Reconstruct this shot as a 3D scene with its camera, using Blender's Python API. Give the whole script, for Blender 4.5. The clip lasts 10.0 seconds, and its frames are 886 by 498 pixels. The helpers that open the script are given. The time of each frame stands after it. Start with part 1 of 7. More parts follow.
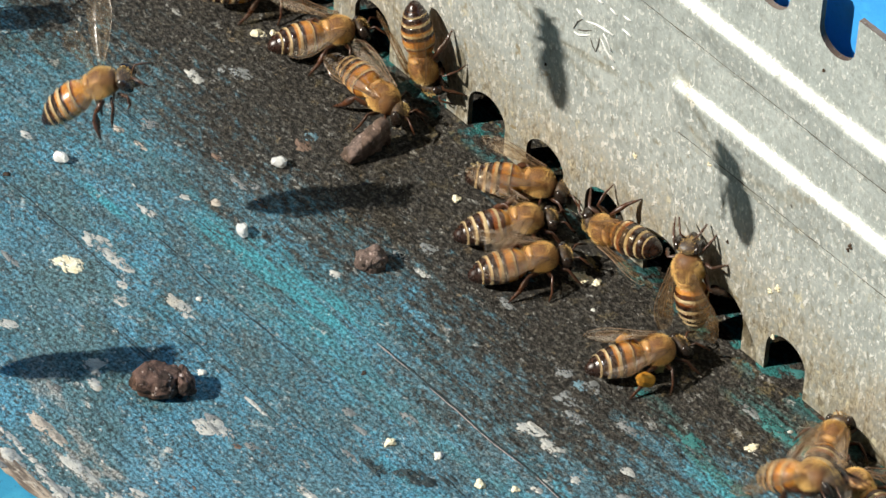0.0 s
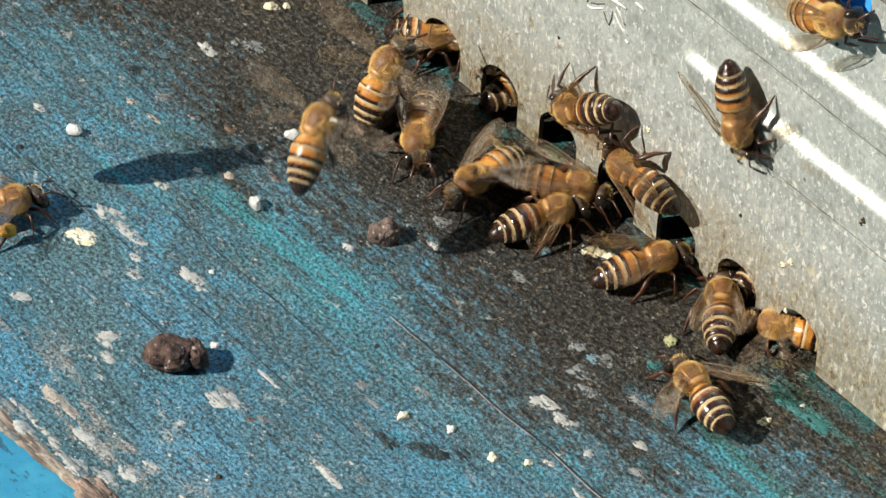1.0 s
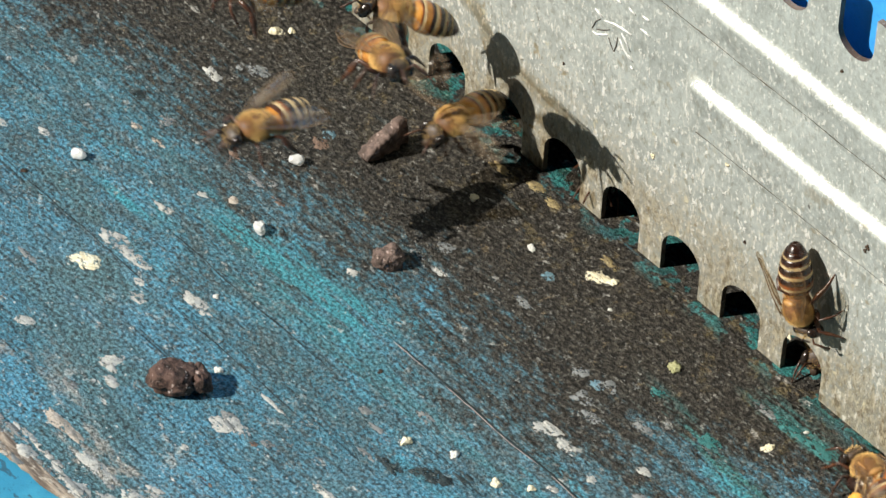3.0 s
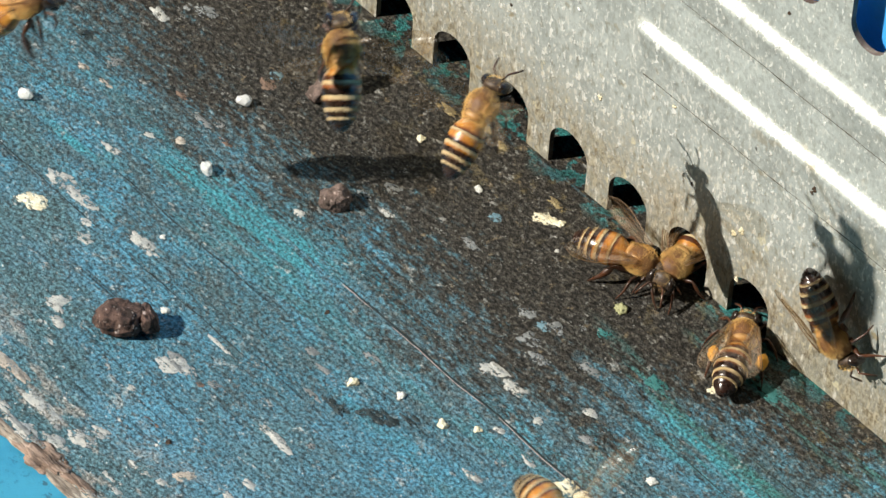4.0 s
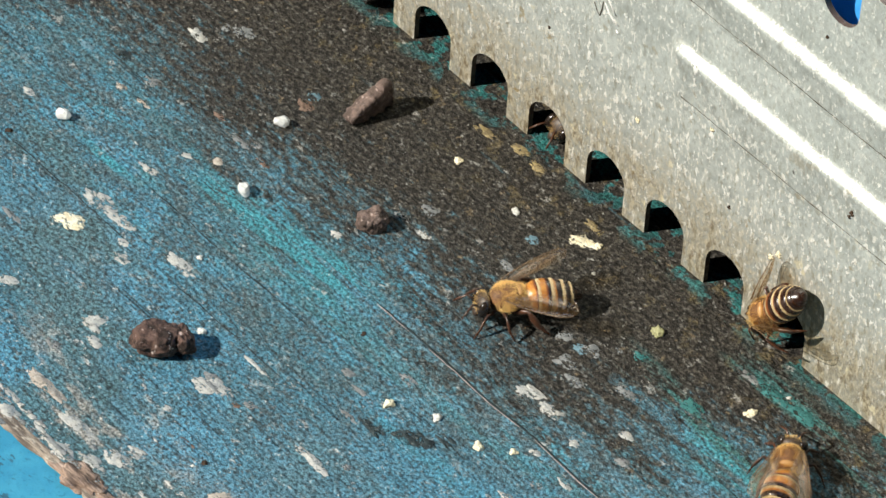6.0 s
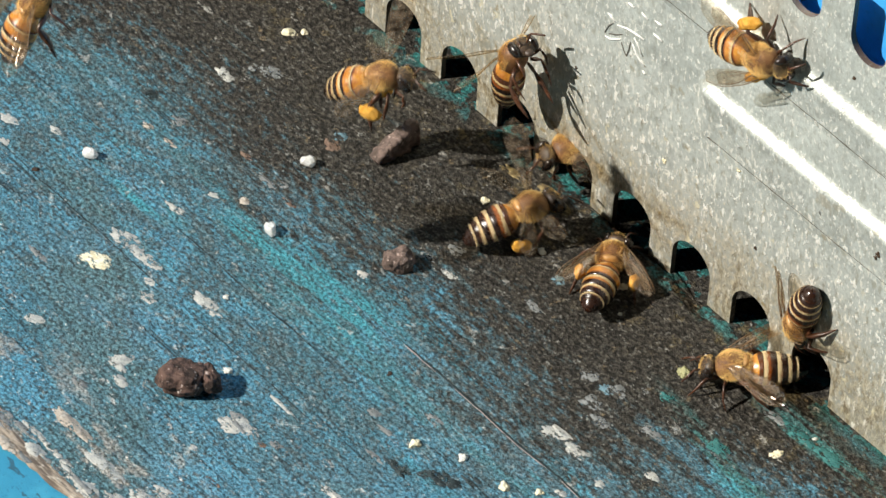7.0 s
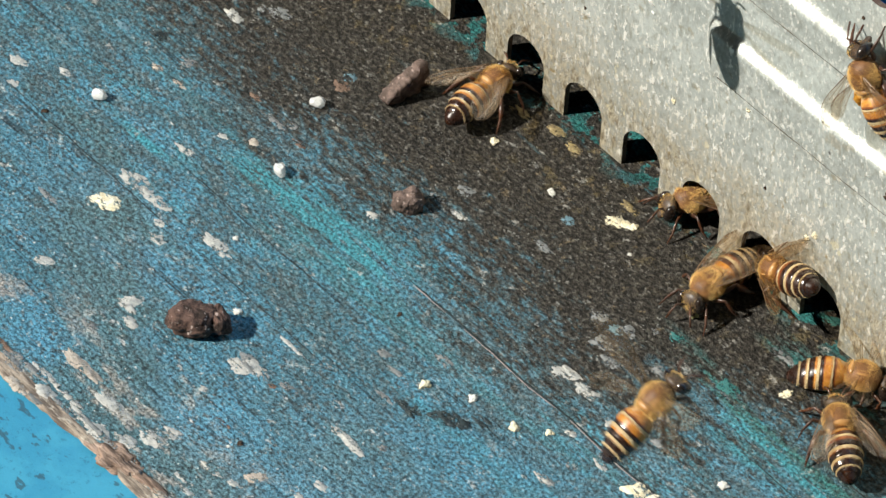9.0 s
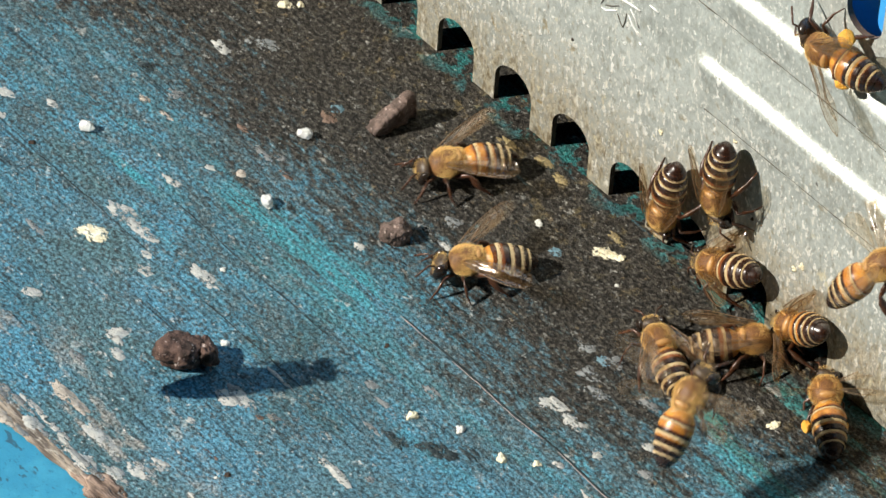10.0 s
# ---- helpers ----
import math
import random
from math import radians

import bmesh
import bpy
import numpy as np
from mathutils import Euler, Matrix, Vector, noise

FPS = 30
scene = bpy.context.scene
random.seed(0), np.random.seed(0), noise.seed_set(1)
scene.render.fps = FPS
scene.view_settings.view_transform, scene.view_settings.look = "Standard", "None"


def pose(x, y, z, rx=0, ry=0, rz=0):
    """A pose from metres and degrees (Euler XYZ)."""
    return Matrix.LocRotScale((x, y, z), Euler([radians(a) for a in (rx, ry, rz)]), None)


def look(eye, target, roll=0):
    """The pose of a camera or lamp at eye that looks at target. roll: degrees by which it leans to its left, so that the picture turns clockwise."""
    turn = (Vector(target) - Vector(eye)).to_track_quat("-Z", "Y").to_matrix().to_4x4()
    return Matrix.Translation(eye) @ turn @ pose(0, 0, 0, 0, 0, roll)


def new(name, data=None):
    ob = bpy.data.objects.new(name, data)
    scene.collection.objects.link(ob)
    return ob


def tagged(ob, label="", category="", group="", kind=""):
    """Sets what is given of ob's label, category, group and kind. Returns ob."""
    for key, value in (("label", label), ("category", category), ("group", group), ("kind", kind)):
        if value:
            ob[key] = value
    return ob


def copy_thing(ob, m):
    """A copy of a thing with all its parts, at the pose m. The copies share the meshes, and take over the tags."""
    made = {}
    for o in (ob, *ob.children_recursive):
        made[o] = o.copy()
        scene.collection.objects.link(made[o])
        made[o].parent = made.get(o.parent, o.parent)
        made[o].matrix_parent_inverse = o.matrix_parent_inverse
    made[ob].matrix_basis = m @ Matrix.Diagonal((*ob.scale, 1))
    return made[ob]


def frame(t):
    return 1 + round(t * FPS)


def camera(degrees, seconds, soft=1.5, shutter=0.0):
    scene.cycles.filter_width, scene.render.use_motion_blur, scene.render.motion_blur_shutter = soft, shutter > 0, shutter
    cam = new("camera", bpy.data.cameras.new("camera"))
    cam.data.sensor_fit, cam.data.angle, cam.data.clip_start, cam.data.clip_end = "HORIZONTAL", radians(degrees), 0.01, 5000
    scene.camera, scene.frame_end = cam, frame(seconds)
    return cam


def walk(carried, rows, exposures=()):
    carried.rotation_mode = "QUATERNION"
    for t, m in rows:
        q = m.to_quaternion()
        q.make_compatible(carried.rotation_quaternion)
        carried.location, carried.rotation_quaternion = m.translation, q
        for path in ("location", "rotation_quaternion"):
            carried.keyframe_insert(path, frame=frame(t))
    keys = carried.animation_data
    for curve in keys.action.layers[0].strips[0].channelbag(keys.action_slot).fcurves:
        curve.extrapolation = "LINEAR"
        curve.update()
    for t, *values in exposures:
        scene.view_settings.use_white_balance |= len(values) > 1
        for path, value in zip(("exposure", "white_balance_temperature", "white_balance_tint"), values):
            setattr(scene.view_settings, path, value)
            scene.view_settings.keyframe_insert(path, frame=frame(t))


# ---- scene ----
MM = 0.001
SUN_ELEVATION = radians(37.6)
SUN_WAY = Vector((0.393, 0.688, -0.610))    # the way the sunlight travels
EYE = (0.38853, -0.36587, 0.53093)


def aim(yaw, pitch, roll):
    """The hand-held camera turns about one place."""
    return pose(*EYE, 90 + pitch, 0, yaw) @ pose(0, 0, 0, 0, 0, roll)


cam = camera(8.0, 10.0, 1.5, 0.13)
walk(cam, [
    (0, aim(45.421, -46.770, 3.450)),
    (0.5, aim(45.631, -46.949, 3.180)),
    (1, aim(45.571, -47.019, 3.421)),
    (1.5, aim(45.653, -46.952, 3.296)),
    (2, aim(46.038, -46.810, 3.244)),
    (2.2, aim(45.988, -46.685, 3.260)),
    (3.3, aim(45.374, -46.884, 3.849)),
    (3.5, aim(45.167, -47.000, 4.000)),
    (4, aim(44.892, -47.290, 4.278)),
    (4.5, aim(45.078, -47.423, 4.211)),
    (5, aim(45.267, -47.427, 4.104)),
    (5.2, aim(45.353, -47.267, 4.022)),
    (6.3, aim(45.413, -47.063, 4.238)),
    (6.5, aim(45.608, -46.921, 4.024)),
    (7, aim(45.788, -46.772, 4.063)),
    (7.5, aim(45.713, -46.934, 4.095)),
    (8, aim(45.426, -47.220, 4.332)),
    (8.5, aim(45.446, -47.318, 4.223)),
    (9, aim(45.861, -47.313, 3.881)),
    (9.5, aim(45.753, -47.088, 3.993)),
    (10, aim(45.721, -47.023, 3.952)),
])

# ---- light: clear sky, one sun low over the front of the hive ----
world = bpy.data.worlds.new("clear_sky")
world.use_nodes = True
scene.world = world
sky = world.node_tree.nodes.new("ShaderNodeTexSky")
sky.sky_type, sky.sun_disc = "NISHITA", False
sky.sun_elevation = SUN_ELEVATION
sky.sun_rotation = math.atan2(-SUN_WAY.x, -SUN_WAY.y)
back = world.node_tree.nodes["Background"]
back.inputs["Strength"].default_value = 0.0015
world.node_tree.links.new(sky.outputs["Color"], back.inputs["Color"])
sun = new("sun", bpy.data.lights.new("sun", "SUN"))
sun.data.energy, sun.data.angle, sun.data.color = 7.1, radians(0.55), (1.0, 0.945, 0.845)
sun.matrix_world = look((0, 0, 1), Vector((0, 0, 1)) + SUN_WAY)
scene.view_settings.exposure = 0.0


# ---- materials ----
class Nodes:
    """A node material under construction."""

    def __init__(self, name, rough=0.6, metal=0.0, spec=0.5):
        self.mat = bpy.data.materials.new(name)
        self.mat.use_nodes = True
        self.tree = self.mat.node_tree
        self.shader = self.tree.nodes["Principled BSDF"]
        self.shader.inputs["Roughness"].default_value = rough
        self.shader.inputs["Metallic"].default_value = metal
        self.shader.inputs["Specular IOR Level"].default_value = spec
        self.place = self.tree.nodes.new("ShaderNodeTexCoord").outputs["Object"]

    def link(self, a, b):
        self.tree.links.new(a, b)

    def set(self, socket, value):
        if isinstance(value, bpy.types.NodeSocket):
            self.link(value, socket)
        elif isinstance(value, tuple) and len(value) == 3 and socket.type == "RGBA":
            socket.default_value = (*value, 1)
        else:
            socket.default_value = value

    def scaled(self, x, y, z):
        n = self.tree.nodes.new("ShaderNodeMapping")
        n.inputs["Scale"].default_value = (x, y, z)
        self.link(self.place, n.inputs["Vector"])
        return n.outputs["Vector"]

    def noise(self, scale, detail=4.0, rough=0.55, stretch=(1, 1, 1)):
        n = self.tree.nodes.new("ShaderNodeTexNoise")
        n.inputs["Scale"].default_value = scale
        n.inputs["Detail"].default_value = detail
        n.inputs["Roughness"].default_value = rough
        self.link(self.scaled(*stretch), n.inputs["Vector"])
        return n.outputs["Fac"]

    def span(self, value, a, b, lo=0.0, hi=1.0):
        n = self.tree.nodes.new("ShaderNodeMapRange")
        n.interpolation_type = "SMOOTHSTEP"
        self.set(n.inputs["Value"], value)
        for key, v in (("From Min", a), ("From Max", b), ("To Min", lo), ("To Max", hi)):
            n.inputs[key].default_value = v
        return n.outputs["Result"]

    def sum(self, op, a, b):
        n = self.tree.nodes.new("ShaderNodeMath")
        n.operation = op
        self.set(n.inputs[0], a)
        self.set(n.inputs[1], b)
        return n.outputs[0]

    def axis(self, which):
        n = self.tree.nodes.new("ShaderNodeSeparateXYZ")
        self.link(self.place, n.inputs[0])
        return n.outputs[which]

    def mix(self, fac, a, b, kind="MIX"):
        n = self.tree.nodes.new("ShaderNodeMix")
        n.data_type, n.blend_type = "RGBA", kind
        self.set(n.inputs[0], fac)
        self.set(n.inputs[6], a)
        self.set(n.inputs[7], b)
        return n.outputs[2]

    def random(self):
        return self.tree.nodes.new("ShaderNodeObjectInfo").outputs["Random"]

    def relief(self, height, strength, distance):
        n = self.tree.nodes.new("ShaderNodeBump")
        n.inputs["Strength"].default_value = strength
        n.inputs["Distance"].default_value = distance
        self.link(height, n.inputs["Height"])
        self.link(n.outputs["Normal"], self.shader.inputs["Normal"])

    def done(self, color, rough=None):
        self.set(self.shader.inputs["Base Color"], color)
        if rough is not None:
            self.set(self.shader.inputs["Roughness"], rough)
        return self.mat


def painted_board():
    """Old blue paint over wood: worn teal streaks, trodden dirt near the entrance, pale flecks."""
    n = Nodes("weathered_blue_paint", 0.65, 0, 0.14)
    grit = n.noise(2300, 3, 0.7)
    mid = n.noise(1700, 4, 0.72, (0.7, 1, 1))
    other = n.noise(1250, 4, 0.72, (0.8, 1.05, 1.3))
    line = n.noise(1250, 3, 0.6, (0.06, 1, 1))
    streak = n.noise(430, 5, 0.7, (0.08, 1, 1))
    broad = n.noise(85, 4, 0.6, (0.4, 1, 1))
    patch = n.noise(38, 3, 0.55, (0.6, 1, 1))
    y = n.axis(1)
    blue = n.mix(n.span(broad, 0.36, 0.64), (0.064, 0.172, 0.228), (0.086, 0.258, 0.372))
    blue = n.mix(n.span(patch, 0.45, 0.68), blue, (0.125, 0.225, 0.275))
    teal = n.mix(n.span(streak, 0.49, 0.56), blue, (0.036, 0.270, 0.325))
    band = n.sum("MULTIPLY", n.span(y, -0.050, -0.039), n.span(y, -0.029, -0.016, 1, 0.3))
    paint = n.mix(n.sum("MULTIPLY", band, n.span(broad, 0.40, 0.58, 0, 0.35)), blue, teal)
    patchy = n.sum("ADD", mid, n.sum("MULTIPLY", n.sum("SUBTRACT", n.noise(240, 4, 0.65, (0.6, 1, 1)), 0.5), 0.5))
    dash = n.noise(1500, 3, 0.65, (0.16, 1, 1))
    patchy = n.sum("SUBTRACT", patchy, n.span(y, -0.034, -0.058, 0, 0.035))
    worn = n.mix(n.span(patchy, 0.485, 0.575, 0, 0.82), paint, (0.054, 0.066, 0.067))
    worn = n.mix(n.span(dash, 0.56, 0.62, 0, 0.5), worn, (0.034, 0.052, 0.058))
    worn = n.mix(n.span(dash, 0.43, 0.37, 0, 0.45), worn, (0.13, 0.30, 0.38))
    worn = n.mix(n.span(other, 0.55, 0.64, 0, 0.65), worn, (0.21, 0.25, 0.25))
    worn = n.mix(n.span(line, 0.33, 0.39, 0.55, 0), worn, (0.024, 0.038, 0.042))
    hair = n.noise(2300, 2, 0.5, (0.025, 1, 1))
    worn = n.mix(n.span(hair, 0.32, 0.36, 0.55, 0), worn, (0.018, 0.028, 0.032))
    vein = n.sum("ABSOLUTE", n.sum("SUBTRACT", n.noise(380, 2, 0.45, (0.02, 1, 1)), 0.5), 0)
    vein = n.sum("MULTIPLY", n.span(vein, 0.003, 0.014, 1, 0), n.span(n.noise(160, 3, 0.6, (0.35, 1.4, 1)), 0.50, 0.60))
    worn = n.mix(n.sum("MULTIPLY", vein, 0.8), worn, (0.016, 0.022, 0.025))
    fresh = n.sum("MULTIPLY", n.span(n.axis(0), 0.045, 0.068), n.span(y, -0.031, -0.041))
    fresh = n.sum("MULTIPLY", fresh, n.span(n.noise(120, 5, 0.7, (0.6, 1, 1)), 0.38, 0.58, 0.1, 0.75))
    dull = n.sum("MULTIPLY", n.span(y, -0.066, -0.040), n.span(n.noise(420, 5, 0.72, (0.5, 1, 1)), 0.42, 0.60, 0.05, 0.72))
    worn = n.mix(dull, worn, n.mix(n.span(other, 0.4, 0.6), (0.046, 0.068, 0.073), (0.105, 0.142, 0.150)))
    clean = n.sum("MULTIPLY", n.span(y, -0.052, -0.041), n.span(y, -0.033, -0.024, 1, 0))
    clean = n.sum("MULTIPLY", clean, n.span(n.axis(0), -0.010, 0.020, 0.3, 1))
    clean = n.sum("MULTIPLY", clean, n.span(n.noise(210, 4, 0.6, (0.11, 1, 1)), 0.54, 0.565))
    clean = n.sum("MULTIPLY", clean, 0.35)
    wander = n.sum("ADD", y, n.sum("MULTIPLY", n.sum("SUBTRACT", n.noise(120, 4, 0.6, (0.25, 1, 1)), 0.5), 0.010))
    for x0, x1, y0, half in ((0.008, 0.042, -0.0325, 0.0034), (-0.004, 0.012, -0.0400, 0.0018), (0.072, 0.110, -0.0165, 0.0030)):
        across = n.span(n.sum("ABSOLUTE", n.sum("SUBTRACT", wander, y0), 0), half, half * 0.45)
        stripe = n.sum("MULTIPLY", across, n.sum("MULTIPLY", n.span(n.axis(0), x0, x0 + 0.007), n.span(n.axis(0), x1, x1 - 0.009)))
        clean = n.sum("MAXIMUM", clean, n.sum("MULTIPLY", stripe, n.span(n.noise(520, 4, 0.65, (0.10, 1, 1)), 0.42, 0.53)))
    clean = n.sum("MULTIPLY", clean, n.span(n.noise(1500, 3, 0.65, (0.2, 1, 1)), 0.37, 0.43))
    worn = n.mix(n.sum("MULTIPLY", clean, n.span(vein, 0.2, 0.6, 0.85, 0)), worn, (0.055, 0.262, 0.318))
    worn = n.mix(fresh, worn, n.mix(n.span(mid, 0.40, 0.60), (0.085, 0.27, 0.40), (0.060, 0.155, 0.21)))
    reach = n.sum("SUBTRACT", y, n.sum("MULTIPLY", n.sum("SUBTRACT", n.axis(0), 0.03), 0.045))
    reach = n.sum("ADD", reach, n.sum("MULTIPLY", n.sum("SUBTRACT", patch, 0.5), 0.045))
    reach = n.sum("ADD", reach, n.sum("MULTIPLY", n.sum("SUBTRACT", streak, 0.5), 0.040))
    reach = n.sum("SUBTRACT", reach, n.span(n.axis(0), 0.060, 0.105, 0, 0.014))
    cover = n.sum("ADD", n.span(reach, -0.048, -0.003), n.sum("MULTIPLY", n.sum("SUBTRACT", n.noise(1050, 4, 0.75, (0.55, 1.1, 1)), 0.5), 2.0))
    inside = n.sum("MULTIPLY", n.span(y, -0.0032, 0.0002), n.span(n.noise(330, 4, 0.65, (0.8, 1, 1)), 0.50, 0.56))
    trodden = n.sum("MULTIPLY", n.span(cover, 0.22, 0.74), n.span(inside, 0, 1, 1, 0.1))
    soil = n.mix(n.span(mid, 0.40, 0.62), (0.014, 0.013, 0.0115), (0.066, 0.060, 0.051))
    soil = n.mix(n.span(other, 0.55, 0.65, 0, 0.75), soil, (0.140, 0.136, 0.125))
    soil = n.mix(n.span(n.noise(560, 5, 0.72), 0.60, 0.66, 0, 0.6), soil, (0.20, 0.155, 0.095))
    soil = n.mix(n.span(n.noise(1350, 3, 0.6), 0.36, 0.44, 0.45, 0), soil, (0.007, 0.0065, 0.006))
    near = n.sum("MULTIPLY", n.span(y, -0.016, -0.002), n.span(n.noise(300, 5, 0.72), 0.55, 0.63, 0, 0.6))
    soil = n.mix(near, soil, (0.135, 0.108, 0.055))
    trodden = n.sum("MULTIPLY", trodden, n.span(clean, 0.2, 0.8, 1, 0.25))
    color = n.mix(n.sum("MULTIPLY", trodden, n.span(streak, 0.62, 0.68, 1, 0.6)), worn, soil)
    color = n.mix(inside, color, n.mix(n.span(streak, 0.42, 0.6), (0.030, 0.16, 0.155), (0.02, 0.07, 0.068)))
    x = n.axis(0)
    rest = n.sum("MULTIPLY", n.span(x, 0.058, 0.072), n.span(n.sum("ABSOLUTE", n.sum("ADD", y, 0.0150), 0), 0.0042, 0.0010))
    rest = n.sum("ADD", rest, n.sum("MULTIPLY", n.span(x, 0.068, 0.075), n.span(n.sum("ABSOLUTE", n.sum("ADD", y, 0.0050), 0), 0.0028, 0.0008)))
    rest = n.sum("MULTIPLY", rest, n.span(n.sum("ADD", streak, n.sum("MULTIPLY", mid, 0.5)), 0.76, 0.86))
    color = n.mix(rest, color, n.mix(n.span(mid, 0.4, 0.6), (0.045, 0.20, 0.20), (0.06, 0.12, 0.12)))
    stain = n.sum("MULTIPLY", n.span(n.sum("ADD", n.noise(75, 5, 0.7, (0.6, 1, 1)), n.span(y, -0.050, -0.066, 0, 0.07)), 0.50, 0.62, 0, 0.68), n.sum("MULTIPLY", n.span(y, -0.030, -0.048), n.span(x, 0.040, 0.065, 1, 0.35)))
    color = n.mix(stain, color, n.mix(n.span(mid, 0.42, 0.58), (0.100, 0.195, 0.215), (0.048, 0.078, 0.083)))
    fleck = n.sum("MULTIPLY", n.span(n.noise(480, 5, 0.7, (0.6, 1, 1)), 0.625, 0.65), n.span(y, -0.080, -0.02, 1, 0.5))
    color = n.mix(fleck, color, n.mix(n.span(other, 0.4, 0.6), (0.25, 0.26, 0.25), (0.50, 0.49, 0.46)))
    scuff = n.sum("MULTIPLY", n.span(n.noise(170, 6, 0.8, (0.7, 1, 1)), 0.59, 0.63, 0, 0.65), n.span(y, -0.030, -0.046))
    color = n.mix(scuff, color, n.mix(n.span(mid, 0.4, 0.6), (0.20, 0.27, 0.29), (0.40, 0.42, 0.41)))
    speck = n.sum("MULTIPLY", n.span(n.noise(1500, 2, 0.6), 0.66, 0.70), n.span(y, -0.080, -0.03, 1, 0.3))
    color = n.mix(speck, color, (0.48, 0.49, 0.47))
    bare = n.sum("MULTIPLY", n.span(n.noise(190, 5, 0.7, (0.4, 1, 1)), 0.52, 0.60, 0, 0.8), n.span(y, -0.058, -0.0715))
    color = n.mix(bare, color, n.mix(n.span(mid, 0.4, 0.6), (0.20, 0.155, 0.12), (0.48, 0.44, 0.39)))
    shade = n.mix(n.span(grit, 0.34, 0.66), (0.36, 0.36, 0.36), (1.66, 1.65, 1.63))
    color = n.mix(1.0, color, shade, "MULTIPLY")
    height = n.sum("ADD", n.sum("MULTIPLY", streak, 0.35), n.sum("ADD", n.sum("MULTIPLY", grit, 0.4), n.sum("MULTIPLY", mid, 0.8)))
    n.relief(height, 1.0, 0.00055)
    return n.done(color, n.span(grit, 0.3, 0.7, 0.5, 0.75))


def plain_paint(name, a, b, c, rough=0.5, fleck=0.0):
    n = Nodes(name, rough, 0, 0.4)
    color = n.mix(n.span(n.noise(160, 4, 0.6), 0.4, 0.62), a, b)
    color = n.mix(n.span(n.noise(1500, 3, 0.7), 0.55, 0.72, 0, 0.6), color, c)
    color = n.mix(n.span(n.noise(620, 3, 0.6, (0.5, 1, 1)), 0.60, 0.66, 0, fleck), color, (0.03, 0.05, 0.06))
    n.relief(n.noise(900, 4, 0.6), 0.5, 0.0002)
    return n.done(color)


def zinc_steel():
    """Galvanised sheet with crystal flecks, stained brown by the bees along the doorways."""
    n = Nodes("galvanised_steel", 0.5, 0.35, 0.5)
    soft = n.noise(140, 5, 0.65)
    wide = n.noise(30, 3, 0.5)
    grain = n.noise(1700, 4, 0.75, (1, 1, 0.7))
    z = n.axis(2)
    base = n.mix(n.span(soft, 0.35, 0.65), (0.435, 0.468, 0.445), (0.585, 0.625, 0.595))
    base = n.mix(n.span(grain, 0.36, 0.60), n.mix(0.30, base, (0.16, 0.16, 0.15)), base)
    few = n.span(z, 0.040, 0.010, 0.012, 0.08)
    spangle = n.span(n.sum("ADD", n.noise(1150, 3, 0.6, (1, 1, 0.5)), few), 0.645, 0.685)
    base = n.mix(spangle, base, (0.92, 0.92, 0.87))
    glint = n.span(n.noise(1900, 3, 0.65, (1, 1, 0.5)), 0.57, 0.63, 0, 0.85)
    base = n.mix(glint, base, (0.80, 0.80, 0.75))
    dull = n.span(n.noise(820, 4, 0.7, (1, 1, 0.6)), 0.54, 0.64, 0, 0.55)
    base = n.mix(dull, base, (0.27, 0.285, 0.27))
    low = n.sum("ADD", n.span(z, 0.030, 0.001), n.sum("MULTIPLY", n.sum("SUBTRACT", soft, 0.5), 1.6))
    low = n.sum("ADD", low, n.sum("MULTIPLY", n.sum("SUBTRACT", grain, 0.5), 2.2))
    base = n.mix(n.span(low, 0.35, 1.15, 0, 0.72), base, n.mix(n.span(grain, 0.4, 0.6), (0.16, 0.125, 0.07), (0.46, 0.40, 0.28)))
    base = n.mix(n.sum("MULTIPLY", n.span(n.noise(300, 3, 0.6), 0.64, 0.69), n.span(z, 0.05, 0.0, 0.1, 0.85)), base, (0.30, 0.22, 0.09))
    near = n.span(z, 0.046, 0.008, 0.25, 1.0)
    tick = n.noise(1150, 4, 0.7, (1, 1, 0.38))
    base = n.mix(n.sum("MULTIPLY", near, n.span(tick, 0.44, 0.38, 0, 0.6)), base, (0.235, 0.215, 0.145))
    base = n.mix(n.sum("MULTIPLY", near, n.span(tick, 0.57, 0.63, 0, 0.8)), base, (0.84, 0.82, 0.73))
    wax = n.sum("MULTIPLY", n.span(n.noise(520, 4, 0.65, (1, 1, 0.6)), 0.62, 0.65), n.span(z, 0.034, 0.004, 0.0, 0.9))
    base = n.mix(wax, base, (0.72, 0.66, 0.46))
    base = n.mix(n.span(n.noise(420, 2, 0.5), 0.75, 0.78, 0, 0.8), base, (0.035, 0.025, 0.02))
    foot = n.sum("MULTIPLY", n.span(z, 0.017, 0.004), n.span(n.noise(620, 5, 0.72, (1, 1, 0.45)), 0.44, 0.62, 0, 0.85))
    base = n.mix(foot, base, n.mix(n.span(n.noise(1500, 3, 0.7, (1, 1, 0.5)), 0.42, 0.58), (0.17, 0.125, 0.065), (0.56, 0.50, 0.36)))
    n.relief(n.sum("ADD", n.sum("MULTIPLY", grain, 0.6), n.sum("ADD", wide, n.sum("MULTIPLY", spangle, 0.35))), 0.7, 0.00022)
    return n.done(base, n.span(spangle, 0, 1, 0.44, 0.28))


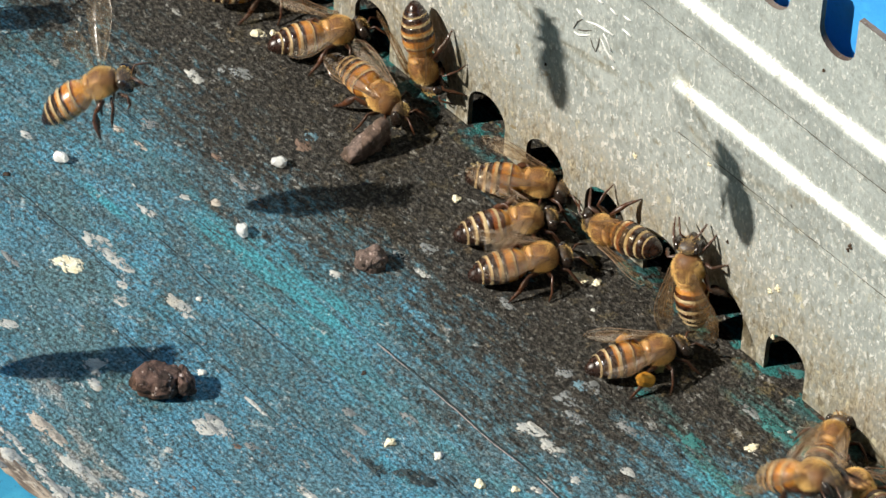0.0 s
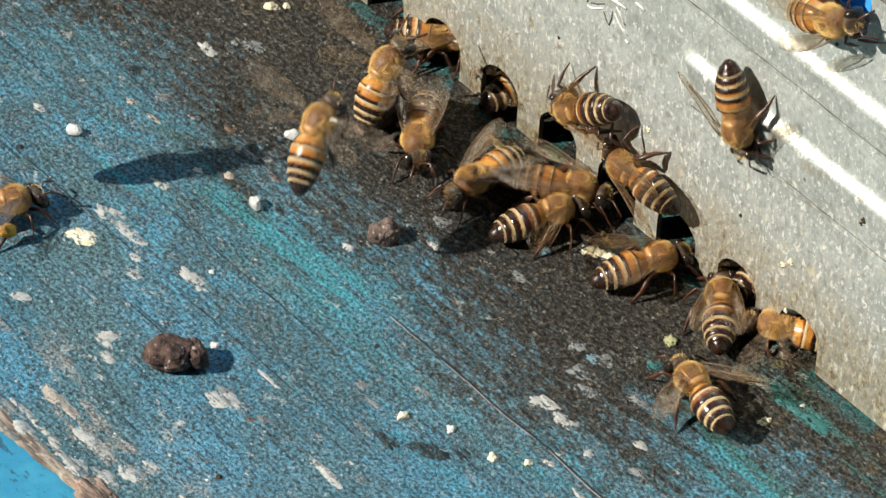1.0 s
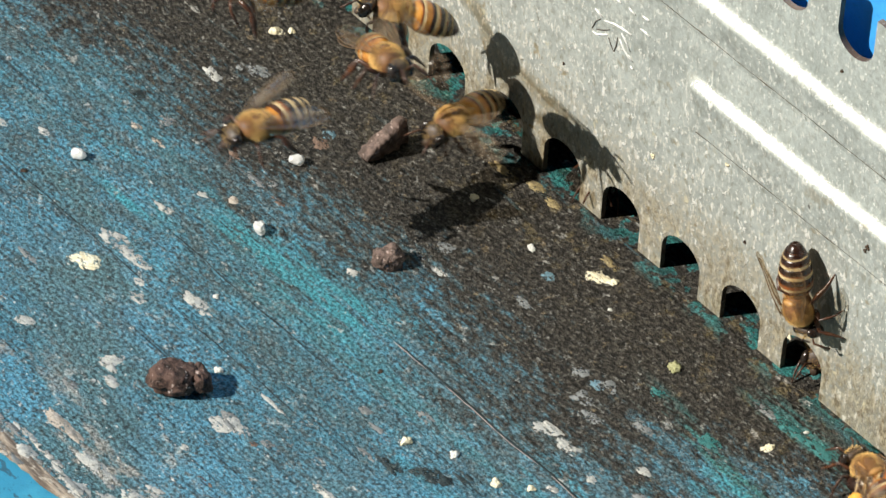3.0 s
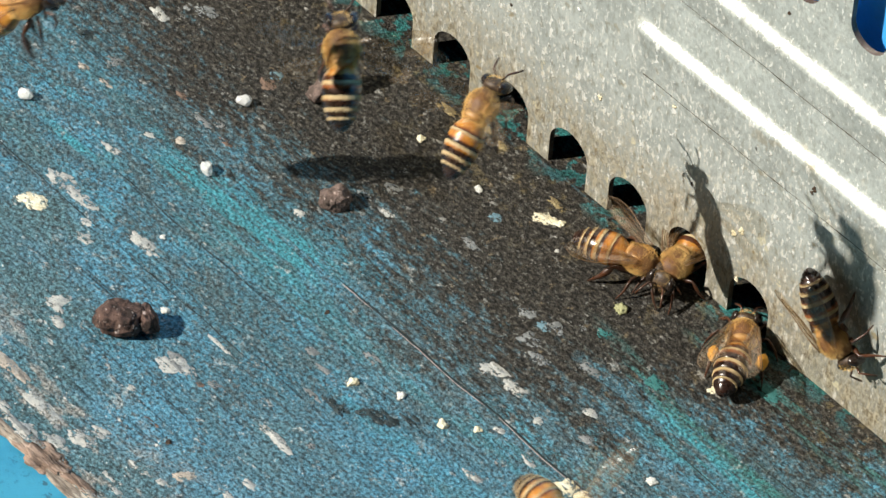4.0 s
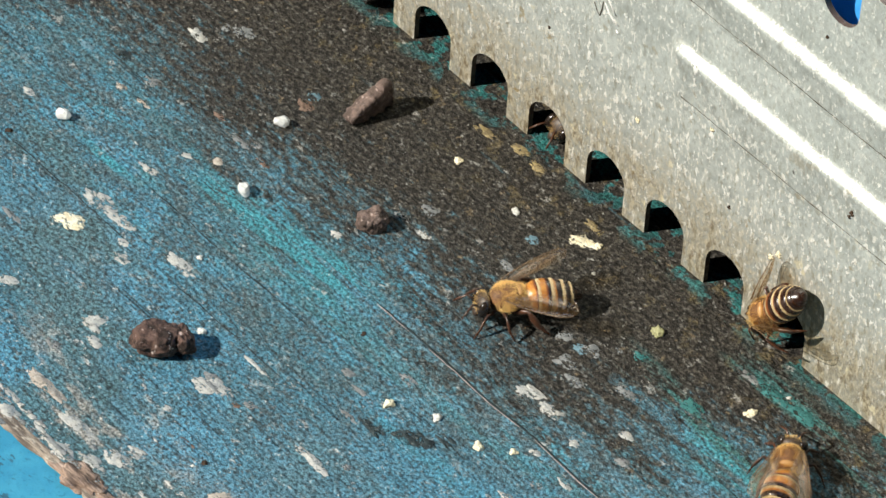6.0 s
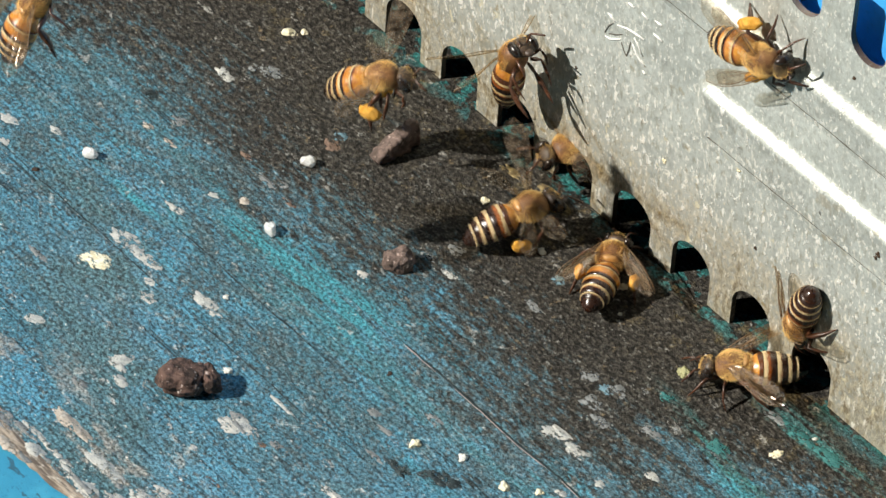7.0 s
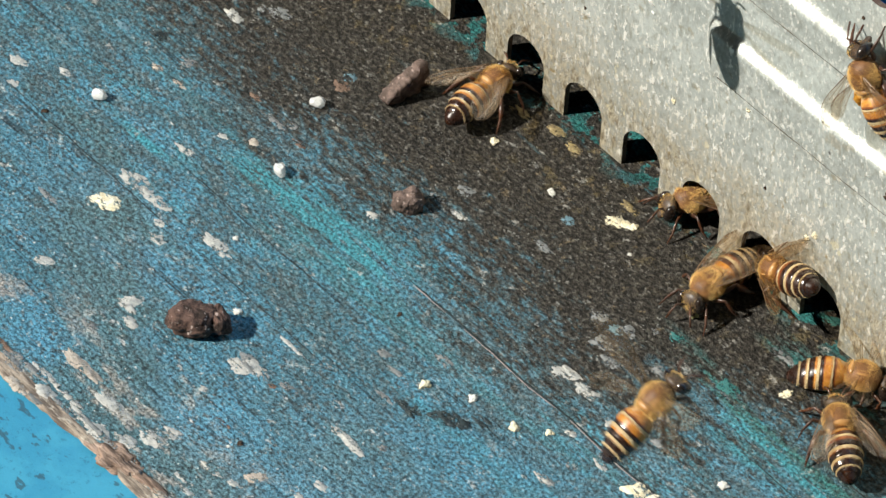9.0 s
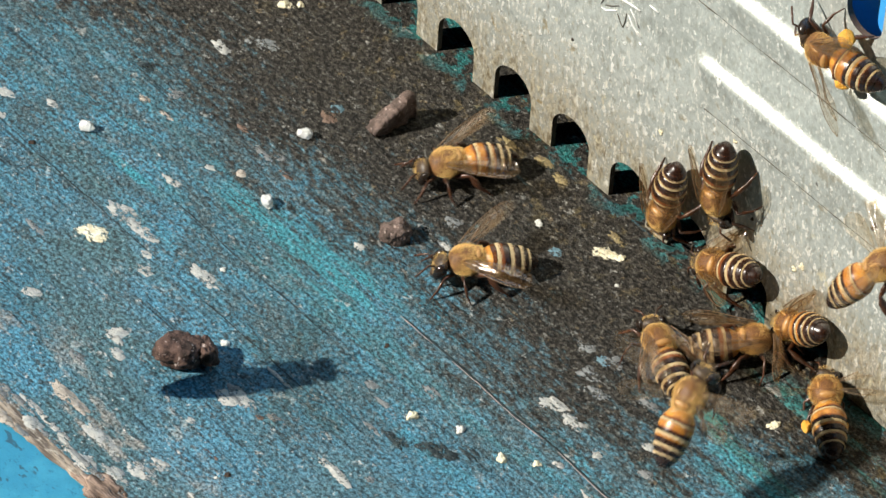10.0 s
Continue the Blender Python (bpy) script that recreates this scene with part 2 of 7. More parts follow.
def furry(name, a, b):
    n = Nodes(name, 0.75, 0, 0.25)
    color = n.mix(n.noise(900, 3, 0.6), a, b)
    color = n.mix(n.span(n.random(), 0, 1, 0, 0.25), color, n.mix(0.5, a, (0.03, 0.015, 0.005)))
    n.shader.inputs["Sheen Weight"].default_value = 0.2
    n.shader.inputs["Sheen Tint"].default_value = (1.0, 0.8, 0.45, 1)
    n.relief(n.noise(4200, 2, 0.6), 0.8, 0.0001)
    return n.done(color)


def horn(name, a, b, rough=0.28):
    n = Nodes(name, rough, 0, 0.6)
    color = n.mix(n.span(n.noise(700, 4, 0.6), 0.35, 0.7), a, b)
    color = n.mix(n.span(n.random(), 0, 1, 0, 0.35), color, b)
    n.relief(n.noise(2600, 3, 0.6), 0.3, 0.00006)
    return n.done(color, n.span(n.noise(1500, 2, 0.5), 0.3, 0.7, rough, rough + 0.2))


def membrane(name, clear, tint, gloss):
    """A thin clear wing: mostly transparent, brownish, with a glossy skin."""
    n = Nodes(name, 0.16, 0, 0.9)
    n.shader.inputs["Base Color"].default_value = (*tint, 1)
    see = n.tree.nodes.new("ShaderNodeBsdfTransparent")
    see.inputs["Color"].default_value = (0.93, 0.88, 0.80, 1)
    both = n.tree.nodes.new("ShaderNodeMixShader")
    n.set(both.inputs[0], n.span(n.noise(900, 3, 0.6), 0.3, 0.7, clear - 0.1, clear + 0.1))
    n.link(see.outputs[0], both.inputs[1])
    n.link(n.shader.outputs[0], both.inputs[2])
    n.relief(n.noise(800, 3, 0.6), 0.5, 0.00012)
    skin = n.tree.nodes.new("ShaderNodeBsdfGlossy")
    skin.inputs["Roughness"].default_value = 0.16
    skin.inputs["Color"].default_value = (1.0, 0.90, 0.86, 1)
    n.link(n.shader.inputs["Normal"].links[0].from_socket, skin.inputs["Normal"])
    top = n.tree.nodes.new("ShaderNodeMixShader")
    top.inputs[0].default_value = gloss
    n.link(both.outputs[0], top.inputs[1])
    n.link(skin.outputs[0], top.inputs[2])
    n.link(top.outputs[0], n.tree.nodes["Material Output"].inputs["Surface"])
    return n.mat


def rocky(name, a, b, c, scale=700):
    n = Nodes(name, 0.8, 0, 0.3)
    color = n.mix(n.span(n.noise(scale, 5, 0.7), 0.38, 0.62), a, b)
    color = n.mix(n.span(n.noise(scale * 2.2, 3, 0.6), 0.6, 0.7, 0, 0.8), color, c)
    n.relief(n.noise(scale * 1.5, 5, 0.7), 1.0, 0.0003)
    return n.done(color)


def streaked(name, a, b, c):
    """Torn wood: fibres along the grain, light and dark."""
    n = Nodes(name, 0.85, 0, 0.25)
    fibre = n.noise(900, 5, 0.7, (0.14, 1, 1))
    color = n.mix(n.span(fibre, 0.40, 0.60), b, a)
    color = n.mix(n.span(n.noise(420, 4, 0.7, (0.35, 1, 1)), 0.54, 0.62, 0, 0.8), color, c)
    color = n.mix(n.span(n.noise(2200, 3, 0.7), 0.56, 0.68, 0, 0.5), color, b)
    n.relief(fibre, 1.0, 0.0005)
    return n.done(color)


def frayed(name, a, b, c):
    """A thin worn layer, eaten through in places."""
    n = Nodes(name, 0.8, 0, 0.3)
    color = n.mix(n.span(n.noise(1100, 5, 0.7), 0.38, 0.62), a, b)
    color = n.mix(n.span(n.noise(2400, 3, 0.6), 0.6, 0.7, 0, 0.8), color, c)
    n.relief(n.noise(1600, 5, 0.7), 1.0, 0.0002)
    n.done(color)
    tree = n.tree
    both = tree.nodes.new("ShaderNodeMixShader")
    holes = n.sum("ADD", n.noise(1900, 4, 0.75, (0.6, 1, 1)), n.sum("MULTIPLY", n.sum("SUBTRACT", n.noise(480, 4, 0.6, (0.7, 1, 1)), 0.5), 0.9))
    n.set(both.inputs[0], n.span(holes, 0.37, 0.52))
    n.link(tree.nodes.new("ShaderNodeBsdfTransparent").outputs[0], both.inputs[1])
    n.link(n.shader.outputs[0], both.inputs[2])
    n.link(both.outputs[0], tree.nodes["Material Output"].inputs["Surface"])
    return n.mat


def sugary(name):
    n = Nodes(name, 0.2, 0, 0.6)
    n.shader.inputs["Transmission Weight"].default_value = 0.45
    n.shader.inputs["IOR"].default_value = 1.45
    n.relief(n.noise(1200, 3, 0.6), 0.6, 0.0002)
    return n.done(n.mix(n.noise(500, 3), (0.85, 0.86, 0.84), (0.95, 0.95, 0.93)))


BOARD = painted_board()
RAIL = plain_paint("bright_cyan_paint", (0.036, 0.245, 0.39), (0.050, 0.295, 0.44), (0.018, 0.11, 0.18), 0.5, 0.7)
HIVE_BLUE = plain_paint("bright_blue_paint", (0.05, 0.33, 0.78), (0.06, 0.38, 0.85), (0.04, 0.26, 0.6), 0.45)
INNER = plain_paint("bare_pine", (0.30, 0.21, 0.12), (0.36, 0.26, 0.15), (0.2, 0.13, 0.07), 0.8)
STEEL = zinc_steel()
CUT_EDGE = plain_paint("rusty_cut_edge", (0.095, 0.062, 0.045), (0.20, 0.155, 0.12), (0.36, 0.33, 0.29), 0.7)
# pale colour for the painted highlights of the pressed mark
PRESS_LIT = plain_paint("pressed_line_highlight", (0.72, 0.72, 0.70), (0.8, 0.8, 0.78), (0.6, 0.6, 0.58), 0.4)
FUR = furry("golden_fur", (0.98, 0.70, 0.27), (0.58, 0.33, 0.095))
SCUTUM = horn("bald_brown_shield", (0.22, 0.095, 0.028), (0.10, 0.042, 0.014), 0.55)
FACE = horn("dark_face", (0.030, 0.018, 0.011), (0.065, 0.038, 0.02), 0.45)
AMBER = horn("amber_plate", (0.60, 0.285, 0.055), (0.32, 0.108, 0.019), 0.22)
RUST = horn("rust_plate", (0.30, 0.088, 0.017), (0.15, 0.042, 0.009), 0.22)
BROWN = horn("brown_plate", (0.11, 0.034, 0.009), (0.05, 0.017, 0.006), 0.20)
BLACK = horn("black_plate", (0.014, 0.008, 0.006), (0.030, 0.012, 0.007), 0.17)
CREAM = furry("cream_hair", (0.70, 0.57, 0.35), (0.48, 0.35, 0.17))
TAN = horn("tan_plate", (0.52, 0.30, 0.11), (0.36, 0.18, 0.055), 0.3)
EYE_BLACK = horn("eye_black", (0.010, 0.008, 0.007), (0.022, 0.014, 0.010), 0.12)
LEG = horn("leg_brown", (0.095, 0.036, 0.016), (0.035, 0.015, 0.008), 0.24)
WING = membrane("wing_membrane", 0.12, (0.20, 0.12, 0.05), 0.050)
BEAT = membrane("beating_wing_membrane", 0.105, (0.42, 0.33, 0.24), 0.001)
BEAT_VEIN = membrane("beating_wing_vein", 0.14, (0.25, 0.17, 0.10), 0.001)
VEIN = horn("wing_vein", (0.20, 0.12, 0.06), (0.12, 0.07, 0.035), 0.4)
POLLEN = rocky("yellow_pollen", (0.72, 0.34, 0.04), (0.80, 0.43, 0.08), (0.56, 0.24, 0.02), 1500)
STONE = rocky("dark_brown_stone", (0.026, 0.017, 0.014), (0.125, 0.075, 0.060), (0.54, 0.45, 0.41), 800)
BARK = rocky("grey_brown_bark", (0.085, 0.062, 0.052), (0.19, 0.135, 0.115), (0.46, 0.36, 0.32))
SUGAR = sugary("clear_white_crystal")
WAX = rocky("pale_wax", (0.80, 0.75, 0.56), (0.68, 0.60, 0.40), (0.86, 0.83, 0.70))
OLIVE = rocky("greenish_pollen", (0.37, 0.37, 0.20), (0.28, 0.28, 0.14), (0.48, 0.48, 0.31))
CRUMB = rocky("white_crumb", (0.66, 0.66, 0.62), (0.52, 0.52, 0.48), (0.75, 0.75, 0.72))
DARK_CRUMB = rocky("dark_crumb", (0.03, 0.02, 0.015), (0.08, 0.05, 0.03), (0.12, 0.09, 0.07))
CHIPS = {
    "white": frayed("pale_primer", (0.50, 0.49, 0.45), (0.34, 0.35, 0.34), (0.66, 0.65, 0.60)),
    "grey": frayed("grey_worn_wood", (0.24, 0.25, 0.25), (0.16, 0.17, 0.17), (0.36, 0.37, 0.37)),
    "wood": frayed("pale_bare_wood", (0.50, 0.44, 0.37), (0.36, 0.31, 0.26), (0.60, 0.56, 0.51)),
    "wax": frayed("wax_smear", (0.84, 0.80, 0.64), (0.66, 0.58, 0.38), (0.88, 0.84, 0.68)),
    "gouge": frayed("dark_gouged_paint", (0.022, 0.032, 0.035), (0.045, 0.065, 0.070), (0.14, 0.16, 0.16)),
    "ochre": frayed("ochre_stain", (0.34, 0.27, 0.13), (0.19, 0.15, 0.085), (0.52, 0.45, 0.27)),
    "bark": frayed("brown_torn_wood", (0.20, 0.135, 0.10), (0.12, 0.08, 0.06), (0.36, 0.27, 0.22)),
    "blue": frayed("blue_paint_rest", (0.11, 0.20, 0.25), (0.15, 0.25, 0.30), (0.30, 0.34, 0.36)),
    "teal": frayed("teal_paint_rest", (0.030, 0.140, 0.140), (0.050, 0.180, 0.175), (0.05, 0.08, 0.08)),
}
SPLINTER = rocky("pale_pinkish_splinter", (0.42, 0.35, 0.32), (0.27, 0.22, 0.21), (0.55, 0.50, 0.47), 900)
KNOT = streaked("brown_knot_wood", (0.36, 0.255, 0.195), (0.10, 0.068, 0.052), (0.46, 0.35, 0.28))
LIP = streaked("torn_wood", (0.40, 0.33, 0.26), (0.12, 0.095, 0.078), (0.60, 0.54, 0.45))
# dark colour for the shade inside the board's cracks
CRACK_SHADE = plain_paint("crack_shade", (0.018, 0.028, 0.030), (0.03, 0.045, 0.05), (0.07, 0.10, 0.11), 0.9)
# dark colour for shade in the steel's creases and pressed lines
STEEL_SHADE = plain_paint("shaded_crease", (0.10, 0.09, 0.075), (0.06, 0.055, 0.045), (0.2, 0.19, 0.17), 0.9)
EARTH = plain_paint("dry_grass_and_earth", (0.10, 0.09, 0.05), (0.07, 0.09, 0.035), (0.16, 0.13, 0.08), 0.95)


# ---- mesh helpers ----
def part(name, bm, material, parent=None, label="", smooth=True, joint=None, shift=None):
    """One mesh object under its thing; joint: the point (in millimetres) about which it turns; shift: the joint of its parent."""
    me = bpy.data.meshes.new(name)
    away = Vector(joint or shift or (0, 0, 0)) * MM
    for v in bm.verts:
        v.co -= away
    bm.normal_update()
    bm.to_mesh(me)
    bm.free()
    for m in material if isinstance(material, (list, tuple)) else [material]:
        me.materials.append(m)
    if smooth:
        me.polygons.foreach_set("use_smooth", [True] * len(me.polygons))
    ob = new(name, me)
    if parent:
        ob.parent = parent
    if joint:
        ob.location = away
    return tagged(ob, label)


def box(bm, lo, hi, bevel=0.0):
    made = bmesh.ops.create_cube(bm, size=1)["verts"]
    for v in made:
        v.co = Vector([lo[i] + (v.co[i] + 0.5) * (hi[i] - lo[i]) for i in range(3)])
    if bevel:
        edges = list({e for v in made for e in v.link_edges})
        bmesh.ops.bevel(bm, geom=edges, offset=bevel, segments=3, affect="EDGES", profile=0.5)


def loft(bm, rings, n=16, slots=None):
    """A closed skin through rings (x, centre z, half width, half height); slots: the material of each band of faces."""
    loops = []
    for x, cz, a, b in rings:
        loops.append([bm.verts.new((x * MM, a * math.cos(2 * math.pi * k / n) * MM, (cz + b * math.sin(2 * math.pi * k / n)) * MM)) for k in range(n)])
    for i in range(len(loops) - 1):
        for k in range(n):
            f = bm.faces.new((loops[i][k], loops[i][(k + 1) % n], loops[i + 1][(k + 1) % n], loops[i + 1][k]))
            f.material_index = slots[i] if slots else 0
    for loop, i in ((loops[0], 0), (loops[-1], -1)):
        f = bm.faces.new(loop)
        f.material_index = slots[i] if slots else 0
    bmesh.ops.recalc_face_normals(bm, faces=bm.faces)
    return loops


def ball(bm, centre, radii, turn=(0, 0, 0), sub=3, rough=0.0, seed=0.0, scale=1.0, slot=0):
    made = bmesh.ops.create_icosphere(bm, subdivisions=sub, radius=1)["verts"]
    m = Euler([radians(a) for a in turn]).to_matrix()
    for v in made:
        d = 1 + rough * noise.noise(v.co * scale + Vector((seed, seed * 0.7, -seed))) if rough else 1
        v.co = (m @ Vector([v.co[i] * radii[i] * d for i in range(3)]) + Vector(centre)) * MM
    if slot:
        for f in {f for v in made for f in v.link_faces}:
            f.material_index = slot
    return made


def tube(bm, points, radii, n=6, flat=1.0):
    """A tapered limb through points (in millimetres)."""
    pts = [Vector(p) for p in points]
    loops = []
    for i, p in enumerate(pts):
        d = (pts[min(i + 1, len(pts) - 1)] - pts[max(i - 1, 0)]).normalized()
        u = d.cross(Vector((0, 0, 1)))
        u = u.normalized() if u.length > 0.05 else Vector((0, 1, 0))
        w = d.cross(u)
        loops.append([bm.verts.new((p + radii[i] * (math.cos(2 * math.pi * k / n) * u * flat + math.sin(2 * math.pi * k / n) * w)) * MM) for k in range(n)])
    for a, b in zip(loops, loops[1:]):
        for k in range(n):
            bm.faces.new((a[k], a[(k + 1) % n], b[(k + 1) % n], b[k]))
    bm.faces.new(loops[0])
    bm.faces.new(loops[-1])
    bmesh.ops.recalc_face_normals(bm, faces=bm.faces)


# ---- the setting ----
def ground():
    bm = bmesh.new()
    bmesh.ops.create_grid(bm, x_segments=60, y_segments=60, size=1)
    for v in bm.verts:
        r = v.co.length
        v.co = v.co * (2 + 400 * r * r)
        v.co.z = -0.42 + 0.02 * noise.noise(v.co * 0.8)
    return tagged(part("ground", bm, EARTH), "dry grassy earth under the hive", "ground", kind="structure")


def landing_board():
    """One wide painted plank that runs on under the hive as its floor."""
    bm = bmesh.new()
    box(bm, (-0.24, -0.0740, -0.022), (0.29, 0.46, 0.0), 0.00035)
    ob = part("landing_board", bm, BOARD, smooth=False)
    return tagged(ob, "weathered blue painted wooden landing board, trodden dark at the entrance", "landing board", kind="structure")


def torn_lip():
    """The splintered upper skin of the board, which hangs over the rail in an uneven line."""
    bm = bmesh.new()
    rows = []
    for k in range(531):
        x = -240 + k
        y = -75.3 + 1.0 * noise.noise(Vector((x * 0.07, 1, 0))) + 0.8 * noise.noise(Vector((x * 0.25, 5, 0))) + 0.35 * noise.noise(Vector((x * 0.9, 9, 0)))
        rows.append([bm.verts.new((x * MM, yy * MM, z * MM)) for yy, z in ((-73.7, 0.03), (y + 0.5, 0.03), (y + 0.12, -0.08), (y, -0.32), (-73.7, -0.32))])
    for a, b in zip(rows, rows[1:]):
        for i in range(5):
            bm.faces.new((a[i], a[(i + 1) % 5], b[(i + 1) % 5], b[i]))
    bm.faces.new(rows[0])
    bm.faces.new(rows[-1])
    bmesh.ops.recalc_face_normals(bm, faces=bm.faces)
    part("torn_lip", bm, LIP, board, "splintered pale wood along the board's front edge", smooth=False)


def front_rail():
    bm = bmesh.new()
    box(bm, (-0.24, -0.0975, -0.040), (0.29, -0.07402, -0.00034), 0.00025)
    ob = part("front_rail", bm, RAIL, smooth=False)
    return tagged(ob, "bright cyan painted rail along the board's front edge", "rail", kind="structure")


def hive():
    ob = tagged(new("hive_body"), "bright blue painted wooden hive box behind the steel strip", "beehive", kind="structure")
    walls = (("front_wall", (-0.22, 0.0032, 0.009), (0.27, 0.026, 0.26)), ("back_wall", (-0.22, 0.42, 0.0), (0.27, 0.445, 0.26)),
             ("side_wall", (-0.22, 0.0262, 0.0), (-0.196, 0.4198, 0.26)), ("side_wall", (0.246, 0.0262, 0.0), (0.27, 0.4198, 0.26)),
             ("roof", (-0.235, -0.012, 0.2602), (0.285, 0.46, 0.30)))
    for name, lo, hi in walls:
        bm = bmesh.new()
        box(bm, lo, hi, 0.0015)
        part(name, bm, HIVE_BLUE, ob, smooth=False)
    for x in (-0.19, 0.22):
        for y in (0.02, 0.40):
            bm = bmesh.new()
            box(bm, (x, y, -0.45), (x + 0.04, y + 0.04, -0.0222), 0.002)
            part("stand_post", bm, INNER, ob, "bare wooden post under the floor", smooth=False)
    return ob


def entrance_strip():
    """The steel strip: doorways cut along its foot, notches along its top, two pressed beads."""
    def bead(x, z):
        y = 0.0
        for start, foot, crest, end, high in ((51.6, 25.3, 32.3, 34.1, 1.1), (40.0, 40.6, 45.4, 47.4, 1.1)):
            if x < start:
                continue
            grow = min(1.0, (x - start) / 2.6)
            grow = math.sqrt(max(0.0, 1 - (1 - grow) ** 2))
            if foot <= z <= crest:
                s = (z - foot) / (crest - foot)
                y -= high * grow * (0.62 + 0.38 * s)
            elif crest < z <= end:
                s = (z - crest) / (end - crest)
                y -= high * grow * (1 - s * s * (3 - 2 * s))
        return y

    columns = []
    r, wide, side = 3.15, 6.3, 4.05
    for cell in range(-7, 17):
        x0 = cell * 10.0
        door = -7 <= cell <= 7
        xs = [x0 + wide * (0.5 - 0.5 * math.cos(math.pi * k / 14)) for k in range(15)] + [x0 + wide + 3.7 * k / 4 for k in range(1, 5)]
        for k, x in enumerate(xs):
            foot = 0.0
            if door and k <= 14:
                foot = side + math.sqrt(max(0.0, r * r - (x - x0 - r) ** 2)) + (0.0 if 0 < k < 14 else 0.0)
            columns.append((x, foot, door and k < 14))
    heights = [0.0, side] + [24.0, 25.2, 25.3, 25.6] + [26.4 + 0.8 * k for k in range(15)] + [39.6, 40.5, 40.6, 40.9] + [41.6 + 0.6 * k for k in range(14)] + [51.0]
    heights += [32.3 + 0.15 * k for k in range(13)] + [45.4 + 0.16 * k for k in range(13)] + [34.3, 47.6]
    heights = sorted(set(round(h, 3) for h in heights))

    def top(x):
        u = (x - 2.35) % 10.0
        if 0 < u < 5.4 and x < 165:
            return 61.3 - 4.7 - math.sqrt(max(0.0, 2.7 ** 2 - (u - 2.7) ** 2)), True
        return 61.3, False

    bm = bmesh.new()
    rows = {}

    def vert(x, z):
        key = (round(x, 3), round(z, 3))
        if key not in rows:
            rows[key] = bm.verts.new((x * MM, bead(x, z) * MM, z * MM))
        return rows[key]

    # the strip between the doorways and the notches
    for (xa, fa, open_a), (xb, fb, _) in zip(columns, columns[1:]):
        if xb - xa < 1e-6:
            continue
        for za, zb in zip(heights, heights[1:]):
            if open_a and zb <= 24.0:
                continue
            bm.faces.new((vert(xa, za), vert(xb, za), vert(xb, zb), vert(xa, zb)))
        if open_a:
            bm.faces.new((vert(xa, fa), vert(xb, fb), vert(xb, 24.0), vert(xa, 24.0)))
    # the top edge
    tops = []
    for cell in range(-7, 17):
        x0 = cell * 10.0 + 2.35
        tops += [(x0 + 5.4 * (0.5 - 0.5 * math.cos(math.pi * k / 12)), True) for k in range(12)] + [(x0 + 5.4 + 4.6 * k / 3, False) for k in range(3)]
    for (xa, na), (xb, _) in zip(tops, tops[1:]):
        za, zb = (61.3, 61.3)
        if na:
            za, zb = top(xa + 1e-5)[0], top(xb - 1e-5)[0]
            za, zb = max(za, 51.3), max(zb, 51.3)
        if na:
            bm.faces.new((vert(xa, 51.0), vert(xb, 51.0), vert(xb, zb), vert(xa, za)))
        else:
            bm.faces.new((vert(xa, 51.0), vert(xb, 51.0), vert(xb, 56.6), vert(xa, 56.6)))
            bm.faces.new((vert(xa, 56.6), vert(xb, 56.6), vert(xb, 61.3), vert(xa, 61.3)))
    ob = part("entrance_strip", bm, STEEL)
    thick = ob.modifiers.new("thickness", "SOLIDIFY")
    thick.thickness, thick.offset = 0.00075, -1.0
    ob.data.materials.append(CUT_EDGE)
    thick.material_offset_rim = 1
    edge = ob.modifiers.new("edge", "EDGE_SPLIT")
    edge.split_angle = radians(35)
    tagged(ob, "galvanised steel entrance strip with arched bee doorways and pressed beads", "mouse guard", kind="")
    # a small pressed mark of plain strokes: lit and shaded edges are coloured tubes
    strokes = (((36.3, 31.5), (36.9, 31.3), (37.6, 31.1)), ((37.9, 30.8), (39.5, 31.5), (41.2, 31.8), (42.3, 31.9)), ((36.2, 27.8), (37.0, 27.9), (38.6, 29.1)), ((40.7, 31.0), (41.5, 30.3), (42.3, 29.3)), ((40.5, 29.9), (41.3, 28.9), (42.0, 28.4), (42.8, 28.1)), ((42.5, 27.2), (42.8, 27.0), (43.0, 27.0)), ((43.6, 33.9), (44.4, 33.9), (45.1, 33.8)), ((41.5, 35.6), (42.0, 35.4), (42.6, 35.3)), ((43.7, 36.0), (44.3, 36.0), (44.8, 36.1)), ((39.3, 35.4), (39.8, 35.4), (40.3, 35.4)))
    shaded = (((36.1, 28.3), (36.6, 29.7), (37.3, 30.6)), ((36.8, 28.6), (37.8, 29.2), (38.9, 30.1)), ((38.8, 28.8), (39.3, 27.9), (39.8, 27.4), (40.1, 28.7), (40.2, 29.9)))
    for s, stuff in [(s, PRESS_LIT) for s in strokes] + [(s, STEEL_SHADE) for s in shaded]:
        bm = bmesh.new()
        tube(bm, [(x, -0.03, z) for x, z in s], [0.07] + [0.13 if stuff == PRESS_LIT else 0.08] * (len(s) - 2) + [0.10 if stuff == PRESS_LIT else 0.05], 6)
        part("pressed_stroke", bm, stuff, ob, "pale tube for the lit edge of a pressed line" if stuff == PRESS_LIT else "dark tube for the shaded edge of a pressed line")
    # spots of wax and dirt
    for x, z, r, stuff in ((81.3, 30.0, 0.34, DARK_CRUMB), (70.8, 13.8, 0.42, WAX), (32.1, 19.4, 0.20, DARK_CRUMB), (58.7, 24.3, 0.34, WAX), (69.7, 12.5, 0.38, WAX), (70.9, 5.9, 0.30, WAX), (47.3, 16.4, 0.32, WAX), (62.6, 14.8, 0.22, DARK_CRUMB), (73.7, 50.7, 0.22, DARK_CRUMB), (81.0, 29.2, 0.24, DARK_CRUMB)):
        bm = bmesh.new()
        front = bead(x, z)
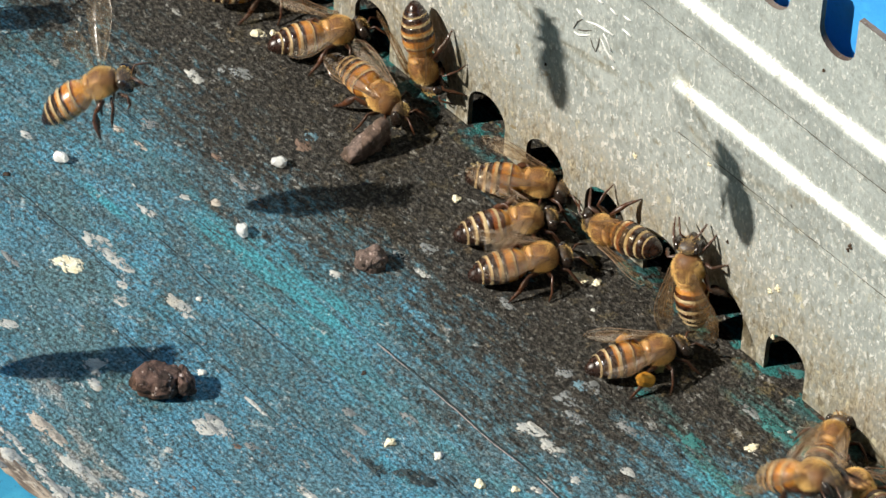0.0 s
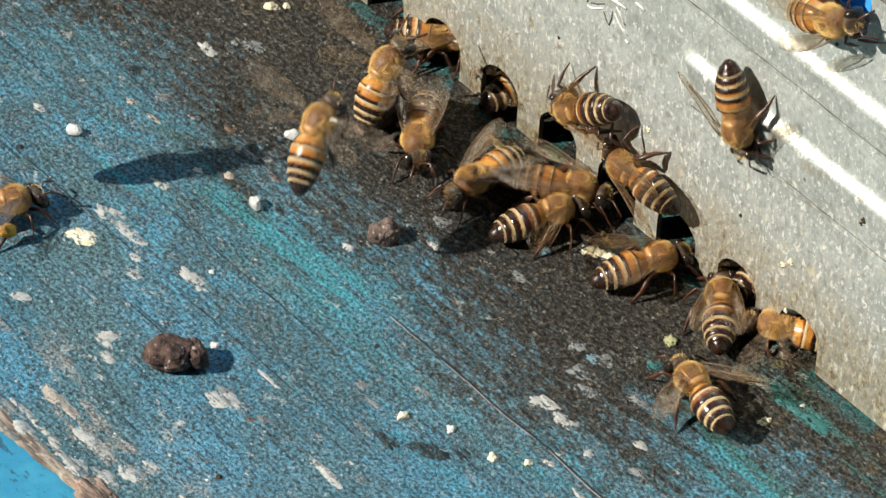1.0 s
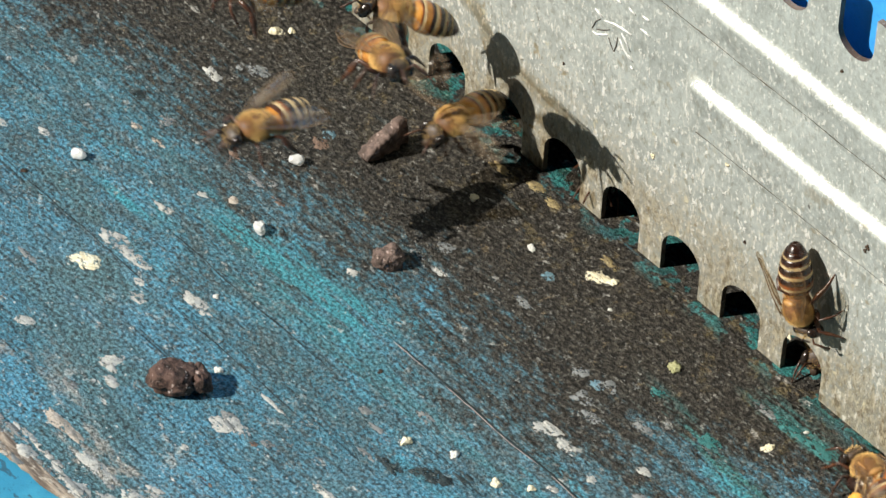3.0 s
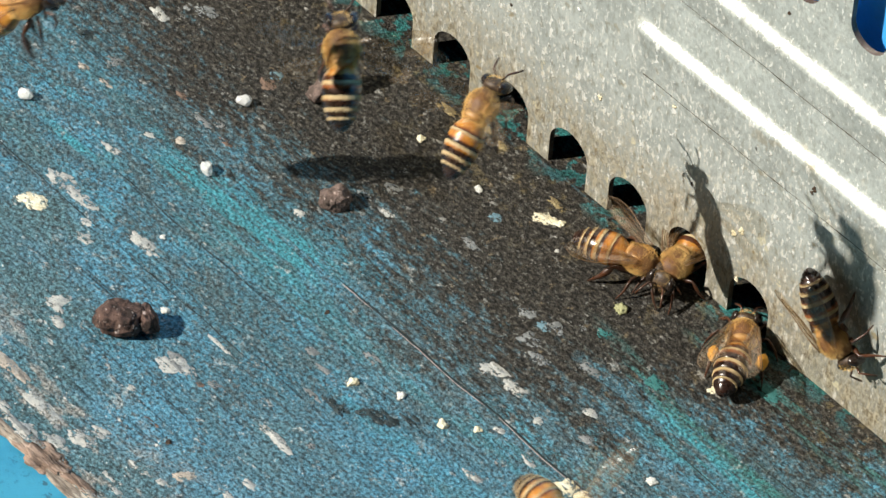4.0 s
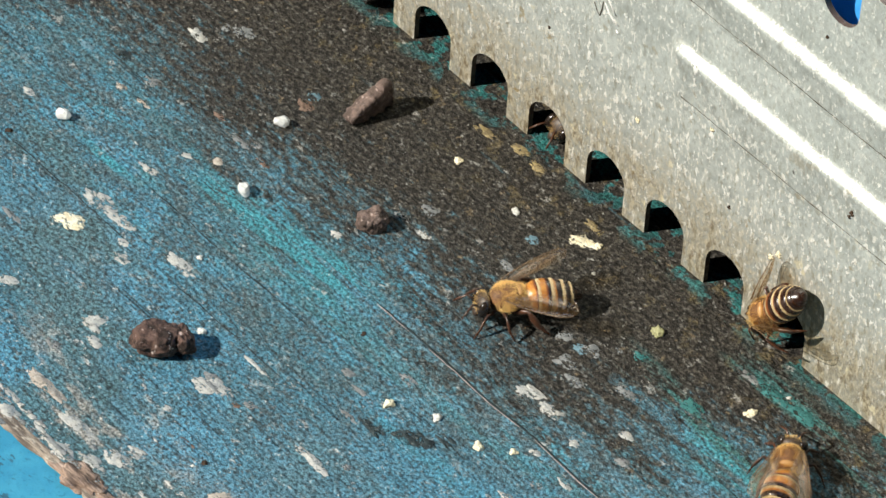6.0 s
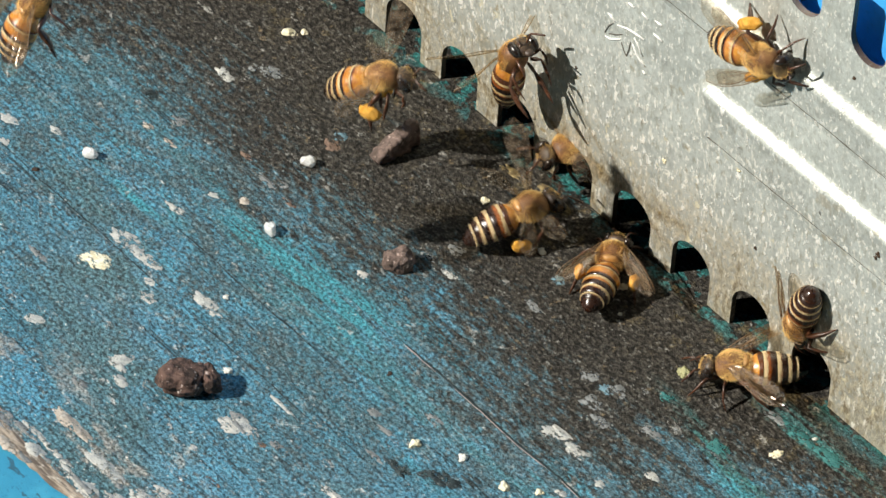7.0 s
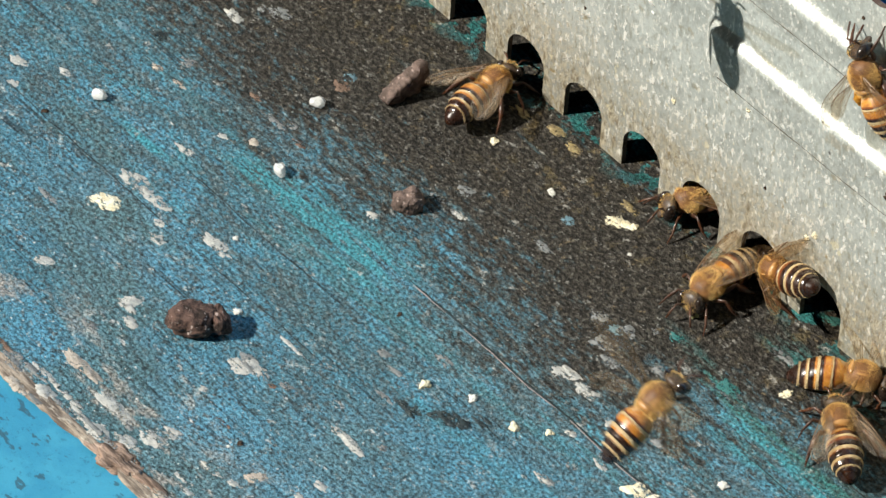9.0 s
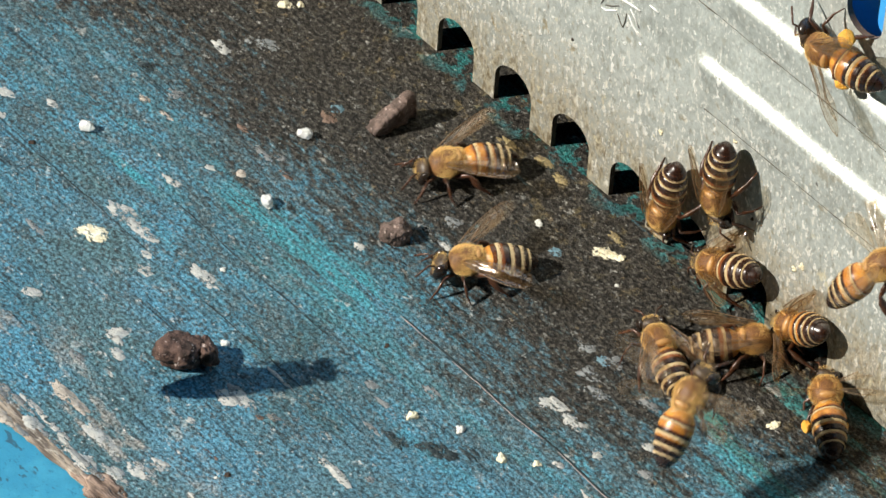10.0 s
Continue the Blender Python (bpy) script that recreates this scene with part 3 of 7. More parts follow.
        for k in range(4):
            ball(bm, (x + 0.5 * r * math.cos(k * 1.9 + x), front - 0.02, z + 0.7 * r * math.sin(k * 1.9 + x)), (r * 0.55, 0.10, r * 0.75), (0, 20 * k, 0), 2, 0.7, x + k, 1.8)
        part("wax_spot" if stuff == WAX else "dirt_spot", bm, stuff, ob, "pale spot of wax" if stuff == WAX else "dark spot of dirt")
    # a thin dark tube stands in for the shade in each bead's crease
    for start, z, y in ((54.2, 26.3, -0.73), (42.8, 41.4, -0.745)):
        bm = bmesh.new()
        pts = [(start + k * 1.5, y, z + 0.12 * noise.noise(Vector((k * 0.3, z, 0)))) for k in range(60)]
        tube(bm, pts, [0.035 + 0.06 * abs(noise.noise(Vector((k * 0.7, 2, z)))) + (0.01 if k % 7 else 0.07) for k in range(60)], 5)
        part("crease", bm, STEEL_SHADE, ob, "dark tube for the shade in the crease along a bead")
    return ob


ground()
board = landing_board()
torn_lip()
front_rail()
hive()
strip = entrance_strip()


# ---- marks of wear on the board ----
CHIP_COUNT = []


def chip(x, y, long, wide, kind):
    """A low, ragged patch with its length along the grain, and a few crumbs of it beside."""
    bm = bmesh.new()
    rnd = random.Random(x * 31 + y)
    CHIP_COUNT.append(kind)
    lift = 0.0004 * len(CHIP_COUNT)
    spots = [(0, 0, 1.0)] + [(rnd.uniform(-0.8, 0.8), rnd.uniform(-0.9, 0.9), rnd.uniform(0.12, 0.32)) for _ in range(5)]
    for lap, (dx, dy, size) in enumerate(spots):
        n, seed = (40 if size == 1 else 12), x * 3.1 + y + dx * 9
        rim, mid = [], []
        for k in range(n):
            a = 2 * math.pi * k / n
            c, s = math.cos(a), math.sin(a)
            d = 1.12 + 0.6 * noise.noise(Vector((c * 1.1 + seed, s * 1.1, seed))) + 0.4 * noise.noise(Vector((c * 2.6 + seed, s * 2.6, -seed))) + 0.15 * noise.noise(Vector((c * 8, s * 8, seed)))
            d = max(0.25, d) * size * 1.15
            px = 0.5 * long * (d * c + dx) + 0.15 * wide * d * s
            py = 0.5 * wide * (d * s + dy)
            rim.append(bm.verts.new(((x + px) * MM, (y + py) * MM, -0.02 * MM)))
            mid.append(bm.verts.new(((x + px - 0.08 * c * size) * MM, (y + py - 0.08 * s * size) * MM, (0.022 - 0.0015 * lap + lift) * MM)))
        for k in range(n):
            bm.faces.new((rim[k], rim[(k + 1) % n], mid[(k + 1) % n], mid[k]))
        bm.faces.new(mid)
    names = {"white": "primer_patch", "grey": "worn_patch", "wood": "bare_wood_patch", "bark": "bare_wood_patch", "wax": "wax_smear", "blue": "paint_rest", "teal": "paint_rest", "gouge": "gouge", "ochre": "ochre_stain"}
    return part(names[kind], bm, CHIPS[kind], board)


chip(7.2, -50.1, 2.8, 2.3, 'wax')
chip(7.1, -45.6, 4.1, 1.5, 'white')
chip(10.9, -45.4, 3.4, 1.4, 'white')
chip(20.7, -44.5, 3.8, 1.5, 'white')
chip(21.0, -57.7, 1.7, 2.0, 'white')
chip(10.0, -61.3, 1.7, 1.2, 'white')
chip(-3.3, -15.1, 2.0, 1.2, 'grey')
chip(-11.8, -40.7, 1.3, 0.8, 'white')
chip(-16.6, -43.8, 2.0, 1.1, 'white')
chip(7.8, -33.0, 0.9, 0.7, 'white')
chip(6.8, -37.9, 2.2, 0.7, 'white')
chip(-14.0, -46.4, 1.1, 0.8, 'white')
chip(33.8, -19.8, 1.4, 0.9, 'grey')
chip(50.1, -36.0, 2.0, 1.0, 'grey')
chip(59.9, -26.5, 2.2, 1.2, 'white')
chip(63.5, -26.7, 3.0, 1.2, 'white')
chip(55.8, -17.6, 1.8, 1.1, 'grey')
chip(58.7, -17.8, 1.7, 0.9, 'blue')
chip(13.7, -47.4, 1.1, 0.8, 'white')
chip(15.5, -49.2, 1.6, 1.1, 'white')
chip(35.8, -52.9, 1.7, 0.9, 'grey')
chip(36.5, -54.3, 1.2, 0.8, 'grey')
chip(2.1, -54.6, 2.6, 0.6, 'grey')
chip(48.5, -41.3, 2.6, 0.6, 'grey')
chip(77.9, -32.2, 2.0, 2.0, 'wax')
chip(80.4, -31.7, 2.2, 1.7, 'wax')
chip(67.2, -49.9, 2.2, 1.4, 'white')
chip(70.3, -38.9, 1.8, 0.9, 'grey')
chip(55.8, -17.8, 2.0, 1.2, 'grey')
chip(59.6, -17.0, 2.0, 1.2, 'grey')
chip(61.8, -21.6, 2.0, 1.0, 'grey')
chip(59.0, -20.4, 1.7, 1.5, 'grey')
chip(59.9, -26.7, 2.1, 1.7, 'white')
chip(63.9, -13.2, 1.9, 1.3, 'teal')
chip(66.7, -18.3, 2.3, 1.2, 'grey')
chip(77.9, -9.5, 0.9, 1.2, 'wax')
chip(34.3, -19.8, 1.6, 1.0, 'white')
chip(31.9, -16.8, 1.6, 1.2, 'grey')
chip(30.7, -20.1, 1.7, 0.8, 'grey')
chip(34.5, -2.5, 2.0, 1.1, 'ochre')
chip(26.5, -3.5, 2.6, 0.9, 'ochre')
chip(46.0, -3.8, 2.4, 0.9, 'ochre')
chip(31.3, -2.2, 2.0, 1.0, 'ochre')
chip(43.8, -15.7, 2.4, 0.8, 'grey')
chip(42.7, -10.8, 1.3, 1.0, 'blue')
chip(10.3, -17.1, 1.6, 1.3, 'bark')
chip(-3.4, -15.0, 2.1, 1.5, 'grey')
chip(-4.9, -15.9, 1.3, 1.0, 'grey')
chip(-7.0, -8.9, 1.2, 1.2, 'wax')
chip(73.0, -13.8, 2.0, 1.8, 'teal')
chip(77.1, -5.4, 4.7, 1.2, 'teal')
chip(81.8, -5.1, 3.3, 1.5, 'teal')
chip(73.4, 2.5, 1.6, 1.2, 'teal')
chip(64.4, 1.3, 1.5, 1.5, 'teal')
chip(36.1, -54.3, 2.4, 2.0, 'white')
chip(51.9, -52.1, 4.0, 1.0, 'white')
chip(44.9, -40.6, 1.3, 1.0, 'grey')
chip(73.7, -5.7, 2.7, 0.8, 'grey')
chip(68.7, -27.9, 1.1, 0.8, 'white')
chip(61.6, -14.5, 0.9, 0.7, 'grey')
chip(28.0, -27.7, 1.3, 0.8, 'white')
chip(37.8, -47.9, 3.3, 0.4, 'white')
chip(43.3, -50.5, 0.9, 0.8, 'grey')
chip(37.4, -53.3, 2.4, 1.5, 'white')
chip(42.0, -52.2, 1.7, 0.8, 'grey')
chip(25.1, -68.0, 5.5, 1.1, 'wood')
chip(23.1, -72.1, 2.3, 1.0, 'white')
chip(32.2, -69.1, 4.6, 1.4, 'white')
chip(29.7, -72.6, 2.0, 0.6, 'white')
chip(33.5, -72.7, 2.3, 1.7, 'white')
chip(38.4, -68.8, 2.6, 1.4, 'white')
chip(39.1, -66.9, 1.2, 0.9, 'white')
chip(45.7, -66.6, 2.4, 0.7, 'white')
chip(49.8, -63.5, 1.5, 1.7, 'wood')
chip(42.7, -72.9, 2.7, 0.5, 'white')
chip(46.9, -70.6, 1.2, 0.6, 'white')
chip(32.8, -66.1, 0.9, 0.6, 'white')
chip(35.5, -69.6, 0.9, 0.6, 'grey')
chip(19.6, -73.7, 2.7, 1.2, 'grey')
chip(22.7, -75.5, 2.7, 1.1, 'wood')
chip(25.3, -73.6, 2.3, 1.1, 'white')
chip(36.3, -59.7, 0.9, 0.6, 'white')
chip(36.9, -53.7, 1.4, 0.6, 'grey')
chip(48.9, -66.0, 1.2, 0.6, 'white')
chip(28.4, -73.5, 2.1, 0.6, 'grey')
chip(44.6, -69.9, 1.9, 0.4, 'white')
chip(25.4, -75.2, 2.1, 0.6, 'grey')
chip(41.5, -61.2, 1.4, 0.5, 'bark')
chip(40.8, -53.4, 0.9, 0.5, 'bark')
chip(69.9, -39.0, 2.2, 0.6, 'white')
chip(70.7, -35.1, 1.0, 1.0, 'grey')
chip(72.5, -32.7, 1.8, 0.7, 'white')
chip(52.0, -52.0, 1.7, 0.6, 'white')
chip(55.3, -49.9, 0.9, 0.8, 'grey')
chip(74.2, -25.5, 1.4, 0.9, 'grey')
chip(77.5, -35.8, 1.3, 0.8, 'grey')
chip(63.9, -26.7, 2.0, 1.0, 'white')
chip(60.5, -26.0, 1.7, 0.8, 'white')
chip(62.3, -21.4, 1.5, 0.6, 'grey')
chip(49.9, -44.7, 2.1, 0.6, 'grey')
chip(46.4, -6.7, 1.9, 1.7, 'wax')
chip(47.6, -5.9, 1.5, 1.0, 'wax')
chip(-5.5, -31.9, 1.3, 0.8, 'wood')
chip(-4.0, -28.5, 1.6, 1.2, 'grey')
chip(0.6, -26.0, 0.9, 0.6, 'grey')
chip(-1.9, -31.6, 1.5, 0.8, 'wood')
chip(-6.5, -19.4, 2.2, 1.2, 'white')
chip(-13.2, -30.6, 1.4, 0.9, 'blue')
chip(7.3, -37.6, 1.1, 0.6, 'white')
chip(10.7, -30.9, 1.0, 0.8, 'wood')
chip(9.9, -26.8, 2.2, 0.8, 'grey')
chip(5.4, -26.0, 1.6, 0.7, 'bark')
chip(12.1, -25.6, 2.0, 0.7, 'grey')
chip(14.2, -26.9, 1.6, 0.6, 'bark')
chip(9.8, -15.4, 1.3, 1.1, 'blue')
chip(23.3, -59.7, 1.6, 1.2, 'white')
chip(21.8, -58.4, 1.5, 0.8, 'white')
chip(20.8, -63.4, 1.8, 0.9, 'grey')
chip(37.2, -71.2, 3.0, 1.3, 'white')
chip(39.1, -66.3, 1.9, 0.9, 'white')
chip(55.1, -61.6, 1.9, 0.7, 'white')
chip(55.2, -58.8, 1.2, 0.9, 'white')
chip(71.4, -22.6, 1.4, 0.8, 'white')
chip(67.0, -32.2, 1.0, 0.7, 'white')


def crack():
    def slit(x0, y0, count, step, half, sway):
        """A thin split along the grain, with ragged sides; a dark ribbon paints its shade."""
        bm = bmesh.new()
        line = [(x0 + k * step, y0 + sway * noise.noise(Vector((k * 0.14, y0, 0))) + 0.10 * noise.noise(Vector((k * 0.9, 6, y0)))) for k in range(count)]
        rims = []
        for k, (x, y) in enumerate(line):
            w = half * min(1.0, k / 5 + 0.1, (count - 1 - k) / 5 + 0.1) * (0.8 + 0.7 * noise.noise(Vector((k * 0.6, 1, y0))))
            rims.append([bm.verts.new((x * MM, (y + q * w) * MM, z * MM)) for q, z in ((1, 0.006), (-1, 0.006), (-0.8, -0.1), (0.8, -0.1))])
        for a, b in zip(rims, rims[1:]):
            for q in range(4):
                bm.faces.new((a[q], a[(q + 1) % 4], b[(q + 1) % 4], b[q]))
        bm.faces.new(rims[0])
        bm.faces.new(rims[-1])
        bmesh.ops.recalc_face_normals(bm, faces=bm.faces)
        part("crack", bm, CRACK_SHADE, board, "dark ribbon for the shade in a crack along the grain")
        return line

    pts = slit(38, -30.9, 110, 1.1, 0.17, 0.32)
    for k in range(14):
        a = 1 + k * 7 + (k * 5) % 4
        span = 6 + (k * 3) % 5
        bm = bmesh.new()
        pick = pts[a:a + span]
        tube(bm, [(p[0], p[1] - 0.20 - 0.05 * noise.noise(Vector((p[0], 4, 0))), 0.02) for p in pick],
             [0.02] + [0.04 + 0.08 * abs(noise.noise(Vector((p[0] * 1.7, k, 0)))) for p in pick[1:-1]] + [0.02], 5)
        part("splinter", bm, SPLINTER, board)
    for x0, y0, count in ((81.0, -19.2, 60), (84.5, -13.2, 40), (-10.0, -47.0, 34), (8.0, -39.6, 40), (20.0, -46.9, 30)):
        slit(x0, y0, count, 0.8, 0.09, 0.3)
    for x, y, long, wide in ((52.6, -43.9, 2.6, 0.9), (53.8, -43.2, 1.4, 1.3), (56.2, -41.7, 2.6, 1.7), (57.9, -40.6, 2.4, 1.2), (60.2, -39.0, 2.8, 0.5), (59.4, -38.2, 1.8, 0.4), (-9.4, -28.4, 1.6, 0.9)):
        chip(x, y, long, wide, "gouge")


def torn_edge():
    """Splintered wood where the board's front edge has lost its paint."""
    rnd = random.Random(12)
    for k in range(26):
        x = -20 + k * 4.6 + rnd.uniform(-1, 1)
        chip(x, -73.2 + rnd.uniform(-0.4, 1.2), rnd.uniform(2.5, 7), rnd.uniform(0.35, 0.9), rnd.choice(("grey", "wood", "white", "bark", "bark")))
    bm = bmesh.new()
    ball(bm, (38.1, -73.6, -0.12), (3.2, 1.7, 0.40), (0, 0, 8), 4, 0.7, 3, 2.2)
    ball(bm, (42.6, -73.2, -0.1), (3.0, 0.7, 0.3), (0, 0, 4), 3, 0.7, 8, 2.2)
    part("splintered_knot", bm, KNOT, board, "splintered brown knot at the board's edge")


torn_edge()
crack()


# ---- loose things on the board ----
def stone(name, centre, radii, turn, seed, material, label, lobes=(), square=0.0, lumps=1.0):
    """square: how far the ball is drawn out towards a block."""
    bm = bmesh.new()
    for c, r, t, s in ((centre, radii, turn, seed), *lobes):
        made = bmesh.ops.create_icosphere(bm, subdivisions=5, radius=1)["verts"]
        m = Euler([radians(a) for a in t]).to_matrix()
        for v in made:
            d = v.co.normalized()
            k = (1 / max(abs(d.x), abs(d.y), abs(d.z))) ** square
            k *= 1 + 0.22 * noise.noise(d * 1.5 + Vector((s, s * 0.7, -s))) + 0.10 * noise.noise(d * 4 + Vector((s, -s, s)))
            p = m @ Vector([d[i] * r[i] * k for i in range(3)]) + Vector(c)
            p += (m @ d) * lumps * (0.22 * noise.noise(p * 1.5) + 0.22 * abs(noise.noise(p * 3.6)) + 0.20 * noise.noise(p * 7))
            v.co = p * MM
    for v in bm.verts:
        v.co.z = max(v.co.z, 0.0)
    return tagged(part(name, bm, material), label, name.split("_")[-1])


stone("small_stone", (28.6, -54.9, 1.7), (2.75, 1.95, 1.75), (0, 2, 50), 2.0, STONE, "dark reddish-brown lump of earth lying on the board",
      (((30.6, -52.6, 1.55), (1.1, 1.7, 1.5), (0, -20, 66), 7.5),), 0.30, 0.42)


def bark_flake():
    """A torn sliver of bark that lies on its long edge and rises towards one end."""
    bm = bmesh.new()
    foot, head = Vector((15.7, -15.0, 0)), Vector((16.3, -9.2, 0))
    along = (head - foot).normalized()
    out = Vector((along.y, -along.x, 0))
    loops = []
    for i in range(17):
        s = i / 16
        high = (1.0 + 4.1 * s ** 0.8) * (1.0 if s < 0.85 else 1 - 1.6 * (s - 0.85))
        wide = 0.62 + 0.68 * math.sin(math.pi * min(1, 0.2 + s * 0.8))
        c = foot.lerp(head, s)
        loop = []
        for u, w in ((-1.5, 0), (-1.2, 0.45), (-0.75, 0.88), (-0.2, 1.0), (0.60, 0.97), (0.72, 0.6), (0.55, 0.25), (0.45, 0)):
            p = c + out * u * wide + Vector((0, 0, w * high))
            p += 0.42 * Vector((noise.noise(p * 1.6), noise.noise(p * 1.3 + Vector((7, 0, 0))), 0.8 * noise.noise(p * 1.7 + Vector((0, 9, 0))) if w else 0))
            p.z = max(0, p.z)
            loop.append(bm.verts.new(p * MM))
        loops.append(loop)
    for p, q in zip(loops, loops[1:]):
        for k in range(8):
            bm.faces.new((p[k], p[(k + 1) % 8], q[(k + 1) % 8], q[k]))
    bm.faces.new(loops[0])
    bm.faces.new(loops[-1])
    bmesh.ops.recalc_face_normals(bm, faces=bm.faces)
    bmesh.ops.subdivide_edges(bm, edges=bm.edges[:], cuts=2, use_grid_fill=True, smooth=0.4, fractal=0.6, seed=4)
    for v in bm.verts:
        v.co.z = max(0.0, v.co.z)
    tagged(part("bark_flake", bm, BARK), "small grey-brown flake of bark standing tilted on the board", "flake")


bark_flake()
stone("small_stone", (29.6, -23.6, 0.6), (1.8, 1.3, 1.8), (0, 0, 60), 11.0, BARK, "tiny brown-grey stone on the trodden board", (), 0.3, 0.7)

for x, y, a in ((-5.9, -40.3, 20), (10.9, -21.3, 55), (16.4, -31.7, -30)):
    bm = bmesh.new()
    ball(bm, (0, 0, 0.62), (1.0, 0.72, 0.68), (0, 0, 0), 2, 0.35, x, 1.4)
    for v in bm.verts:
        v.co.z = max(v.co.z, 0)
    ob = tagged(part("sugar_crystal", bm, SUGAR, smooth=False), "clear white sugar crystal on the painted board", "crystal", "crystals on the board")
    ob.matrix_basis = pose(x * MM, y * MM, 0, 0, 0, a)


def crumb(x, y, r, material, label):
    bm = bmesh.new()
    rnd = random.Random(x * 7 + y)
    ball(bm, (0, 0, r * 0.2), (r, r * 0.75, r * 0.42), (0, 0, 0), 3, 0.8, x + y, 2.0)
    for k in range(4 if r > 0.7 else 2):
        a, d = rnd.uniform(0, 6.3), r * rnd.uniform(0.6, 1.0)
        ball(bm, (d * math.cos(a), d * math.sin(a), r * 0.12), (r * 0.5, r * 0.4, r * 0.26), (0, 0, 60 * k), 2, 0.7, x + k, 2.0)
    for v in bm.verts:
        v.co.z = max(v.co.z, 0)
    ob = tagged(part("crumb", bm, material), label, "crumb", "crumbs on the board")
    ob.matrix_basis = pose(x * MM, y * MM, 0, 0, 0, (x * 37) % 180)


for x, y, r in ((51.3, -40.1, 0.65), (62.4, -36.5, 0.65), (-7.2, -9.1, 0.6), (-6.0, -7.6, 0.45), (48.3, -5.5, 0.45), (28.1, -9.1, 0.55), (78.0, -9.1, 0.45), (65.4, -34.0, 0.45)):
    crumb(x, y, r, WAX, "pale yellow crumb of wax on the board")
for x, y, r in ((56.3, -37.2, 0.6), (29.8, -49.3, 0.5), (38.3, -9.3, 0.5), (51.1, -8.8, 0.25), (83.3, -24.1, 0.55), (21.0, -42.2, 0.35), (79.0, -4.5, 0.3)):
    crumb(x, y, r, CRUMB, "white crumb on the board")
crumb(45.0, -61.7, 0.36, DARK_CRUMB, "dark green-black speck of dirt on the board")
crumb(44.5, -62.9, 0.22, CRUMB, "white crumb on the board")
crumb(62.4, -9.1, 0.75, OLIVE, "greenish-yellow crumb of pollen on the board")
for x, y, r in ((-8.2, -46.5, 0.4), (41.6, -35.3, 0.3)):
    crumb(x, y, r, DARK_CRUMB, "dark crumb of dirt on the board")


# ---- honey bees: forward is x, the feet stand at z = 0 ----
def hairs(bm, centre, radii, count, long, seed, back=0.5, low=-0.35, crown=True):
    rnd = random.Random(seed)
    c, made = Vector(centre), 0
    while made < count:
        d = Vector((rnd.gauss(0, 1), rnd.gauss(0, 1), rnd.gauss(0, 1))).normalized()
        bald = max(0.0, 1.2 - ((d.x - 0.0) / 0.42) ** 2 - (d.y / 0.44) ** 2) if d.z > 0 else 0.0
        if d.z < low or (crown and rnd.random() < min(0.88, bald)):
            continue
        p = c + Vector([d[i] * radii[i] for i in range(3)])
        way = (d + Vector((-back, 0, 0)) * rnd.random() + Vector((rnd.gauss(0, 0.25), rnd.gauss(0, 0.25), rnd.gauss(0, 0.25)))).normalized()
        side = way.cross(Vector((rnd.random(), rnd.random(), 1))).normalized() * 0.010
        tip = p + way * long * (0.6 + 0.8 * rnd.random())
        bm.faces.new([bm.verts.new(q * MM) for q in (p - side, p + side, tip)])
        made += 1


def wing(name, root, angle, lift, length, width, side, material, parent, droop):
    """A veined membrane; angle: how far it is swung out from the tail, in degrees."""
    bm = bmesh.new()
    a, e = radians(angle), radians(lift)
    along = Vector((-math.cos(a) * math.cos(e), side * math.sin(a) * math.cos(e), math.sin(e)))
    across = Vector((math.sin(a), side * math.cos(a), -droop)).normalized()
    normal = along.cross(across).normalized()
    nu, nv, grid = 12, 6, {}
    for i in range(nu + 1):
        s = i / nu
        w = width * (0.22 + 0.78 * math.sin(min(1.0, s * 1.25) * math.pi / 2)) * math.sqrt(max(0.0, 1 - max(0.0, (s - 0.62) / 0.38) ** 2.4) + 0.002)
        for j in range(nv + 1):
            v = j / nv
            p = Vector(root) + along * length * s + across * (w * (0.42 - v) * (1 if j else 1)) + normal * (0.10 * math.sin(s * 7 + v * 3) + 0.12 * math.sin(v * 9))
            grid[i, j] = bm.verts.new(p * MM)
    for i in range(nu):
        for j in range(nv):
            bm.faces.new((grid[i, j], grid[i + 1, j], grid[i + 1, j + 1], grid[i, j + 1]))
    ob = part(name, bm, material, parent, joint=root)
    bm = bmesh.new()
    for j, upto in ((0, nu), (1, nu - 1), (3, nu - 2), (5, nu - 4)):
        pts = []
        for i in range(upto + 1):
            s = i / nu
            w = width * (0.22 + 0.78 * math.sin(min(1.0, s * 1.25) * math.pi / 2)) * math.sqrt(max(0.0, 1 - max(0.0, (s - 0.62) / 0.38) ** 2.4) + 0.002)
            v = j / nv
            pts.append(Vector(root) + along * length * s + across * (w * (0.42 - v)) + normal * (0.10 * math.sin(s * 7 + v * 3) + 0.12 * math.sin(v * 9)))
        tube(bm, pts, [0.05 * (1 - 0.7 * i / len(pts)) * (1.4 if j == 0 else 0.7) for i in range(len(pts))], 4)
    part("vein", bm, BEAT_VEIN if material == BEAT else VEIN, ob, "dark wing veins", shift=root)
    return ob


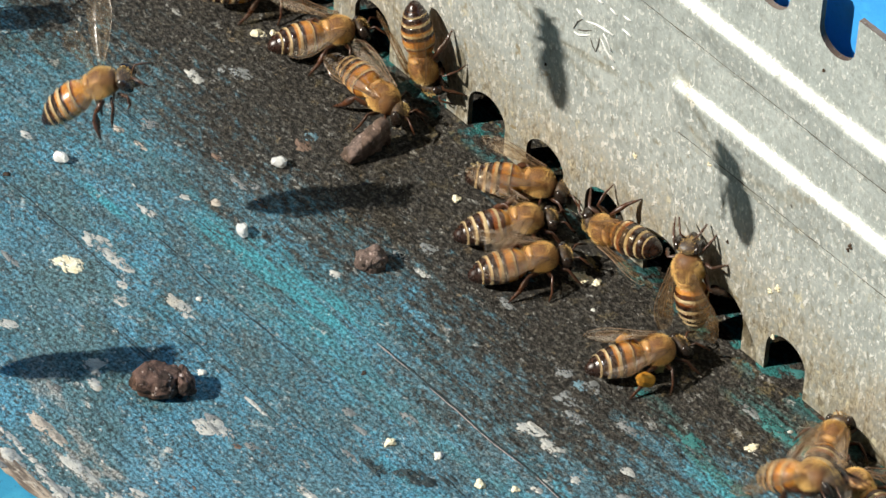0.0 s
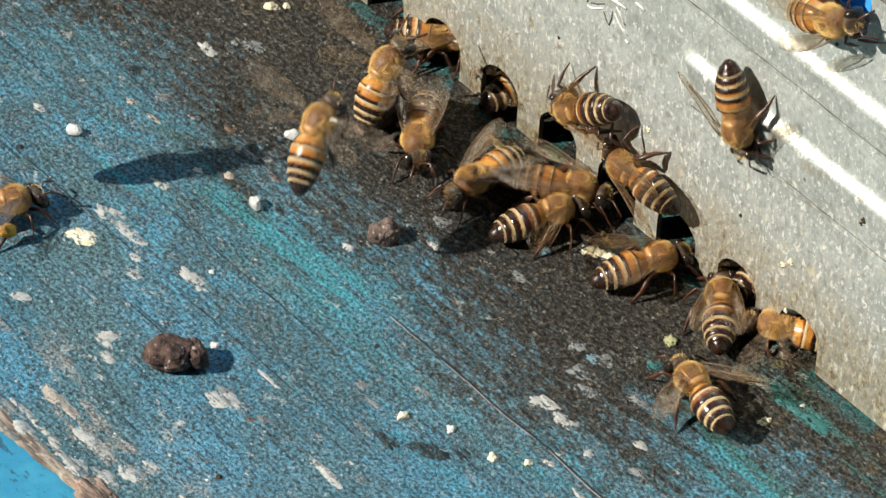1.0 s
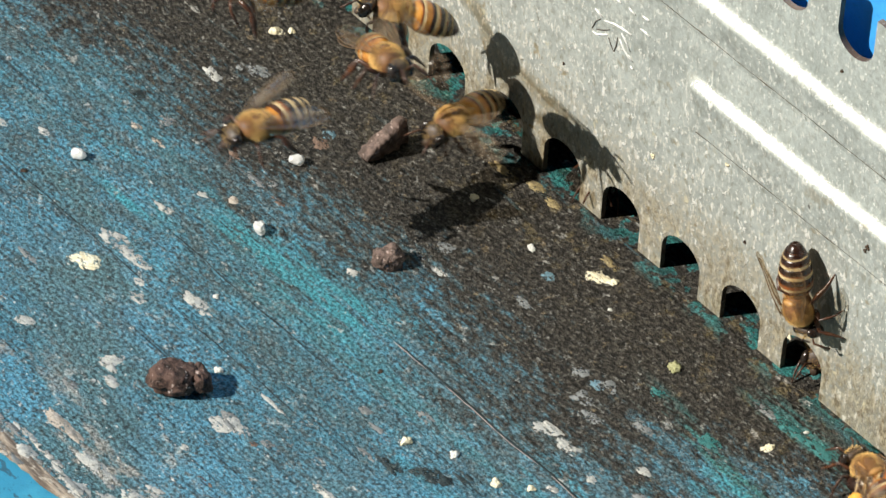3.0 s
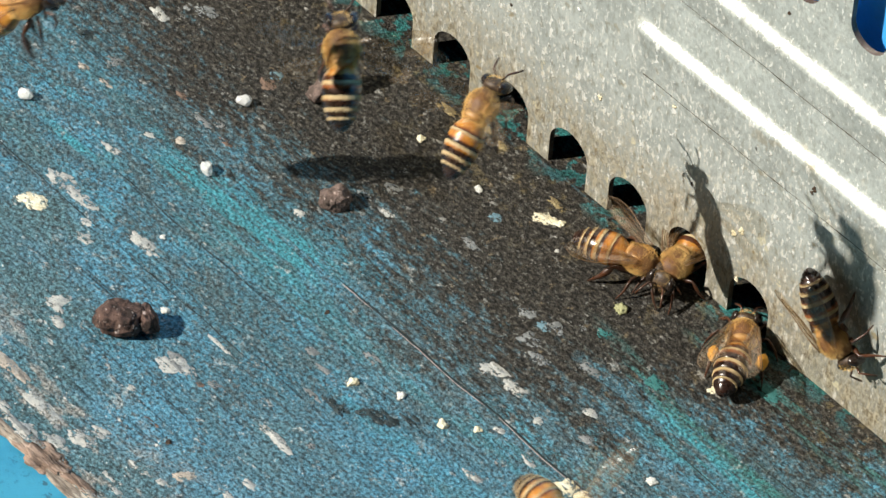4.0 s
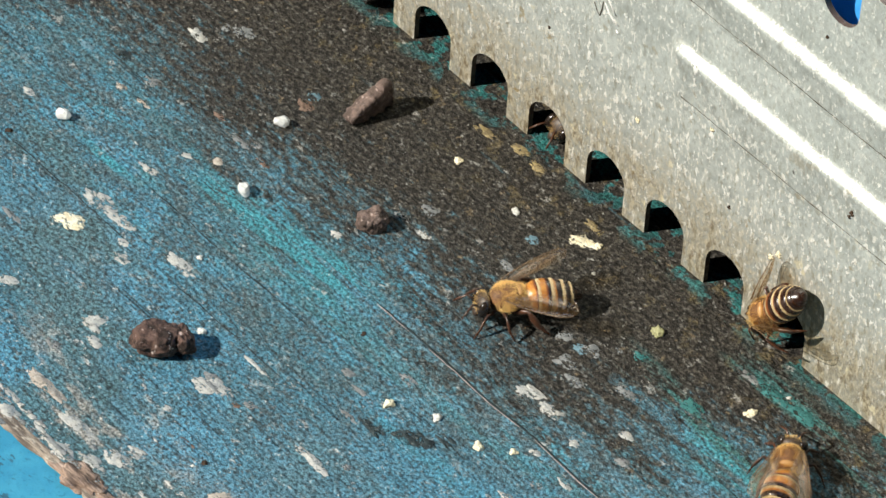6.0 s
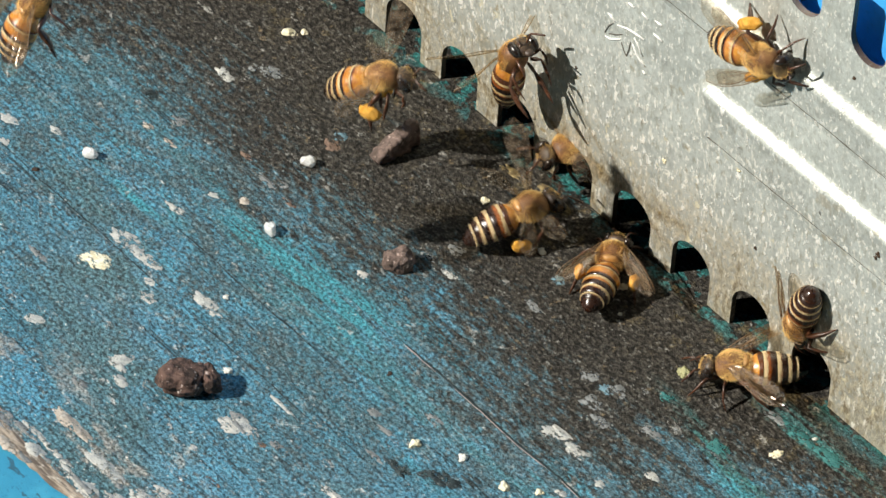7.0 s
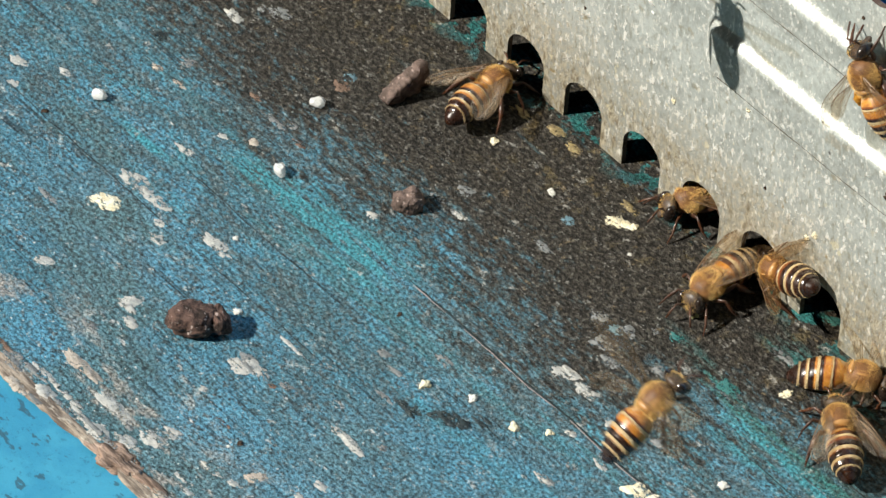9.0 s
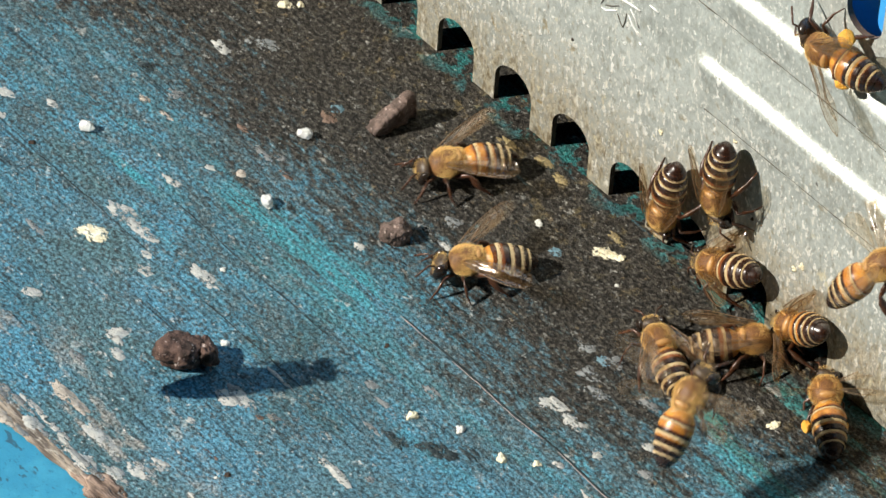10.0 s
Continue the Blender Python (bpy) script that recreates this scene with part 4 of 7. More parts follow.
def honey_bee(flying, pollen, dusky):
    bee = new("honey_bee")
    droop = 0.25 if flying else 0.10
    # thorax with its fur
    bm = bmesh.new()
    loft(bm, [(-1.85, 2.75, 0.9, 0.9), (-1.5, 2.8, 1.35, 1.3), (-0.8, 2.88, 1.66, 1.58), (0.2, 2.9, 1.78, 1.66), (1.1, 2.85, 1.64, 1.54), (1.8, 2.75, 1.25, 1.2), (2.15, 2.65, 0.7, 0.8)], 18)
    thorax = part("thorax", bm, SCUTUM, bee)
    bm = bmesh.new()
    hairs(bm, (0.15, 0, 2.9), (1.78, 1.72, 1.60), 12500, 0.36, 3)
    hairs(bm, (-1.35, 0, 3.05), (0.75, 1.35, 1.1), 2300, 0.40, 4, 0.5, -0.2, False)
    part("fur", bm, FUR, thorax, "golden fur on the thorax")
    bm = bmesh.new()
    ball(bm, (-1.22, 0, 4.02), (0.42, 0.95, 0.40), (0, -25, 0), 3)
    ball(bm, (0.1, 0.95, 4.22), (0.75, 0.16, 0.14), (0, 4, 6), 2)
    ball(bm, (0.1, -0.95, 4.22), (0.75, 0.16, 0.14), (0, 4, -6), 2)
    part("scutellum", bm, TAN, thorax, "bald tan hump behind the thorax shield")
    # head
    bm = bmesh.new()
    ball(bm, (2.95, 0, 2.3), (0.82, 1.55, 1.38), (0, -18, 0), 3)
    ball(bm, (3.55, 0, 1.35), (0.4, 0.6, 0.75), (0, -30, 0), 2)
    neck = (2.2, 0, 2.6)
    head = part("head", bm, FACE, bee, joint=neck)
    for side in (1, -1):
        bm = bmesh.new()
        ball(bm, (3.1, side * 1.22, 2.4), (0.74, 0.58, 1.15), (0, -18, side * 12), 3)
        part("eye", bm, EYE_BLACK, head, "glossy black compound eye", shift=neck)
        bm = bmesh.new()
        tube(bm, [(3.7, side * 0.35, 2.4), (4.5, side * 0.95, 3.0), (5.2, side * 1.35, 2.4), (5.9, side * 1.7, 1.75)], [0.13, 0.12, 0.14, 0.12], 6)
        part("antenna", bm, LEG, head, shift=neck)
    bm = bmesh.new()
    hairs(bm, (3.0, 0, 2.35), (0.84, 1.25, 1.40), 1300, 0.24, 8, -0.2, -0.8, False)
    part("face_hair", bm, FUR, head, "tan hair on the face", shift=neck)
    # abdomen in six overlapping rings
    def at(s):
        r = 2.0 * math.sin(min(1.0, (s + 0.10) / 0.42) * math.pi / 2) ** 0.75 if s < 0.32 else 2.0 * max(0.0, 1 - ((s - 0.32) / 0.70) ** 2.2) ** 0.66
        return (-1.5 - 7.0 * s, 2.72 - droop * 4.2 * s * s, max(0.12, r), max(0.1, r * 0.93))

    bm = bmesh.new()
    loft(bm, [(at(s / 10)[0], at(s / 10)[1], at(s / 10)[2] * 0.9, at(s / 10)[3] * 0.9) for s in range(11)], 14)
    waist = (-1.5, 0, 2.72)
    abdomen = part("abdomen", bm, BROWN, bee, joint=waist)
    cuts = (0.0, 0.235, 0.455, 0.635, 0.78, 0.875, 1.0)
    for k in range(6):
        a, b = cuts[k], cuts[k + 1]
        pale = ((0.06, 0.12, 0.24, 0.30, 0.24, 0.0), (0.10, 0.22, 0.32, 0.34, 0.26, 0.0))[dusky][k]
        dark = ((0.82, 0.64, 0.50, 0.36, 0.28, 0.02), (0.66, 0.50, 0.42, 0.39, 0.30, 0.02))[dusky][k]
        stops = sorted({0.0, 0.04, pale, (pale + dark) / 2, dark, dark + 0.09, (dark + 1.1) / 2, 0.97, 1.0})
        rings, slots = [], []
        for s in stops:
            x, cz, w, h = at(a + (b - a) * s)
            grow = 0.02 + 0.04 * s if s < 1 else -0.04
            rings.append((x, cz, w + grow, h + grow))
        for s, e in zip(stops, stops[1:]):
            m = (s + e) / 2
            slots.append(0 if m < pale else 1 if m < dark else 2 if m < dark + 0.09 else 3)
        bm = bmesh.new()
        for i, loop in enumerate(loft(bm, rings, 24, slots)):
            if 0 < i < len(rings) - 2:
                for v in loop:
                    v.co.x += 0.16 * MM * noise.noise(Vector((v.co.y * 900, v.co.z * 900, k + i * 0.4)))
        main = ((AMBER, AMBER, AMBER, RUST, BROWN, BLACK), (AMBER, RUST, RUST, BROWN, BROWN, BLACK))[dusky][k]
        part("segment", bm, [CREAM, main, RUST if k < 2 and not dusky else BROWN, BROWN if k == 0 else BLACK], abdomen, shift=waist)
        if k < 5:
            bm = bmesh.new()
            count = 760 if k else 1500
            rnd = random.Random(20 + k)
            for _ in range(count):
                x, cz, w, h = at(a + (b - a) * (0.02 + rnd.random() * (pale + (0.04 if k else 0.45))))
                t = radians(rnd.uniform(-20, 200))
                p = Vector((x, w * math.cos(t), cz + h * math.sin(t)))
                d = Vector((-0.9, 0.5 * math.cos(t), 0.5 * math.sin(t))).normalized()
                sd = d.cross(Vector((0.2, 0.3, 1))).normalized() * 0.02
                bm.faces.new([bm.verts.new(q * MM) for q in (p - sd, p + sd, p + d * rnd.uniform(0.06, 0.22))])
            part("hair_band", bm, CREAM, abdomen, "pale band of hair", shift=waist)
    # wings
    for side in (1, -1):
        if flying:
            wing("fore_wing", (0.7, side * 1.5, 4.1), 98 + 6 * side, 28, 9.0, 3.1, side, BEAT, bee, 0.5)
            wing("hind_wing", (-0.5, side * 1.5, 3.9), 68, 20, 6.4, 2.4, side, BEAT, bee, 0.4)
        else:
            wing("fore_wing", (0.6, side * 1.4, 4.25), 7 if side > 0 else 4, 5, 8.6, 2.9, side, WING, bee, 0.26)
            wing("hind_wing", (-0.6, side * 1.4, 4.05), 12, 4, 6.2, 2.1, side, WING, bee, 0.3)
    # legs
    if flying:
        paths = ([(1.5, 1.0, 1.5), (2.6, 1.7, 1.1), (2.3, 1.8, 0.0), (1.6, 1.7, -0.6)],
                 [(0.6, 1.1, 1.4), (0.5, 2.2, 0.7), (-0.6, 2.2, -1.0), (-1.2, 2.0, -2.0)],
                 [(-0.4, 1.1, 1.4), (-1.9, 1.9, 0.6), (-2.8, 2.0, -1.5), (-3.4, 1.9, -3.3)])
    else:
        paths = ([(1.6, 0.9, 1.7), (2.9, 2.0, 2.3), (3.9, 2.7, 1.0), (4.7, 3.0, 0.08)],
                 [(0.7, 1.1, 1.5), (0.8, 2.9, 2.5), (0.6, 3.9, 1.1), (0.1, 4.5, 0.08)],
                 [(-0.3, 1.1, 1.5), (-1.9, 2.6, 2.9), (-3.1, 3.3, 1.3), (-4.5, 3.7, 0.08)])
    for side in (1, -1):
        for i, pts in enumerate(paths):
            bm = bmesh.new()
            fine = []
            for p, q in zip(pts, pts[1:]):
                fine += [Vector(p), Vector(p).lerp(Vector(q), 0.5)]
            fine.append(Vector(pts[-1]))
            rad = [0.24, 0.31, 0.19, 0.25, 0.17, 0.13, 0.08] if i < 2 else [0.26, 0.38, 0.24, 0.50, 0.36, 0.24, 0.09]
            tube(bm, [(p.x, p.y * side, p.z) for p in fine], rad, 7, 0.7)
            hip = (fine[0].x, fine[0].y * side, fine[0].z)
            leg = part("leg", bm, LEG, bee, joint=hip)
            if pollen and i == 2:
                c = fine[3]
                bm = bmesh.new()
                ball(bm, (c.x + 0.05, (c.y + 0.12) * side, c.z), (1.35, 0.66, 0.92), (0, 48, 0), 3, 0.3, 5 + side, 2.0)
                part("pollen_load", bm, POLLEN, leg, "lump of yellow pollen", shift=hip)
    doing = "in flight with spread wings" if flying else "walking at the hive entrance"
    load = " carrying yellow pollen" if pollen else ""
    return tagged(bee, "%s bee%s %s" % (("amber black-striped", "dark brown cream-striped")[dusky], load, doing), "honey bee", "bees at the hive entrance")


SWARM = {}


def stir(bee, rows, flying):
    """The legs step as the bee walks, three by three; the wings beat as it flies."""
    limbs = [o for o in bee.children if o.name.split(".")[0] in (("fore_wing", "hind_wing") if flying else ("leg",))]
    for k, limb in enumerate(limbs):
        root = limb.location.copy()
        side = 1 if root.y > 0 else -1
        keys, gone, last = {0: (0, 0)}, 0.7 * k, 0
        for (t, m), (u, w) in zip(rows, rows[1:]):
            a, b = m.translation, w.translation
            near = all(-0.05 < p.x < 0.14 and -0.11 < p.y < 0.012 and p.z < 0.06 for p in (a, b))
            pace = (b - a).length / (u - t)
            f0, f1 = frame(t) - 1, frame(u) - 1
            gait = 2 if flying else 3
            if near and (flying or pace > 0.004):
                for f in range(f0 + 1, f1, gait):
                    if flying:
                        keys[f] = (24 * math.sin(f * 2.4 + k // 2), 0)
                    else:
                        beat = (gone + (b - a).length * (f - f0) / (f1 - f0)) / 0.0075 * 6.283 + (k % 2 + (k >= 3)) * 3.1416
                        force = min(1.0, pace / 0.02)
                        keys[f] = (6 * force * max(0.0, math.cos(beat)), 15 * force * math.sin(beat))
                last = f1
            gone += (b - a).length
        if len(keys) > 2:
            keys[300] = (0, 0)
            if last < 300:
                keys[last] = (0, 0)
            place = (root.x, root.y, root.z)
            walk(limb, [(f / 30, pose(*place, side * lift, 0, side * turn)) for f, (lift, turn) in sorted(keys.items())])


def fly(kind, rows):
    """Another bee of that kind on its way."""
    if kind not in SWARM:
        SWARM[kind] = honey_bee("flyer" in kind, "pollen" in kind, int("dusky" in kind))
        bee = SWARM[kind]
    else:
        bee = copy_thing(SWARM[kind], rows[0][1])
        for o in (bee, *bee.children):
            o.animation_data_clear()
    rnd = random.Random(len(rows) * 7.3 + rows[0][1].translation.x * 1e4)
    for o in bee.children:
        if o.name.split(".")[0] == "abdomen":
            o.rotation_euler = (0, radians(rnd.uniform(-7, 4)), radians(rnd.gauss(0, 5)))
        elif o.name.split(".")[0] == "head":
            o.rotation_euler = (radians(rnd.gauss(0, 6)), radians(rnd.uniform(-8, 10)), radians(rnd.gauss(0, 9)))
    if "walker" in kind:
        both = rnd.choice((2, 6, 12, 22, 34))
        swing = {1: both + rnd.uniform(-6, 8), -1: both + rnd.uniform(-6, 8)}
        for o in bee.children:
            if o.name.split(".")[0] in ("fore_wing", "hind_wing"):
                o.rotation_euler.z = -radians(swing[1 if o.location.y > 0 else -1]) * (1 if o.location.y > 0 else -1)
    walk(bee, rows)
    stir(bee, rows, "flyer" in kind)


def motions():
    fly('walker', [(0, pose(0.00065, -0.00343, 0.00000, 0.0, -0.0, 65.1)), (0.4, pose(0.00660, -0.00130, 0.00000, 0.0, -0.0, 55.3)),
        (0.5, pose(0.01185, -0.00335, 0.00000, 0.0, -0.0, 15.6)), (0.7, pose(0.01022, -0.00333, 0.00000, 0.0, -0.0, 25.9)),
        (0.8, pose(0.01213, 0.00138, 0.00000, 0.0, -0.0, 31.1)), (1, pose(0.01265, 0.00268, 0.00000, 0.0, -0.0, 41.5)),
        (1.18, pose(0.01320, 0.00500, 0.00000, 0.0, -0.0, 90.0)), (1.42, pose(0.01320, 0.01400, 0.00000, 0.0, -0.0, 90.0)),
        (2, pose(0.01162, 0.02771, 0.00000, 0.0, -0.0, 90.0)), (10, pose(0.01162, 0.02771, 0.00000, 0.0, -0.0, 90.0))])
    fly('walker', [(0, pose(0.01516, 0.00000, 0.00779, 90.0, 66.5, 0.0)), (0.1, pose(0.01571, 0.00034, 0.00526, 56.0, 28.2, -29.7)),
        (0.2, pose(0.01627, 0.00068, 0.00273, 44.8, -14.0, -34.1)), (0.3, pose(0.02007, -0.00120, 0.00000, 0.0, -0.0, 1.8)),
        (0.5, pose(0.02343, -0.00235, 0.00000, -0.0, -0.0, -29.8)), (0.8, pose(0.02232, 0.00172, 0.00000, -0.0, -0.0, -29.8)),
        (0.89, pose(0.02276, 0.00336, 0.00000, 0.0, -0.0, 30.1)), (0.98, pose(0.02320, 0.00500, 0.00000, 0.0, -0.0, 90.0)),
        (1.22, pose(0.02320, 0.01400, 0.00000, 0.0, -0.0, 90.0)), (1.8, pose(0.02258, 0.02958, 0.00000, 0.0, -0.0, 90.0)),
        (10, pose(0.02258, 0.02958, 0.00000, 0.0, -0.0, 90.0))])
    fly('walker', [(0, pose(0.01235, -0.00660, 0.00000, -0.0, -0.0, -1.4)), (0.5, pose(0.01472, -0.00968, 0.00000, -0.0, -0.0, -16.6)),
        (0.7, pose(0.01900, -0.01049, 0.00000, -0.0, -0.0, -28.5)), (1, pose(0.02218, -0.01194, 0.00000, -0.0, -0.0, -46.6)),
        (1.2, pose(0.02006, -0.01646, 0.00000, 0.0, 0.0, -107.1)), (1.5, pose(0.02101, -0.01687, 0.00000, 0.0, 0.0, -149.0)),
        (1.6, pose(0.02078, -0.01487, 0.00000, -0.0, -0.0, 173.0)), (1.7, pose(0.02054, -0.01288, 0.00000, 0.0, -0.0, 135.1)),
        (2, pose(0.01960, -0.00486, 0.00000, 0.0, -0.0, 117.0)), (2.2, pose(0.02633, -0.01224, 0.00000, 0.0, -0.0, 113.9)),
        (2.45, pose(0.02637, -0.01200, 0.00000, 0.0, -0.0, 69.0)), (2.7, pose(0.02641, -0.01177, 0.00000, 0.0, -0.0, 24.2)),
        (3, pose(0.02668, -0.02195, 0.02616, -0.0, -26.2, -17.8)), (3.1, pose(0.01126, -0.03928, 0.03315, 2.1, -22.4, -73.8)),
        (3.2, pose(-0.00417, -0.05662, 0.04014, 0.0, -18.7, -128.2)), (3.55, pose(-0.18013, -0.25431, 0.04402, 0.0, -18.7, -128.2)),
        (10, pose(-0.17963, -0.25481, 0.04402, 0.0, -18.7, -128.2))])
    fly('walker', [(0, pose(0.03423, -0.00197, 0.00000, 0.0, -0.0, 35.0)), (0.5, pose(0.03686, -0.00097, 0.00000, 0.0, -0.0, 44.4)),
        (1, pose(0.03990, -0.00276, 0.00000, 0.0, -0.0, 32.6)), (1.2, pose(0.04180, -0.00120, 0.00000, 0.0, -0.0, 66.0)), (1.3, pose(0.04320, 0.00350, 0.00000, 0.0, -0.0, 88.0)),
        (1.45, pose(0.04320, 0.01250, 0.00000, 0.0, -0.0, 90.0)), (1.72, pose(0.04330, 0.01300, 0.00000, 0.0, -0.0, 90.0)),
        (1.85, pose(0.04350, 0.00780, 0.00000, 0.0, -0.0, 98.0)), (2.2, pose(0.04340, 0.00860, 0.00000, 0.0, -0.0, 94.0)),
        (2.42, pose(0.04320, 0.01400, 0.00000, 0.0, -0.0, 90.0)), (3, pose(0.04571, 0.05282, 0.00000, 0.0, -0.0, 90.0)),
        (10, pose(0.04571, 0.05282, 0.00000, 0.0, -0.0, 90.0))])
    fly('walker_dusky', [(0, pose(0.03750, -0.00705, 0.00000, 0.0, -0.0, 56.9)), (0.5, pose(0.04240, -0.00432, 0.00000, 0.0, -0.0, 47.2)),
        (1, pose(0.04084, -0.00728, 0.00000, 0.0, -0.0, 67.9)), (1.5, pose(0.03681, -0.00473, 0.00000, 0.0, -0.0, 106.3)),
        (2, pose(0.02715, -0.00401, 0.00000, 0.0, -0.0, 137.9)), (2.2, pose(0.02551, -0.00332, 0.00000, 0.0, -0.0, 128.2)),
        (2.38, pose(0.03320, 0.00500, 0.00000, 0.0, -0.0, 90.0)), (2.62, pose(0.03320, 0.01400, 0.00000, 0.0, -0.0, 90.0)),
        (3.2, pose(0.03479, 0.03199, 0.00000, 0.0, -0.0, 90.0)), (10, pose(0.03479, 0.03199, 0.00000, 0.0, -0.0, 90.0))])
    fly('walker', [(0, pose(0.04306, -0.00986, 0.00000, 0.0, -0.0, 61.4)), (0.5, pose(0.04683, -0.00893, 0.00000, 0.0, -0.0, 36.3)),
        (1, pose(0.05386, -0.00329, 0.00000, 0.0, -0.0, 69.2)), (1.5, pose(0.05187, -0.00369, 0.00000, 0.0, -0.0, 94.9)),
        (2, pose(0.04929, -0.00327, 0.00000, 0.0, -0.0, 79.9)), (2.2, pose(0.05011, -0.00524, 0.00000, 0.0, -0.0, 79.9)),
        (2.38, pose(0.05320, 0.00500, 0.00000, 0.0, -0.0, 90.0)), (2.62, pose(0.05320, 0.01400, 0.00000, 0.0, -0.0, 90.0)),
        (3.2, pose(0.05342, 0.03396, 0.00000, 0.0, -0.0, 90.0)), (10, pose(0.05342, 0.03396, 0.00000, 0.0, -0.0, 90.0))])
    fly('walker_dusky', [(0, pose(0.04645, 0.00000, 0.00556, -90.0, 24.7, 180.0)), (0.5, pose(0.04689, 0.00000, 0.00549, -90.0, -4.4, 180.0)),
        (1, pose(0.04676, 0.00000, 0.01188, -90.0, -1.1, -180.0)), (1.25, pose(0.04976, 0.00000, 0.01353, -90.0, -74.7, -180.0)),
        (1.5, pose(0.05275, 0.00000, 0.01518, 90.0, -31.7, -0.0)), (1.8, pose(0.05910, 0.00000, 0.01986, 90.0, -5.5, 0.0)),
        (2, pose(0.06355, 0.00000, 0.01701, 90.0, 11.5, 0.0)), (2.2, pose(0.06558, 0.00000, 0.01566, 90.0, 27.7, 0.0)),
        (3.3, pose(0.07782, 0.00000, 0.01559, 90.0, 70.0, 0.0)), (3.5, pose(0.08013, 0.00000, 0.01336, 90.0, 66.2, 0.0)),
        (4, pose(0.08863, 0.00000, 0.01306, 90.0, 39.0, -0.0)), (4.3, pose(0.09412, 0.00000, 0.00879, 90.0, 59.8, 0.0)),
        (4.5, pose(0.09332, 0.00000, 0.01181, 90.0, -4.9, -0.0)), (4.65, pose(0.09096, 0.00000, 0.01342, 90.0, -68.8, -0.0)),
        (4.8, pose(0.08860, 0.00000, 0.01503, -90.0, -47.3, 180.0)), (5, pose(0.08714, 0.00000, 0.01335, -90.0, -50.6, 180.0)),
        (5.2, pose(0.08449, 0.00000, 0.00915, -90.0, -27.4, 180.0)), (6, pose(0.09782, 0.00000, 0.01009, -90.0, -27.4, 180.0)),
        (10, pose(0.09832, -0.00050, 0.01009, -90.0, -27.4, 180.0))])
    fly('walker_dusky', [(0, pose(0.05922, -0.00027, 0.00965, -65.4, -73.8, 169.7)), (0.3, pose(0.05172, 0.00066, 0.00885, -91.1, -54.6, -133.4)),
        (0.5, pose(0.05476, 0.00000, 0.01587, -90.0, -22.0, 180.0)), (0.7, pose(0.04777, 0.00000, 0.01906, -90.0, 11.9, 180.0)),
        (1, pose(0.03759, 0.00000, 0.01398, -90.0, 37.0, 180.0)), (1.1, pose(0.03586, -0.00050, 0.00767, -6.2, 42.6, -96.8)),
        (1.2, pose(0.03413, -0.00099, 0.00136, 29.5, -9.9, -61.8)), (1.5, pose(0.03476, -0.00122, 0.00196, 33.7, -15.1, -60.5)),
        (1.667, pose(0.03355, 0.00048, 0.00131, 20.2, -22.7, -10.8)), (1.833, pose(0.03280, 0.00330, 0.00065, 2.6, -14.7, 52.3)),
        (2, pose(0.03290, 0.00720, 0.00000, 0.0, -0.0, 92.0)), (2.1, pose(0.03320, 0.01150, 0.00000, 0.0, -0.0, 90.0)),
        (2.42, pose(0.03320, 0.01400, 0.00000, 0.0, -0.0, 90.0)), (3, pose(0.03124, 0.02782, 0.00000, 0.0, -0.0, 90.0)),
        (10, pose(0.03124, 0.02782, 0.00000, 0.0, -0.0, 90.0))])
    fly('walker_pollen', [(0, pose(0.06213, -0.00947, 0.00000, 0.0, -0.0, 67.8)), (0.5, pose(0.06076, -0.00200, 0.00000, 0.0, -0.0, 103.8)),
        (0.7, pose(0.06073, 0.00349, 0.00000, 0.0, -0.0, 107.4)), (0.88, pose(0.06320, 0.00500, 0.00000, 0.0, -0.0, 90.0)),
        (1.12, pose(0.06320, 0.01400, 0.00000, 0.0, -0.0, 90.0)), (1.7, pose(0.06149, 0.05739, 0.00000, 0.0, -0.0, 90.0)),
        (10, pose(0.06149, 0.05739, 0.00000, 0.0, -0.0, 90.0))])
    fly('walker_dusky', [(0, pose(0.08434, -0.00343, 0.00000, 0.0, -0.0, 116.5)), (0.3, pose(0.07609, -0.00320, 0.00000, 0.0, -0.0, 134.0)),
        (0.5, pose(0.07166, -0.00216, 0.00000, 0.0, -0.0, 139.3)), (0.8, pose(0.06755, -0.00455, 0.00000, 0.0, -0.0, 135.7)),
        (1, pose(0.06266, -0.00183, 0.00000, 0.0, -0.0, 133.2)), (1.2, pose(0.06204, -0.00060, 0.00000, 0.0, -0.0, 128.4)),
        (1.3, pose(0.05993, 0.00369, 0.00000, 0.0, -0.0, 126.0)), (1.48, pose(0.06320, 0.00500, 0.00000, 0.0, -0.0, 90.0)),
        (1.72, pose(0.06320, 0.01400, 0.00000, 0.0, -0.0, 90.0)), (2.3, pose(0.06517, 0.05304, 0.00000, 0.0, -0.0, 90.0)),
        (10, pose(0.06517, 0.05304, 0.00000, 0.0, -0.0, 90.0))])
    fly('walker', [(0, pose(0.09384, -0.01501, 0.00955, -0.0, -33.4, 8.4)), (0.1, pose(0.10610, -0.01881, 0.01209, -0.0, -14.9, -12.2)),
        (0.3, pose(0.14276, -0.04111, 0.04002, 0.0, -7.4, -31.0)), (0.65, pose(0.41277, -0.20534, 0.04193, 0.0, -7.4, -31.0)),
        (10, pose(0.41327, -0.20584, 0.04193, 0.0, -7.4, -31.0))])
